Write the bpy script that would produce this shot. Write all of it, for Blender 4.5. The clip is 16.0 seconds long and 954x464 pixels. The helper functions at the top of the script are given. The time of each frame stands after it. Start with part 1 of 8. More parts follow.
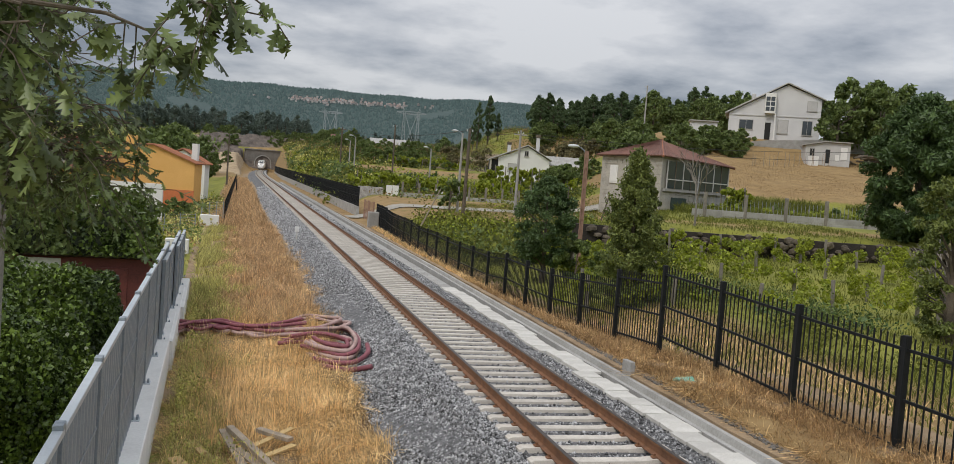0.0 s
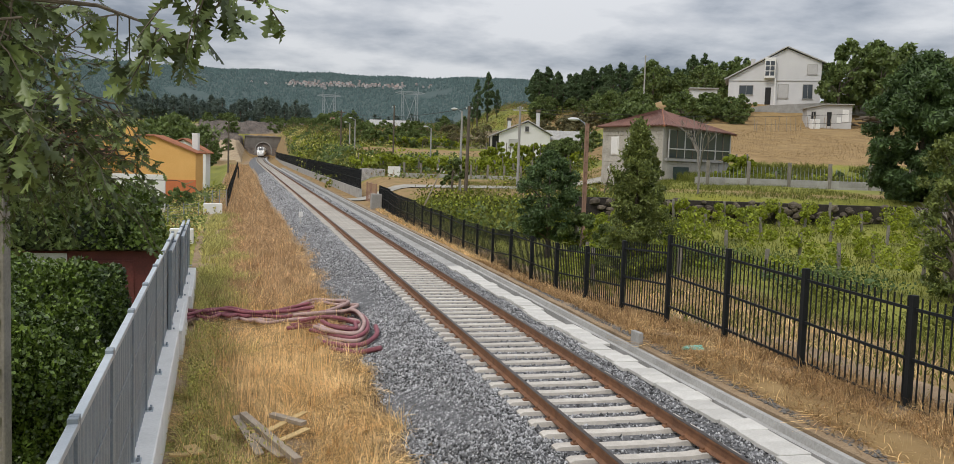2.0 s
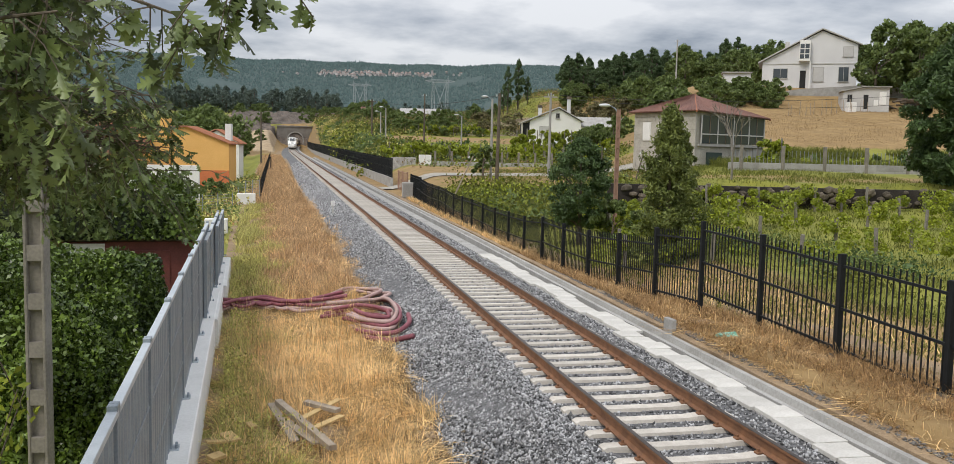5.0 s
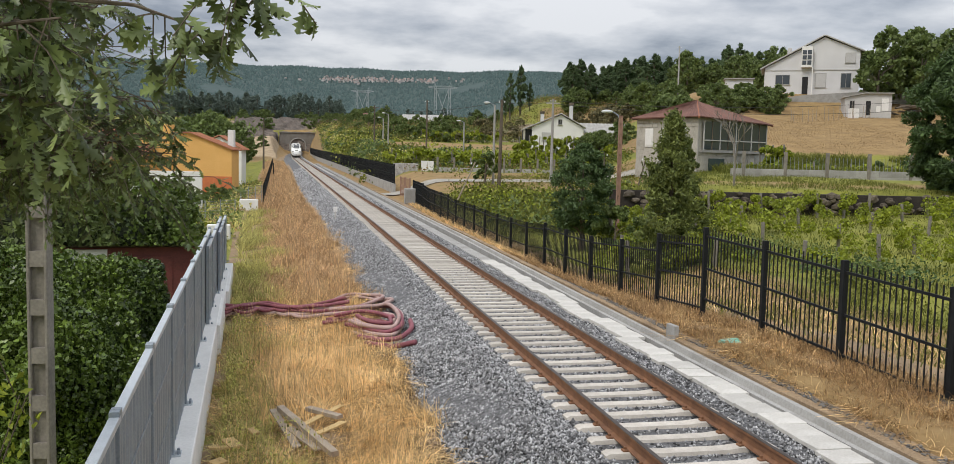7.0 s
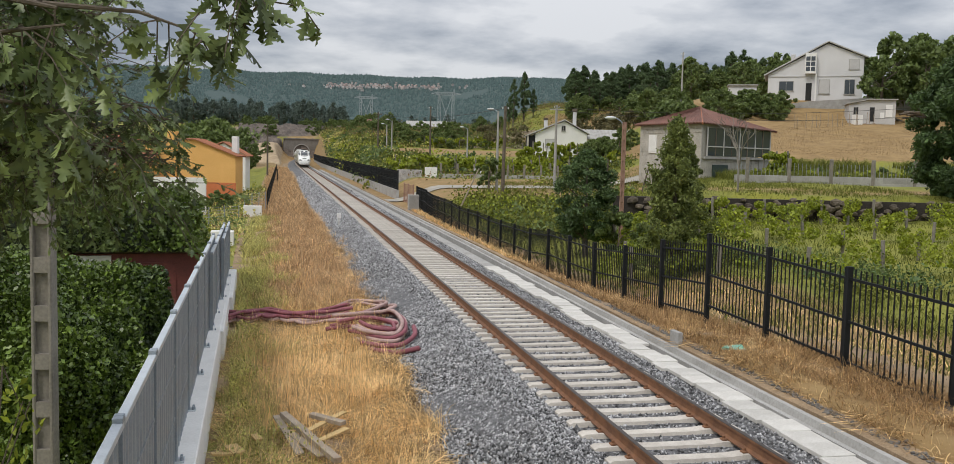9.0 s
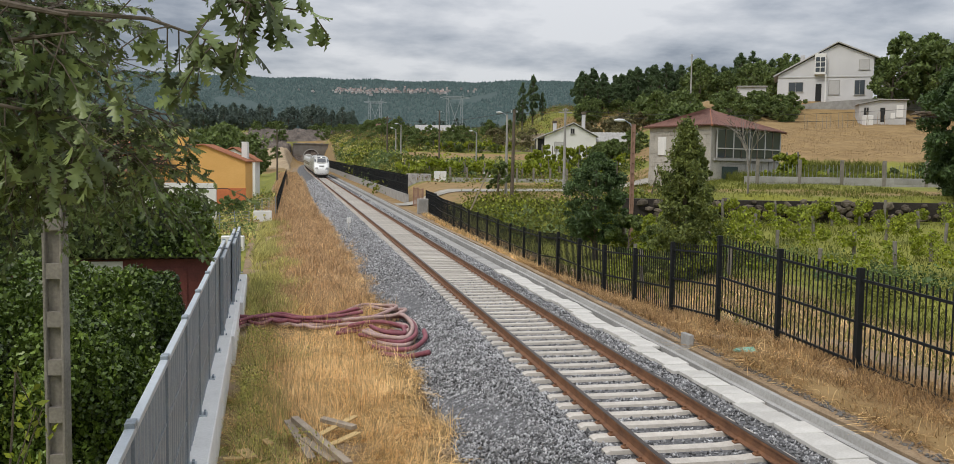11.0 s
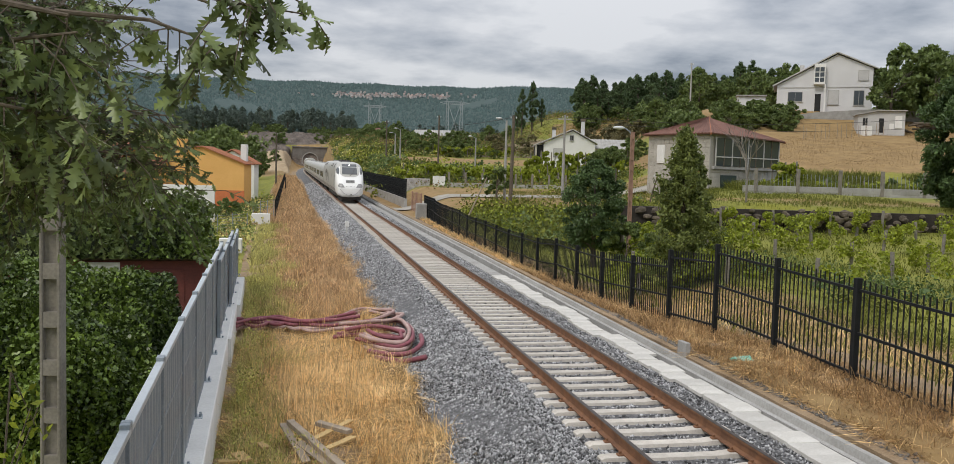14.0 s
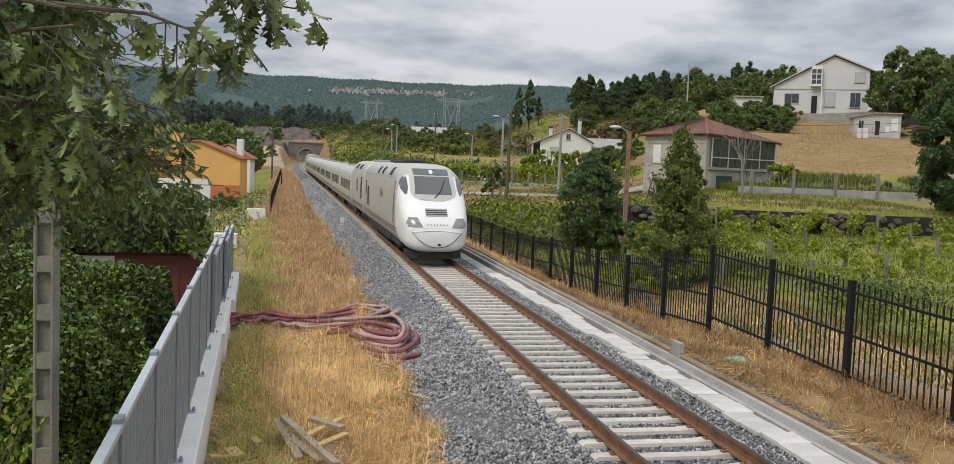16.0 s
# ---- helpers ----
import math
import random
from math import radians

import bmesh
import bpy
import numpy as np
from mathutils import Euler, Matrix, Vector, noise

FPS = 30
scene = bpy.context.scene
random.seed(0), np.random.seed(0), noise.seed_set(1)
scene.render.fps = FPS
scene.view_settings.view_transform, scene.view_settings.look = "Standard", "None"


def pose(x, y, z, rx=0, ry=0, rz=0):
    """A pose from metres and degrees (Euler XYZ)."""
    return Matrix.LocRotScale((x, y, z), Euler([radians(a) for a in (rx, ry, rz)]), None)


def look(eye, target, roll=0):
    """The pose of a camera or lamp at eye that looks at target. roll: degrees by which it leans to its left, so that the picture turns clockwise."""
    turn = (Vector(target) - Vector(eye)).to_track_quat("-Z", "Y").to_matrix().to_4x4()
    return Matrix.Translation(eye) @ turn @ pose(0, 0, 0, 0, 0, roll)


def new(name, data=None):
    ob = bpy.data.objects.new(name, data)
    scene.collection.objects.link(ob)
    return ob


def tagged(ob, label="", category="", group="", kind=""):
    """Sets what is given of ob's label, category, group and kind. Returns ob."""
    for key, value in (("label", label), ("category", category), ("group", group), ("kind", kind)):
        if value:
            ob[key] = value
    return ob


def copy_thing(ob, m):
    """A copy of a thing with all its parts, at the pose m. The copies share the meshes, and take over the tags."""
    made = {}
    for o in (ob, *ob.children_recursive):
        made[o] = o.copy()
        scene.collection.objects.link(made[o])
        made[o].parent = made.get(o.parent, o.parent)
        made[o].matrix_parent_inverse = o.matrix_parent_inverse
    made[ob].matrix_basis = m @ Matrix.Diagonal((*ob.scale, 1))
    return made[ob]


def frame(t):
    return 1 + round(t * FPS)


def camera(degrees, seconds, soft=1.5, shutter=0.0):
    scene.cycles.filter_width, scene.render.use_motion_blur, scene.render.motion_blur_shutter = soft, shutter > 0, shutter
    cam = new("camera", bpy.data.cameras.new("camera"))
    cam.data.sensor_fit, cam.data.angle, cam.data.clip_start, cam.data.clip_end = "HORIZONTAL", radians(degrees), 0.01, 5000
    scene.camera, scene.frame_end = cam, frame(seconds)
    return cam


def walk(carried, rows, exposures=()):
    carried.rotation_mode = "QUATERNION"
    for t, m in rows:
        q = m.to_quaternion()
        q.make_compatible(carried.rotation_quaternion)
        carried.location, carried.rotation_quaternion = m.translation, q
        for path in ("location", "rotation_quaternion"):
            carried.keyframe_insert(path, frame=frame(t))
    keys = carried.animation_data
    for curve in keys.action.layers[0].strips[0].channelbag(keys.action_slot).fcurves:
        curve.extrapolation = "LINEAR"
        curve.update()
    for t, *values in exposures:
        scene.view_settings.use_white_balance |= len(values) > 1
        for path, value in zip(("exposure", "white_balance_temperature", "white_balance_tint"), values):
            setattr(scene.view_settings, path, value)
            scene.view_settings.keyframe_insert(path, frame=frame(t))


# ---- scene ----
cam = camera(56.8, 16.0, soft=0.55)
PATH = [
    (0, (-5.545, -11.225, 3.823), (-5.051, -9.29, 3.721), 4.3),
    (0.5, (-5.541, -11.226, 3.821), (-5.055, -9.289, 3.72), 4.5),
    (1, (-5.541, -11.227, 3.823), (-5.054, -9.29, 3.72), 3.7),
    (1.5, (-5.541, -11.227, 3.823), (-5.059, -9.289, 3.717), 2.5),
    (2, (-5.542, -11.227, 3.824), (-5.055, -9.294, 3.671), 1.9),
    (2.5, (-5.541, -11.227, 3.824), (-5.058, -9.296, 3.623), 1.7),
    (3, (-5.541, -11.228, 3.824), (-5.064, -9.296, 3.626), 1.5),
    (3.5, (-5.54, -11.228, 3.823), (-5.075, -9.292, 3.63), 1.4),
    (4, (-5.54, -11.228, 3.823), (-5.114, -9.283, 3.63), 1.2),
    (6.5, (-5.539, -11.227, 3.823), (-5.124, -9.278, 3.654), 1.3),
    (7, (-5.539, -11.228, 3.823), (-5.126, -9.278, 3.654), 1.3),
    (7.5, (-5.538, -11.228, 3.823), (-5.128, -9.278, 3.654), 1.2),
    (8, (-5.538, -11.229, 3.823), (-5.129, -9.278, 3.662), 1.1),
    (8.5, (-5.538, -11.227, 3.822), (-5.126, -9.276, 3.667), 1.4),
    (9, (-5.537, -11.227, 3.823), (-5.132, -9.275, 3.668), 1.3),
    (11.5, (-5.538, -11.228, 3.823), (-5.157, -9.27, 3.679), 0.9),
    (12, (-5.537, -11.228, 3.823), (-5.157, -9.269, 3.682), 1.1),
    (12.5, (-5.537, -11.227, 3.823), (-5.153, -9.269, 3.684), 1.6),
    (13, (-5.537, -11.228, 3.823), (-5.156, -9.27, 3.684), 1.5),
    (13.5, (-5.537, -11.228, 3.823), (-5.151, -9.271, 3.685), 1.6),
    (14, (-5.538, -11.228, 3.822), (-5.15, -9.27, 3.687), 1.6),
    (14.5, (-5.539, -11.229, 3.823), (-5.146, -9.273, 3.687), 1.8),
    (15, (-5.538, -11.228, 3.823), (-5.146, -9.271, 3.688), 2.0),
    (15.5, (-5.539, -11.228, 3.823), (-5.145, -9.272, 3.688), 2.1),
    (16, (-5.539, -11.228, 3.824), (-5.141, -9.273, 3.684), 2.3),
]
EXPOSURE = ((0, 0.14), (1.5, 0.14), (2.2, 0.35), (2.8, 0.51), (4.0, 0.48), (6.5, 0.42), (8.0, 0.34), (9.0, 0.29), (12.0, 0.26), (16, 0.27))
walk(cam, [(t, look(eye, target, roll)) for t, eye, target, roll in PATH], EXPOSURE)

# ---- sky, sun, exposure ----
SUN_ELEV, SUN_AZ = 52.0, 235.0


def make_world():
    w = bpy.data.worlds.new("sky")
    scene.world = w
    w.use_nodes = True
    nt = w.node_tree
    nt.nodes.clear()
    out = nt.nodes.new("ShaderNodeOutputWorld")
    bg = nt.nodes.new("ShaderNodeBackground")
    bg.inputs["Strength"].default_value = 0.1
    sky = nt.nodes.new("ShaderNodeTexSky")
    sky.sky_type, sky.sun_disc = "NISHITA", False
    sky.sun_elevation, sky.sun_rotation = radians(SUN_ELEV), radians(SUN_AZ)
    tc = nt.nodes.new("ShaderNodeTexCoord")
    sep = nt.nodes.new("ShaderNodeSeparateXYZ")
    nt.links.new(tc.outputs["Generated"], sep.inputs[0])
    # cloud sheet: the direction is divided by its height, so that banks lie flat towards the horizon
    add = nt.nodes.new("ShaderNodeMath"); add.operation = "ADD"; add.inputs[1].default_value = 0.17
    mx = nt.nodes.new("ShaderNodeMath"); mx.operation = "MAXIMUM"; mx.inputs[1].default_value = 0.0
    nt.links.new(sep.outputs["Z"], mx.inputs[0]); nt.links.new(mx.outputs[0], add.inputs[0])
    comb = nt.nodes.new("ShaderNodeCombineXYZ")
    for k, ax in enumerate("XY"):
        d = nt.nodes.new("ShaderNodeMath"); d.operation = "DIVIDE"
        nt.links.new(sep.outputs[ax], d.inputs[0]); nt.links.new(add.outputs[0], d.inputs[1])
        nt.links.new(d.outputs[0], comb.inputs[k])

    def cloud(scale, detail, rough, shift):
        m = nt.nodes.new("ShaderNodeMapping")
        m.inputs["Scale"].default_value = (scale, scale * 1.0, 1)
        m.inputs["Location"].default_value = shift
        n = nt.nodes.new("ShaderNodeTexNoise")
        n.inputs["Detail"].default_value, n.inputs["Roughness"].default_value = detail, rough
        n.inputs["Scale"].default_value = 1.0
        nt.links.new(comb.outputs[0], m.inputs[0]); nt.links.new(m.outputs[0], n.inputs["Vector"])
        return n.outputs["Fac"]
    big, small = cloud(0.62, 6, 0.5, (3.1, 1.7, 0)), cloud(2.2, 7, 0.55, (0.4, 6.2, 2))
    mix = nt.nodes.new("ShaderNodeMix"); mix.data_type = "FLOAT"; mix.inputs["Factor"].default_value = 0.4
    nt.links.new(big, mix.inputs["A"]); nt.links.new(small, mix.inputs["B"])
    ramp = nt.nodes.new("ShaderNodeValToRGB")
    els = ramp.color_ramp.elements
    els[0].position, els[0].color = 0.41, (0.30, 0.335, 0.40, 1)
    els[1].position, els[1].color = 0.57, (0.86, 0.87, 0.90, 1)
    e = els.new(0.47); e.color = (0.52, 0.55, 0.61, 1)
    nt.links.new(mix.outputs["Result"], ramp.inputs["Fac"])
    # an overcast sky grows brighter towards the zenith
    gain = nt.nodes.new("ShaderNodeMath"); gain.operation = "MULTIPLY_ADD"
    gain.inputs[1].default_value, gain.inputs[2].default_value = 8.5, 5.9
    nt.links.new(mx.outputs[0], gain.inputs[0])
    sc = nt.nodes.new("ShaderNodeVectorMath"); sc.operation = "SCALE"
    nt.links.new(ramp.outputs["Color"], sc.inputs[0]); nt.links.new(gain.outputs[0], sc.inputs["Scale"])
    blend = nt.nodes.new("ShaderNodeMix"); blend.data_type = "RGBA"; blend.inputs["Factor"].default_value = 0.9
    nt.links.new(sky.outputs[0], blend.inputs["A"]); nt.links.new(sc.outputs[0], blend.inputs["B"])
    nt.links.new(blend.outputs["Result"], bg.inputs["Color"])
    nt.links.new(bg.outputs[0], out.inputs["Surface"])


make_world()
sun_data = bpy.data.lights.new("sun", "SUN")
sun_data.energy, sun_data.angle, sun_data.color = 1.5, radians(18), (1.0, 0.95, 0.87)
sun = new("sun", sun_data)
az, el = radians(SUN_AZ), radians(SUN_ELEV)
sun.matrix_world = look((0, 0, 0), (-math.sin(az) * math.cos(el), -math.cos(az) * math.cos(el), -math.sin(el)))


# ---- materials ----
def mat(name, base, dark=None, rough=0.8, scale=3.0, fine=40.0, bump=0.3, dist=0.01, metal=0.0, island=0.0, objvar=0.0, trans=0.0, spec=0.4):
    """A rough surface whose colour wanders between base and dark at two scales, in metres of the object."""
    m = bpy.data.materials.new(name)
    m.use_nodes = True
    nt = m.node_tree
    b = nt.nodes["Principled BSDF"]
    dark = dark or tuple(c * 0.7 for c in base)
    tc = nt.nodes.new("ShaderNodeTexCoord")
    n1 = nt.nodes.new("ShaderNodeTexNoise"); n1.inputs["Scale"].default_value = scale; n1.inputs["Detail"].default_value = 5
    n2 = nt.nodes.new("ShaderNodeTexNoise"); n2.inputs["Scale"].default_value = fine; n2.inputs["Detail"].default_value = 4
    for n in (n1, n2):
        nt.links.new(tc.outputs["Object"], n.inputs["Vector"])
    mx = nt.nodes.new("ShaderNodeMix"); mx.data_type = "FLOAT"; mx.inputs["Factor"].default_value = 0.45
    nt.links.new(n1.outputs["Fac"], mx.inputs["A"]); nt.links.new(n2.outputs["Fac"], mx.inputs["B"])
    rp = nt.nodes.new("ShaderNodeMapRange")
    rp.inputs["From Min"].default_value, rp.inputs["From Max"].default_value = 0.34, 0.64
    nt.links.new(mx.outputs["Result"], rp.inputs["Value"])
    cm = nt.nodes.new("ShaderNodeMix"); cm.data_type = "RGBA"
    cm.inputs["A"].default_value, cm.inputs["B"].default_value = (*dark, 1), (*base, 1)
    nt.links.new(rp.outputs["Result"], cm.inputs["Factor"])
    col = cm.outputs["Result"]
    for amount, kind in ((island, "ShaderNodeNewGeometry"), (objvar, "ShaderNodeObjectInfo")):
        if amount:
            src = nt.nodes.new(kind)
            sock = src.outputs["Random Per Island"] if kind == "ShaderNodeNewGeometry" else src.outputs["Random"]
            mr = nt.nodes.new("ShaderNodeMapRange")
            mr.inputs["To Min"].default_value, mr.inputs["To Max"].default_value = 1 - amount, 1 + amount
            nt.links.new(sock, mr.inputs["Value"])
            hsv = nt.nodes.new("ShaderNodeHueSaturation")
            nt.links.new(mr.outputs["Result"], hsv.inputs["Value"])
            nt.links.new(col, hsv.inputs["Color"])
            col = hsv.outputs["Color"]
    nt.links.new(col, b.inputs["Base Color"])
    b.inputs["Roughness"].default_value, b.inputs["Metallic"].default_value = rough, metal
    b.inputs["Specular IOR Level"].default_value = spec
    if bump:
        bp = nt.nodes.new("ShaderNodeBump"); bp.inputs["Strength"].default_value, bp.inputs["Distance"].default_value = bump, dist
        nt.links.new(n2.outputs["Fac"], bp.inputs["Height"]); nt.links.new(bp.outputs["Normal"], b.inputs["Normal"])
    if trans:
        tr = nt.nodes.new("ShaderNodeBsdfTranslucent")
        nt.links.new(col, tr.inputs["Color"])
        ms = nt.nodes.new("ShaderNodeMixShader"); ms.inputs[0].default_value = trans
        out = nt.nodes["Material Output"]
        nt.links.new(b.outputs[0], ms.inputs[1]); nt.links.new(tr.outputs[0], ms.inputs[2]); nt.links.new(ms.outputs[0], out.inputs["Surface"])
    return m


def glass(name, tint=(0.05, 0.06, 0.07), rough=0.06):
    m = mat(name, tint, tint, rough, 2, 8, 0)
    m.node_tree.nodes["Principled BSDF"].inputs["Specular IOR Level"].default_value = 0.7
    return m


M = {}
M["ballast"] = mat("ballast_bed", (0.22, 0.22, 0.225), (0.06, 0.06, 0.062), 0.95, 6, 22, 1.0, 0.06)
M["stone_chip"] = mat("ballast_stone", (0.38, 0.38, 0.385), (0.15, 0.15, 0.152), 0.9, 3, 30, 0.3, 0.01, island=0.85)
M["concrete"] = mat("pale_concrete", (0.62, 0.60, 0.56), (0.46, 0.44, 0.40), 0.9, 2, 30, 0.3, 0.004, objvar=0.1)
M["sleeper"] = mat("sleeper_concrete", (0.60, 0.56, 0.50), (0.44, 0.40, 0.35), 0.9, 4, 40, 0.3, 0.004, objvar=0.1)
M["grey_concrete"] = mat("grey_concrete", (0.42, 0.41, 0.39), (0.27, 0.26, 0.24), 0.92, 1.2, 18, 0.4, 0.006, objvar=0.12)
M["white_wall"] = mat("new_white_concrete", (0.84, 0.83, 0.80), (0.70, 0.69, 0.66), 0.85, 1.5, 20, 0.25, 0.004)
M["rust"] = mat("rusty_rail", (0.26, 0.125, 0.062), (0.12, 0.06, 0.034), 0.7, 5, 60, 0.4, 0.003)
M["railhead"] = mat("rail_head", (0.10, 0.075, 0.06), (0.045, 0.04, 0.037), 0.42, 6, 60, 0.1, 0.001, metal=0.6)
M["black_steel"] = mat("black_painted_steel", (0.016, 0.018, 0.019), (0.010, 0.011, 0.012), 0.6, 5, 60, 0.1, 0.001, spec=0.2)
M["galv"] = mat("galvanised_steel", (0.33, 0.37, 0.405), (0.23, 0.265, 0.295), 0.5, 4, 50, 0.1, 0.001, metal=0.35)
M["galv_pale"] = mat("bright_galvanised_steel", (0.58, 0.62, 0.65), (0.46, 0.50, 0.53), 0.45, 4, 50, 0.1, 0.001, metal=0.3)
M["earth"] = mat("dry_earth", (0.36, 0.26, 0.16), (0.20, 0.14, 0.085), 0.97, 1.3, 25, 0.8, 0.03)
M["straw"] = mat("dry_grass", (0.88, 0.66, 0.35), (0.60, 0.39, 0.16), 0.8, 0.8, 6, 0, island=0.65, trans=0.3)
M["mat_straw"] = mat("matted_straw", (0.52, 0.34, 0.165), (0.23, 0.135, 0.06), 0.9, 0.8, 6, 0, island=0.6, trans=0.25)
M["brown_straw"] = mat("withered_grass", (0.68, 0.47, 0.26), (0.36, 0.225, 0.115), 0.9, 0.8, 6, 0, island=0.6, trans=0.25)
M["verge_green"] = mat("yellowing_grass", (0.62, 0.56, 0.21), (0.36, 0.35, 0.11), 0.8, 1.0, 6, 0, island=0.6, trans=0.35)
M["tiny_weed"] = mat("flowering_weed", (0.58, 0.54, 0.16), (0.30, 0.31, 0.09), 0.8, 2.0, 9, 0, island=0.6, trans=0.3)
M["dead_leaf"] = mat("dead_leaf", (0.30, 0.19, 0.09), (0.12, 0.08, 0.045), 0.9, 2, 9, 0, island=0.6)
M["hay"] = mat("hay", (0.32, 0.215, 0.10), (0.22, 0.145, 0.065), 0.9, 0.3, 4, 0, island=0.4, trans=0.2)
M["weed"] = mat("green_weeds", (0.20, 0.21, 0.036), (0.09, 0.108, 0.02), 0.8, 1.0, 6, 0, island=0.5, trans=0.3)
M["hose"] = mat("dusty_red_hose", (0.30, 0.10, 0.12), (0.17, 0.055, 0.07), 0.7, 3, 40, 0.3, 0.003)
M["hose_pale"] = mat("faded_hose", (0.50, 0.36, 0.33), (0.33, 0.21, 0.19), 0.75, 3, 40, 0.3, 0.003)
M["old_wood"] = mat("weathered_wood", (0.42, 0.35, 0.27), (0.24, 0.19, 0.14), 0.9, 4, 50, 0.5, 0.004)
M["new_wood"] = mat("yellow_wood", (0.62, 0.44, 0.20), (0.46, 0.31, 0.13), 0.85, 4, 50, 0.4, 0.003)
M["oak_leaf"] = mat("oak_leaf", (0.21, 0.26, 0.092), (0.05, 0.082, 0.03), 0.42, 2, 12, 0, island=0.65, trans=0.28, spec=0.4)
M["leaf_mid"] = mat("leaf", (0.195, 0.25, 0.075), (0.09, 0.13, 0.04), 0.55, 1, 8, 0, island=0.45, trans=0.35)
M["leaf_bright"] = mat("bright_leaf", (0.35, 0.39, 0.036), (0.155, 0.20, 0.022), 0.55, 1, 8, 0, island=0.4, trans=0.35)
M["leaf_hedge"] = mat("ivy_leaf", (0.15, 0.215, 0.033), (0.03, 0.056, 0.011), 0.4, 0.8, 6, 0, island=0.55, trans=0.08)
M["leaf_dark2"] = mat("deep_green_leaf", (0.11, 0.17, 0.055), (0.045, 0.08, 0.028), 0.55, 1, 8, 0, island=0.4, trans=0.2)
M["leaf_olive"] = mat("olive_leaf", (0.215, 0.25, 0.06), (0.075, 0.105, 0.03), 0.6, 1, 8, 0, island=0.4, trans=0.2)
M["leaf_brown"] = mat("brownish_leaf", (0.22, 0.195, 0.09), (0.11, 0.105, 0.05), 0.7, 1, 8, 0, island=0.4, trans=0.2)
M["leaf_pine"] = mat("pine_needles", (0.14, 0.195, 0.085), (0.07, 0.11, 0.05), 0.7, 0.6, 5, 0, island=0.45, trans=0.35)
# Far canopy tinted bluish: distance haze put into the base colour.
M["leaf_far"] = mat("hazed_canopy", (0.082, 0.120, 0.116), (0.060, 0.092, 0.090), 0.95, 0.05, 0.6, 0, island=0.2, spec=0.1)
# Distant pine needles paled and blued to carry the haze in their colour.
M["leaf_haze"] = mat("hazed_pine_needles", (0.175, 0.22, 0.185), (0.12, 0.155, 0.135), 0.9, 0.3, 3, 0, island=0.25, trans=0.35, spec=0.1)
# Village walls greyed for their distance; the haze is part of the colour.
M["far_house"] = mat("hazed_plaster", (0.50, 0.47, 0.45), (0.36, 0.34, 0.33), 0.9, 0.1, 1, 0, objvar=0.4)
M["bark"] = mat("bark", (0.16, 0.13, 0.10), (0.08, 0.065, 0.05), 0.95, 4, 30, 0.8, 0.015)
M["pole_wood"] = mat("reddish_pole", (0.36, 0.22, 0.16), (0.24, 0.15, 0.11), 0.9, 2, 25, 0.3, 0.005)
M["stone_wall"] = mat("granite_wall", (0.50, 0.47, 0.42), (0.33, 0.31, 0.27), 0.92, 1.0, 9, 0.5, 0.02)
M["dark_stone"] = mat("dark_stone", (0.17, 0.14, 0.105), (0.075, 0.062, 0.048), 0.95, 1.5, 9, 0.6, 0.03, objvar=0.35)
M["render_white"] = mat("white_render", (0.80, 0.79, 0.77), (0.68, 0.67, 0.65), 0.85, 0.5, 9, 0.15, 0.004)
M["render_pale"] = mat("pale_grey_render", (0.66, 0.655, 0.66), (0.56, 0.555, 0.56), 0.88, 0.4, 9, 0.15, 0.004)
M["render_grey"] = mat("grey_render", (0.54, 0.53, 0.52), (0.42, 0.41, 0.40), 0.88, 0.5, 9, 0.2, 0.004)
M["orange"] = mat("orange_render", (0.80, 0.47, 0.16), (0.70, 0.39, 0.12), 0.85, 0.6, 9, 0.15, 0.004)
M["terracotta"] = mat("terracotta", (0.36, 0.15, 0.085), (0.23, 0.10, 0.06), 0.88, 0.8, 12, 0.4, 0.02, objvar=0.2)
M["brown_tile"] = mat("brown_roof_tiles", (0.225, 0.115, 0.09), (0.135, 0.072, 0.06), 0.88, 0.8, 10, 0.4, 0.02)
# Far village roofs: tile colour washed out, with the haze mixed in.
M["hazed_tile"] = mat("hazed_roof_tiles", (0.43, 0.31, 0.27), (0.33, 0.24, 0.21), 0.9, 0.5, 6, 0)
M["rust_sheet"] = mat("dark_red_sheet", (0.20, 0.055, 0.045), (0.10, 0.035, 0.03), 0.75, 1.5, 20, 0.3, 0.004)
M["dark_open"] = mat("dark_interior", (0.03, 0.03, 0.03), (0.018, 0.018, 0.02), 0.9, 2, 10, 0)
M["glass"] = glass("window_glass")
M["train_white"] = mat("white_train_paint", (0.86, 0.86, 0.84), (0.80, 0.80, 0.78), 0.3, 0.7, 8, 0.02, 0.001)
M["train_beige"] = mat("greige_train_paint", (0.52, 0.51, 0.475), (0.45, 0.44, 0.41), 0.35, 0.6, 7, 0.02, 0.001)
M["train_grey"] = mat("grey_train_paint", (0.36, 0.36, 0.35), (0.30, 0.30, 0.29), 0.4, 0.6, 7, 0.02, 0.001)
M["train_stripe"] = mat("dark_purple_stripe", (0.09, 0.06, 0.09), (0.07, 0.05, 0.07), 0.4, 2, 9, 0)
M["train_under"] = mat("underframe_grime_and_shade", (0.05, 0.045, 0.04), (0.025, 0.022, 0.02), 0.8, 3, 20, 0.3, 0.01)
M["lamp_grey"] = mat("lamp_housing", (0.66, 0.67, 0.68), (0.55, 0.56, 0.57), 0.4, 5, 30, 0)
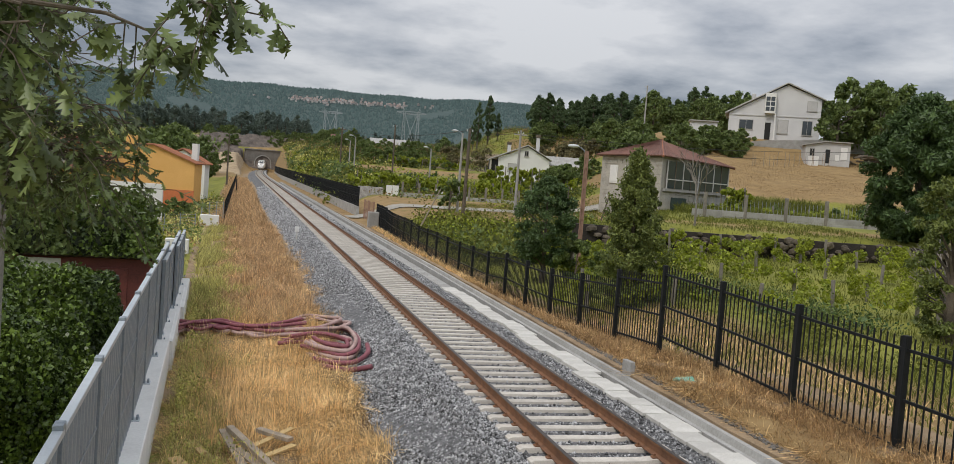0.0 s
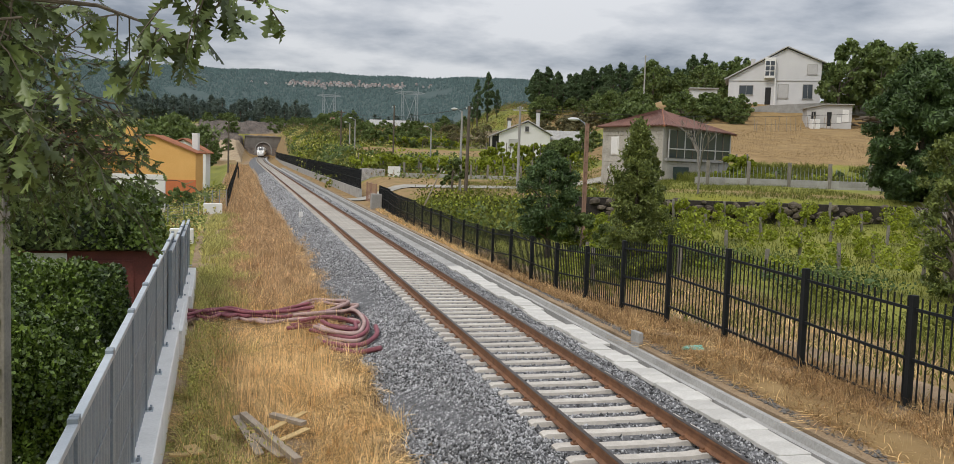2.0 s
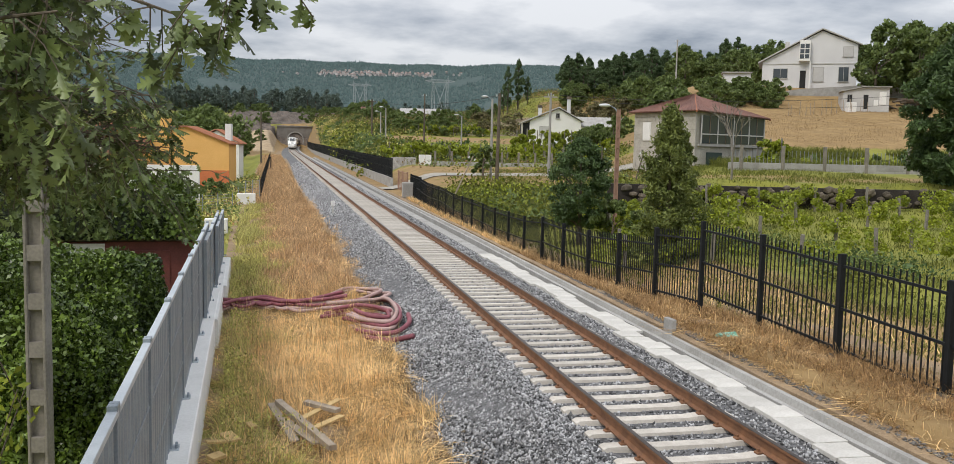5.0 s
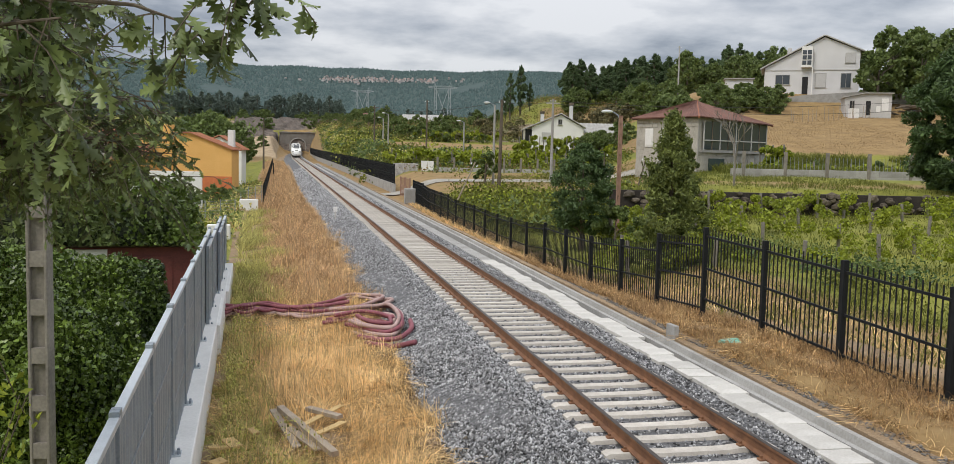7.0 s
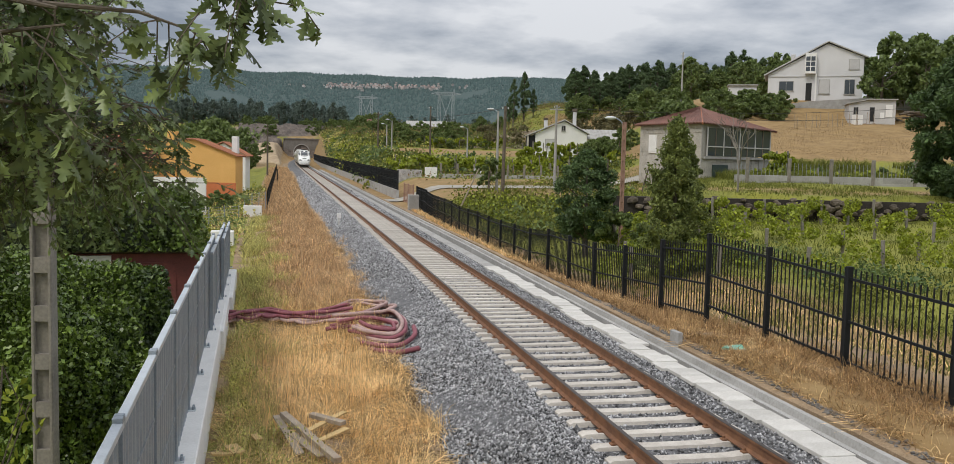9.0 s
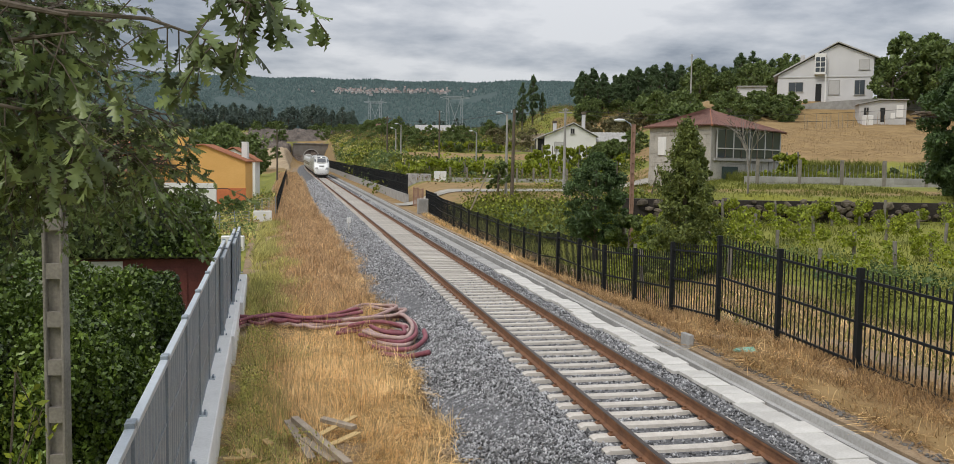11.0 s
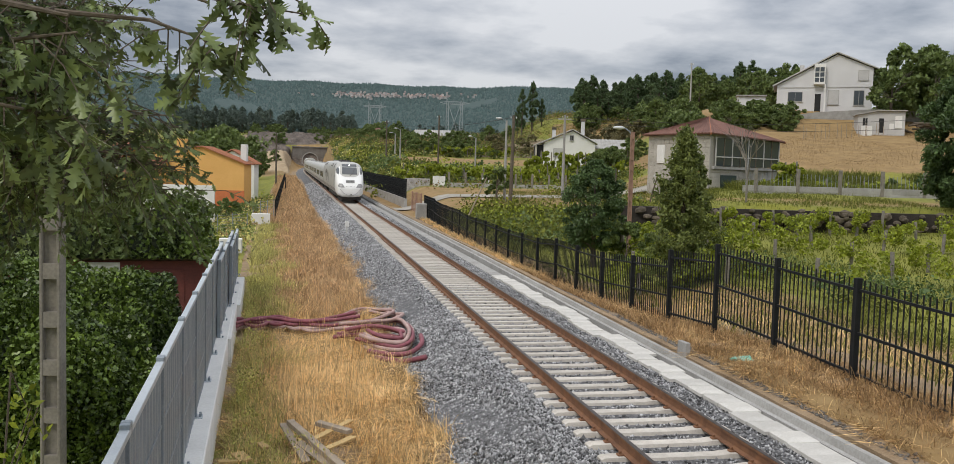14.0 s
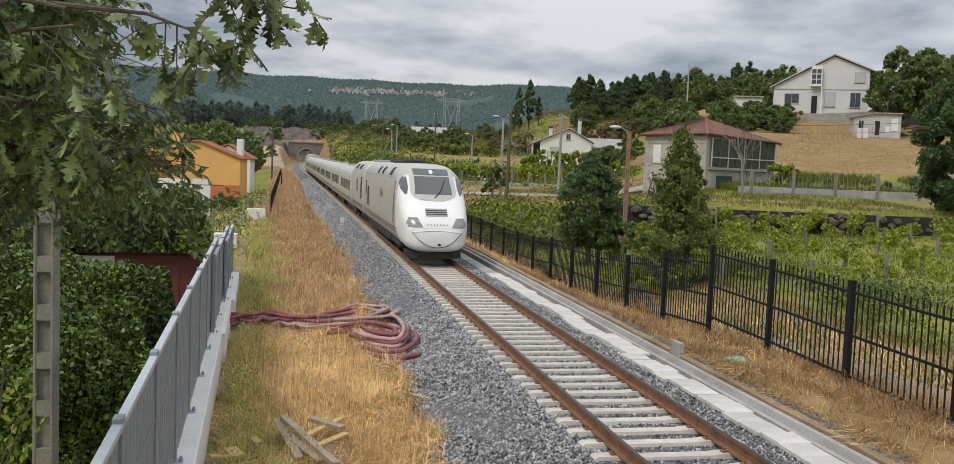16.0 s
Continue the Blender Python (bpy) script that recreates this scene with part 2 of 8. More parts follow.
M["asphalt"] = mat("pale_road", (0.40, 0.37, 0.32), (0.28, 0.26, 0.22), 0.95, 0.6, 12, 0.3, 0.01)
M["wire"] = mat("cable", (0.05, 0.05, 0.05), None, 0.7, 3, 20, 0)
M["pylon_steel"] = mat("pylon_steel", (0.40, 0.42, 0.42), (0.30, 0.32, 0.32), 0.6, 1, 9, 0, metal=0.2)
M["vine_post"] = mat("granite_post", (0.27, 0.245, 0.21), (0.16, 0.145, 0.125), 0.95, 3, 25, 0.4, 0.01)
M["old_masonry"] = mat("old_masonry", (0.22, 0.205, 0.185), (0.12, 0.11, 0.10), 0.95, 0.4, 4, 0.5, 0.03)
M["haze_rock"] = mat("cut_rock", (0.19, 0.155, 0.13), (0.06, 0.05, 0.043), 0.95, 0.3, 1.6, 0.9, 0.6)
M["sand_cut"] = mat("sandy_cutting", (0.46, 0.36, 0.23), (0.28, 0.20, 0.12), 0.95, 0.2, 1.5, 0.6, 0.2)


# ---- mesh helpers ----
def mesh_of(bm, name, material, smooth=False):
    me = bpy.data.meshes.new(name)
    bm.normal_update()
    bm.to_mesh(me)
    bm.free()
    for m in (material if isinstance(material, (list, tuple)) else [material]):
        me.materials.append(m)
    if smooth:
        me.polygons.foreach_set("use_smooth", [True] * len(me.polygons))
    return me


def part(name, bm, material, parent=None, label="", smooth=False, at=None):
    ob = new(name, mesh_of(bm, name, material, smooth))
    if parent:
        ob.parent = parent
    if at is not None:
        ob.matrix_basis = at
    if label:
        ob["label"] = label
    return ob


def shared(name, me, parent, at):
    ob = new(name, me)
    ob.parent = parent
    ob.matrix_basis = at
    return ob


def empty(name, m, label, category, group="", kind=""):
    ob = new(name)
    ob.empty_display_size = 0.2
    ob.matrix_basis = m
    return tagged(ob, label, category, group, kind)


def add_box(bm, x0, x1, y0, y1, z0, z1, bev=0.0, m=None):
    r = bmesh.ops.create_cube(bm, size=1)
    vs = r["verts"]
    bmesh.ops.scale(bm, vec=(x1 - x0, y1 - y0, z1 - z0), verts=vs)
    bmesh.ops.translate(bm, vec=((x0 + x1) / 2, (y0 + y1) / 2, (z0 + z1) / 2), verts=vs)
    if m is not None:
        bmesh.ops.transform(bm, matrix=m, verts=vs)
    if bev:
        es = list({e for v in vs for e in v.link_edges})
        bmesh.ops.bevel(bm, geom=es, offset=bev, segments=1, affect="EDGES", profile=0.5)


def box(x0, x1, y0, y1, z0, z1, bev=0.0, m=None):
    bm = bmesh.new()
    add_box(bm, x0, x1, y0, y1, z0, z1, bev, m)
    return bm


def add_tube(bm, pts, radii, sides=8, cap=True):
    """A tube through points; radii: one for each point or one for all."""
    pts = [Vector(p) for p in pts]
    if not isinstance(radii, (list, tuple)):
        radii = [radii] * len(pts)
    rings, ref = [], None
    for i, p in enumerate(pts):
        d = (pts[min(i + 1, len(pts) - 1)] - pts[max(i - 1, 0)]).normalized()
        if ref is None:
            ref = d.orthogonal().normalized()
        ref = (ref - d * ref.dot(d)).normalized()
        q = d.cross(ref)
        rings.append([bm.verts.new(p + (ref * math.cos(a) + q * math.sin(a)) * radii[i]) for a in [2 * math.pi * k / sides for k in range(sides)]])
    for a, b in zip(rings, rings[1:]):
        for k in range(sides):
            bm.faces.new((a[k], a[(k + 1) % sides], b[(k + 1) % sides], b[k]))
    if cap:
        bm.faces.new(rings[0][::-1])
        bm.faces.new(rings[-1])


def tube(pts, radii, sides=8):
    bm = bmesh.new()
    add_tube(bm, pts, radii, sides)
    return bm


def sweep_y(profile, ys, closed=True, zf=None, xf=None):
    """A cross-section (x, z) carried along y; zf(y) lifts it, xf(y) shifts it."""
    bm = bmesh.new()
    rings = []
    for y in ys:
        dz, dx = (zf(y) if zf else 0), (xf(y) if xf else 0)
        rings.append([bm.verts.new((x + dx, y, z + dz)) for x, z in profile])
    n = len(profile)
    for a, b in zip(rings, rings[1:]):
        for k in range(n if closed else n - 1):
            bm.faces.new((a[k], b[k], b[(k + 1) % n], a[(k + 1) % n]))
    if closed:
        bm.faces.new(rings[0])
        bm.faces.new(rings[-1][::-1])
    bmesh.ops.recalc_face_normals(bm, faces=bm.faces)
    return bm


def prism(poly, axis, a, b):
    """A polygon in the other two axes, extruded along axis from a to b."""
    bm = bmesh.new()

    def at(p, v):
        return {"x": (v, p[0], p[1]), "y": (p[0], v, p[1]), "z": (p[0], p[1], v)}[axis]
    r0, r1 = [bm.verts.new(at(p, a)) for p in poly], [bm.verts.new(at(p, b)) for p in poly]
    n = len(poly)
    for k in range(n):
        bm.faces.new((r0[k], r0[(k + 1) % n], r1[(k + 1) % n], r1[k]))
    bm.faces.new(r0)
    bm.faces.new(r1[::-1])
    bmesh.ops.recalc_face_normals(bm, faces=bm.faces)
    return bm


def np_mesh(name, verts, faces, material):
    """A mesh from numpy arrays with faces of one size."""
    me = bpy.data.meshes.new(name)
    nv, (nf, k) = len(verts), faces.shape
    me.vertices.add(nv); me.loops.add(nf * k); me.polygons.add(nf)
    me.vertices.foreach_set("co", np.asarray(verts, np.float32).ravel())
    me.loops.foreach_set("vertex_index", faces.astype(np.int32).ravel())
    me.polygons.foreach_set("loop_start", np.arange(0, nf * k, k, dtype=np.int32))
    me.update(calc_edges=True)
    me.materials.append(material)
    return me


def leaf_mesh(name, centres, size, material, rng, long=1.5, droop=0.3, jitter=0.35):
    """Small pointed leaves, each a folded diamond, at the given places."""
    n = len(centres)
    c = np.asarray(centres, float)
    d = rng.normal(size=(n, 3)); d[:, 2] -= droop; d /= np.linalg.norm(d, axis=1)[:, None]
    s = rng.normal(size=(n, 3)); s -= d * (s * d).sum(1)[:, None]; s /= np.linalg.norm(s, axis=1)[:, None]
    u = np.cross(d, s)
    L = size * (1 + jitter * rng.normal(size=(n, 1))).clip(0.4, 1.8)
    v = np.stack([c - d * L * long / 2, c + s * L / 2 + u * L * 0.12, c + d * L * long / 2, c - s * L / 2 + u * L * 0.12], 1).reshape(-1, 3)
    return np_mesh(name, v, np.arange(4 * n).reshape(n, 4), material)


def blades(name, roots, height, width, material, rng, lean=0.5, bend=0.5):
    """Grass blades of two segments, narrowing to a tip."""
    n = len(roots)
    r = np.asarray(roots, float)
    a = rng.uniform(0, 2 * np.pi, n)
    side = np.stack([np.cos(a), np.sin(a), np.zeros(n)], 1)
    b = rng.uniform(0, 2 * np.pi, n)
    ln = np.abs(rng.normal(size=n)) * lean
    out = np.stack([np.cos(b) * ln, np.sin(b) * ln, np.ones(n)], 1)
    out /= np.linalg.norm(out, axis=1)[:, None]
    h = (height * rng.uniform(0.5, 1.25, n))[:, None]
    mid = r + out * h * 0.55
    tip = mid + (out + np.stack([np.cos(b), np.sin(b), -0.3 * np.ones(n)], 1) * bend * rng.uniform(0.2, 1.4, n)[:, None]) * h * 0.5
    w = side * width / 2
    v = np.stack([r - w, r + w, mid + w * 0.8, mid - w * 0.8, tip + w * 0.15, tip - w * 0.15], 1).reshape(-1, 3)
    k = np.arange(n)[:, None] * 6
    f = np.concatenate([k + np.array([0, 1, 2, 3]), k + np.array([3, 2, 4, 5])])
    return np_mesh(name, v, f, material)


def tussocks(name, centres, per, spread, length, width, material, rng, up=0.68, drop=0.8, swirl=0.5):
    """Tufts of long grass whose blades arch over together; neighbouring tufts lie the same way."""
    c = np.asarray(centres, float)
    a = np.array([7.0 * noise.noise((p[0] * swirl, p[1] * swirl, 21)) for p in c]) + rng.normal(0, 0.5, len(c))
    tall = np.array([1 + 0.7 * noise.noise((p[0] * 0.9, p[1] * 0.9, 5)) for p in c]) * rng.uniform(0.7, 1.25, len(c))
    k = np.repeat(np.arange(len(c)), per)
    n = len(k)
    r = c[k] + rng.normal(size=(n, 3)) * np.array([spread, spread, 0.0])
    b = a[k] + rng.normal(0, 0.75, n)
    d = np.stack([np.cos(b), np.sin(b), np.zeros(n)], 1)
    L = (length * tall[k] * rng.uniform(0.5, 1.2, n))[:, None]
    lean = np.abs(rng.normal(0.8, 0.4, n))[:, None]
    rise = (up * rng.uniform(0.6, 1.2, n))[:, None]
    side = np.stack([-d[:, 1], d[:, 0], rng.normal(0, 0.4, n)], 1) * (width / 2)
    rows = []
    for f, w in ((0.0, 1.0), (0.35, 0.9), (0.7, 0.65), (1.0, 0.12)):
        p = r + d * L * lean * f ** 1.4 + np.array([0, 0, 1.0]) * L * (rise * f - drop * lean * f * f)
        p[:, 2] = np.maximum(p[:, 2], r[:, 2] + 0.03 * f)
        rows += [p - side * w, p + side * w]
    v = np.stack(rows, 1).reshape(-1, 3)
    o = np.arange(n)[:, None] * 8
    f = np.concatenate([o + np.array([q, q + 1, q + 3, q + 2]) for q in (0, 2, 4)])
    return np_mesh(name, v, f, material)


def smooth01(a, b, v):
    t = np.clip((v - a) / (b - a), 0, 1)
    return t * t * (3 - 2 * t)


# ---- the lie of the land ----
EYE = (-5.54, -11.23)
CA, SA = math.cos(radians(12)), math.sin(radians(12))


def track_z(y):
    s = np.maximum(np.asarray(y, float) - 15, 0)
    return np.where(s < 50, 0.0125 * s * s / 100, 0.0125 * (s - 25))


def track_x(y):
    """The line bends very slightly to the left beyond the near straight, and back before the tunnel."""
    s = np.maximum(np.asarray(y, float) - 15, 0)
    back = np.clip(np.asarray(y, float) - 220, 0, 190)
    return np.where(s < 45, -0.02 * s * s / 90, -0.02 * (s - 22.5)) + 0.00014 * back * back


def fence_z(y):
    """Ground under the lineside fence: a low rise near the bridge, then level with the track bed."""
    return np.interp(y, [-12, 0.8, 6.5, 9.4, 12.3, 15.2, 18.2, 24, 48, 70], [0.1, 0.05, -0.02, -0.2, -0.38, -0.5, -0.66, -0.75, -0.72, -0.5]) + track_z(y) * 0.8


def verge_z(y):
    return -0.95 + track_z(y)


def wall_x(y):
    """The right face of the parapet wall, and the edge of the verge that goes on behind it."""
    return np.maximum(-6.7 - 0.0455 * (np.asarray(y, float) - 2.3), -8.3 + track_x(y))


H_RIGHT = ((-40, 0, 26, 40, 54.6, 55.6, 70, 88, 100, 130, 141, 220, 330, 600, 1100), (-0.3, -0.2, -0.3, 0.1, 0.9, 2.2, 2.7, 2.9, 5.9, 11.2, 15.2, 21, 30, 36, 20))
H_MID = ((-40, 40, 60, 85, 110, 145, 170, 220, 330, 600, 1100), (-0.8, -0.8, 0.0, 1.2, 2.2, 5.0, 6.2, 10.5, 17, 24, 10))
H_LEFT = ((-40, 60, 150, 300, 400, 455, 600, 760, 1100), (-1.4, -1.4, -1.2, 2.0, 7.0, 20, 28, 38, 16))


def land_z(x, y):
    x, y = np.asarray(x, float), np.asarray(y, float)
    u, v = (x - EYE[0]) * CA - (y - EYE[1]) * SA, (x - EYE[0]) * SA + (y - EYE[1]) * CA
    vv = np.maximum(v, 3.0)
    s = u / vv
    r, mdl, lft = np.interp(v, *H_RIGHT), np.interp(v, *H_MID), np.interp(v, *H_LEFT)
    mdl = mdl + 8 * smooth01(0.0, 0.08, s) * smooth01(205, 262, v)
    z = mdl + (r - mdl) * smooth01(0.10, 0.26, s)
    z = z + (lft - z) * smooth01(-0.13, -0.24, s)
    # far hills close the valley
    d = np.hypot(u, v)
    ridge = 258 + 4 * np.sin(s * 9 + 2.2) + 2 * np.sin(s * 31) + 2 * np.sin(s * 83) - 60 * smooth01(0.02, 0.3, s)
    far = smooth01(1000, 3000, d) * ridge + 24 * smooth01(900, 1500, d) * np.sin(s * 9 + 0.6) * smooth01(3000, 1700, d)
    z = np.where(d > 900, z + far, z)
    # the railway cutting and its banks
    x_world, x = x, x - np.where(y > 64, track_x(np.minimum(y, 420)), track_x(y) * smooth01(4.6, 2.5, x))
    tz = track_z(np.minimum(y, 405))
    in_cut = smooth01(430, 400, y)
    right = smooth01(4.8, 10.0, x)
    rim = fence_z(y)
    zr = rim + (z - rim) * right
    left_edge = wall_x(y) - track_x(y) - 0.2
    lf = smooth01(left_edge - 0.3, left_edge - 2.5, x)
    zl = (verge_z(y)) + (z - verge_z(y)) * lf
    flat = np.where(x > 2.6, rim + (tz - 0.55 - rim) * smooth01(3.6, 2.6, x), np.where(x < -3.2, verge_z(y), tz - 1.0))
    cut = np.where(x > 4.8, zr, np.where(x < left_edge, zl, flat))
    # banks rise towards the tunnel
    bank = smooth01(230, 400, y) * 3.0 * smooth01(4.6, 8.5, np.abs(x)) * smooth01(17, 10, np.abs(x))
    z2 = np.where(y > -60, cut + bank * in_cut, z)
    z = np.where(y > 403, np.maximum(z, tz + 7.5 * smooth01(40, 10, np.abs(x)) + z * 0.2), z2 * in_cut + z * (1 - in_cut))
    return z


def gz(x, y):
    return float(land_z(x, y))


# ---- ground ----
def ground_material():
    m = mat("meadow", (0.25, 0.245, 0.036), (0.125, 0.14, 0.024), 0.95, 0.25, 2.5, 0.6, 0.08)
    nt = m.node_tree
    b = nt.nodes["Principled BSDF"]
    col = b.inputs["Base Color"].links[0].from_socket
    at = nt.nodes.new("ShaderNodeAttribute"); at.attribute_name = "cover"
    sep = nt.nodes.new("ShaderNodeSeparateColor")
    nt.links.new(at.outputs["Color"], sep.inputs[0])
    tc = nt.nodes.new("ShaderNodeTexCoord")

    def tone(a, c, scale):
        n = nt.nodes.new("ShaderNodeTexNoise"); n.inputs["Scale"].default_value = scale; n.inputs["Detail"].default_value = 7
        n.inputs["Roughness"].default_value = 0.65
        nt.links.new(tc.outputs["Object"], n.inputs["Vector"])
        r = nt.nodes.new("ShaderNodeMapRange"); r.inputs["From Min"].default_value, r.inputs["From Max"].default_value = 0.35, 0.65
        nt.links.new(n.outputs["Fac"], r.inputs["Value"])
        x = nt.nodes.new("ShaderNodeMix"); x.data_type = "RGBA"
        x.inputs["A"].default_value, x.inputs["B"].default_value = (*a, 1), (*c, 1)
        nt.links.new(r.outputs["Result"], x.inputs["Factor"])
        return x.outputs["Result"], n.outputs["Fac"]
    # Blue: woodland ground in the canopy's bluish tint, haze put into the colour.
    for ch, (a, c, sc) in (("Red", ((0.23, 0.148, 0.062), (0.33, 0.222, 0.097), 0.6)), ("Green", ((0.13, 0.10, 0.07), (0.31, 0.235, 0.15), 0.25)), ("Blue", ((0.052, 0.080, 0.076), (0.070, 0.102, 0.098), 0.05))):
        t, fac = tone(a, c, sc)
        ad = nt.nodes.new("ShaderNodeMath"); ad.operation = "MULTIPLY_ADD"; ad.inputs[1].default_value = 0.7
        ad.inputs[2].default_value = -0.35
        nt.links.new(fac, ad.inputs[0])
        sm = nt.nodes.new("ShaderNodeMath"); sm.operation = "ADD"
        nt.links.new(sep.outputs[ch], sm.inputs[0]); nt.links.new(ad.outputs[0], sm.inputs[1])
        st = nt.nodes.new("ShaderNodeMapRange"); st.inputs["From Min"].default_value, st.inputs["From Max"].default_value = 0.4, 0.6
        nt.links.new(sm.outputs[0], st.inputs["Value"])
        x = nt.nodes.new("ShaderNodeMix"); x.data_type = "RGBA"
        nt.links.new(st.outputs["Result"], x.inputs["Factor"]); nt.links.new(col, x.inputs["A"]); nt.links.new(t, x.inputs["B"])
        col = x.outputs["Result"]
    nt.links.new(col, b.inputs["Base Color"])
    return m


M["ground"] = ground_material()


def site(x, y):
    return (x - EYE[0]) * CA - (y - EYE[1]) * SA, (x - EYE[0]) * SA + (y - EYE[1]) * CA


def from_site(u, v):
    return EYE[0] + u * CA + v * SA, EYE[1] - u * SA + v * CA


def patch(u, v, u0, u1, v0, v1, e=3.0):
    return smooth01(u0 - e, u0 + e, u) * smooth01(u1 + e, u1 - e, u) * smooth01(v0 - e, v0 + e, v) * smooth01(v1 + e, v1 - e, v)


def make_ground():
    ang = np.concatenate([np.arange(-180, -40, 5), np.arange(-40, 40, 0.3), np.arange(40, 180, 5)])
    rad = [0.01, 0.7, 1.5]
    while rad[-1] < 4700:
        rad.append(rad[-1] * 1.026 + 0.05)
    rad = np.array(rad)
    A, R = np.meshgrid(np.radians(ang), rad)
    x, y = from_site(R * np.sin(A), R * np.cos(A))
    z = land_z(x, y)
    u, v = site(x, y)
    rough = np.array([noise.noise((px * 0.13, py * 0.13, 0)) for px, py in zip(x.ravel(), y.ravel())]).reshape(x.shape)
    z = z + rough * np.clip((np.abs(x) - 6) * 0.02, 0, 0.25)
    na = len(ang)
    vs = np.stack([x, y, z], 2).reshape(-1, 3)
    i, j = np.meshgrid(np.arange(len(rad) - 1), np.arange(na), indexing="ij")
    a = i * na + j
    b = i * na + (j + 1) % na
    f = np.stack([a, b, b + na, a + na], 2).reshape(-1, 4)[:, ::-1]
    me = np_mesh("ground", vs, f, M["ground"])
    me.polygons.foreach_set("use_smooth", np.ones(len(f), bool))
    s = u / np.maximum(v, 3)
    xr = x - track_x(np.clip(y, 0, 420))
    dry = patch(u, v, 25, 75, 96, 137, 4) + patch(u, v, -16, 9, 150, 172, 3) + 0.8 * patch(u, v, 15, 42, 178, 245, 5) + 0.25 * smooth01(5, 7, x) * smooth01(30, 18, x) * smooth01(92, 104, y) * smooth01(300, 240, y) + patch(u, v, 19, 33, 110, 130, 3) + 0.8 * patch(u, v, 30, 120, 128, 205, 8)
    dry = dry + 0.8 * smooth01(13.5, 9, x) * smooth01(4, 5, x) * smooth01(26, 16, y) + 0.55 * patch(u, v, 14, 60, 57.5, 67, 1.5) + 0.62 * patch(u, v, -14, 20, 76, 106, 3) + smooth01(7.5, 5.2, np.abs(xr)) * smooth01(420, 400, y) + 0.62 * smooth01(215, 260, y) * smooth01(20, 13, np.abs(xr)) * smooth01(425, 405, y)
    bare = patch(u, v, -4, 14, 178, 226, 4) + patch(u, v, -128, -66, 418, 490, 10)
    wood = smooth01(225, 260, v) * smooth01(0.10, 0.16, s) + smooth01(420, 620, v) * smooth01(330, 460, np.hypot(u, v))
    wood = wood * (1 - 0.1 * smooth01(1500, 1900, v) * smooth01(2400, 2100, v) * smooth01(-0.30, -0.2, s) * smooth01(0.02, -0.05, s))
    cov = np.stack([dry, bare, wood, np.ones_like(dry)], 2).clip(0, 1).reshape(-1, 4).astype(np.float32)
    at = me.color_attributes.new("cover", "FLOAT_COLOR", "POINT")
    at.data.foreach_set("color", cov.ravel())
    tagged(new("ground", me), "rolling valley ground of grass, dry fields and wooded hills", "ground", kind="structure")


make_ground()


# ---- railway ----
Y0, Y1 = -14.0, 404.0
YS = [-60.0, -40.0, -25.0] + list(np.arange(Y0, 30, 1.0)) + list(np.arange(30, 120, 5.0)) + list(np.arange(120, Y1 + 1, 10.0))


def bed_top(x):
    """Ballast surface across the track."""
    return np.interp(x, [-4.2, -3.55, -1.75, -1.3, 1.3, 1.75, 2.2, 2.7], [-1.35, -1.0, -0.27, -0.265, -0.265, -0.28, -0.34, -0.5])


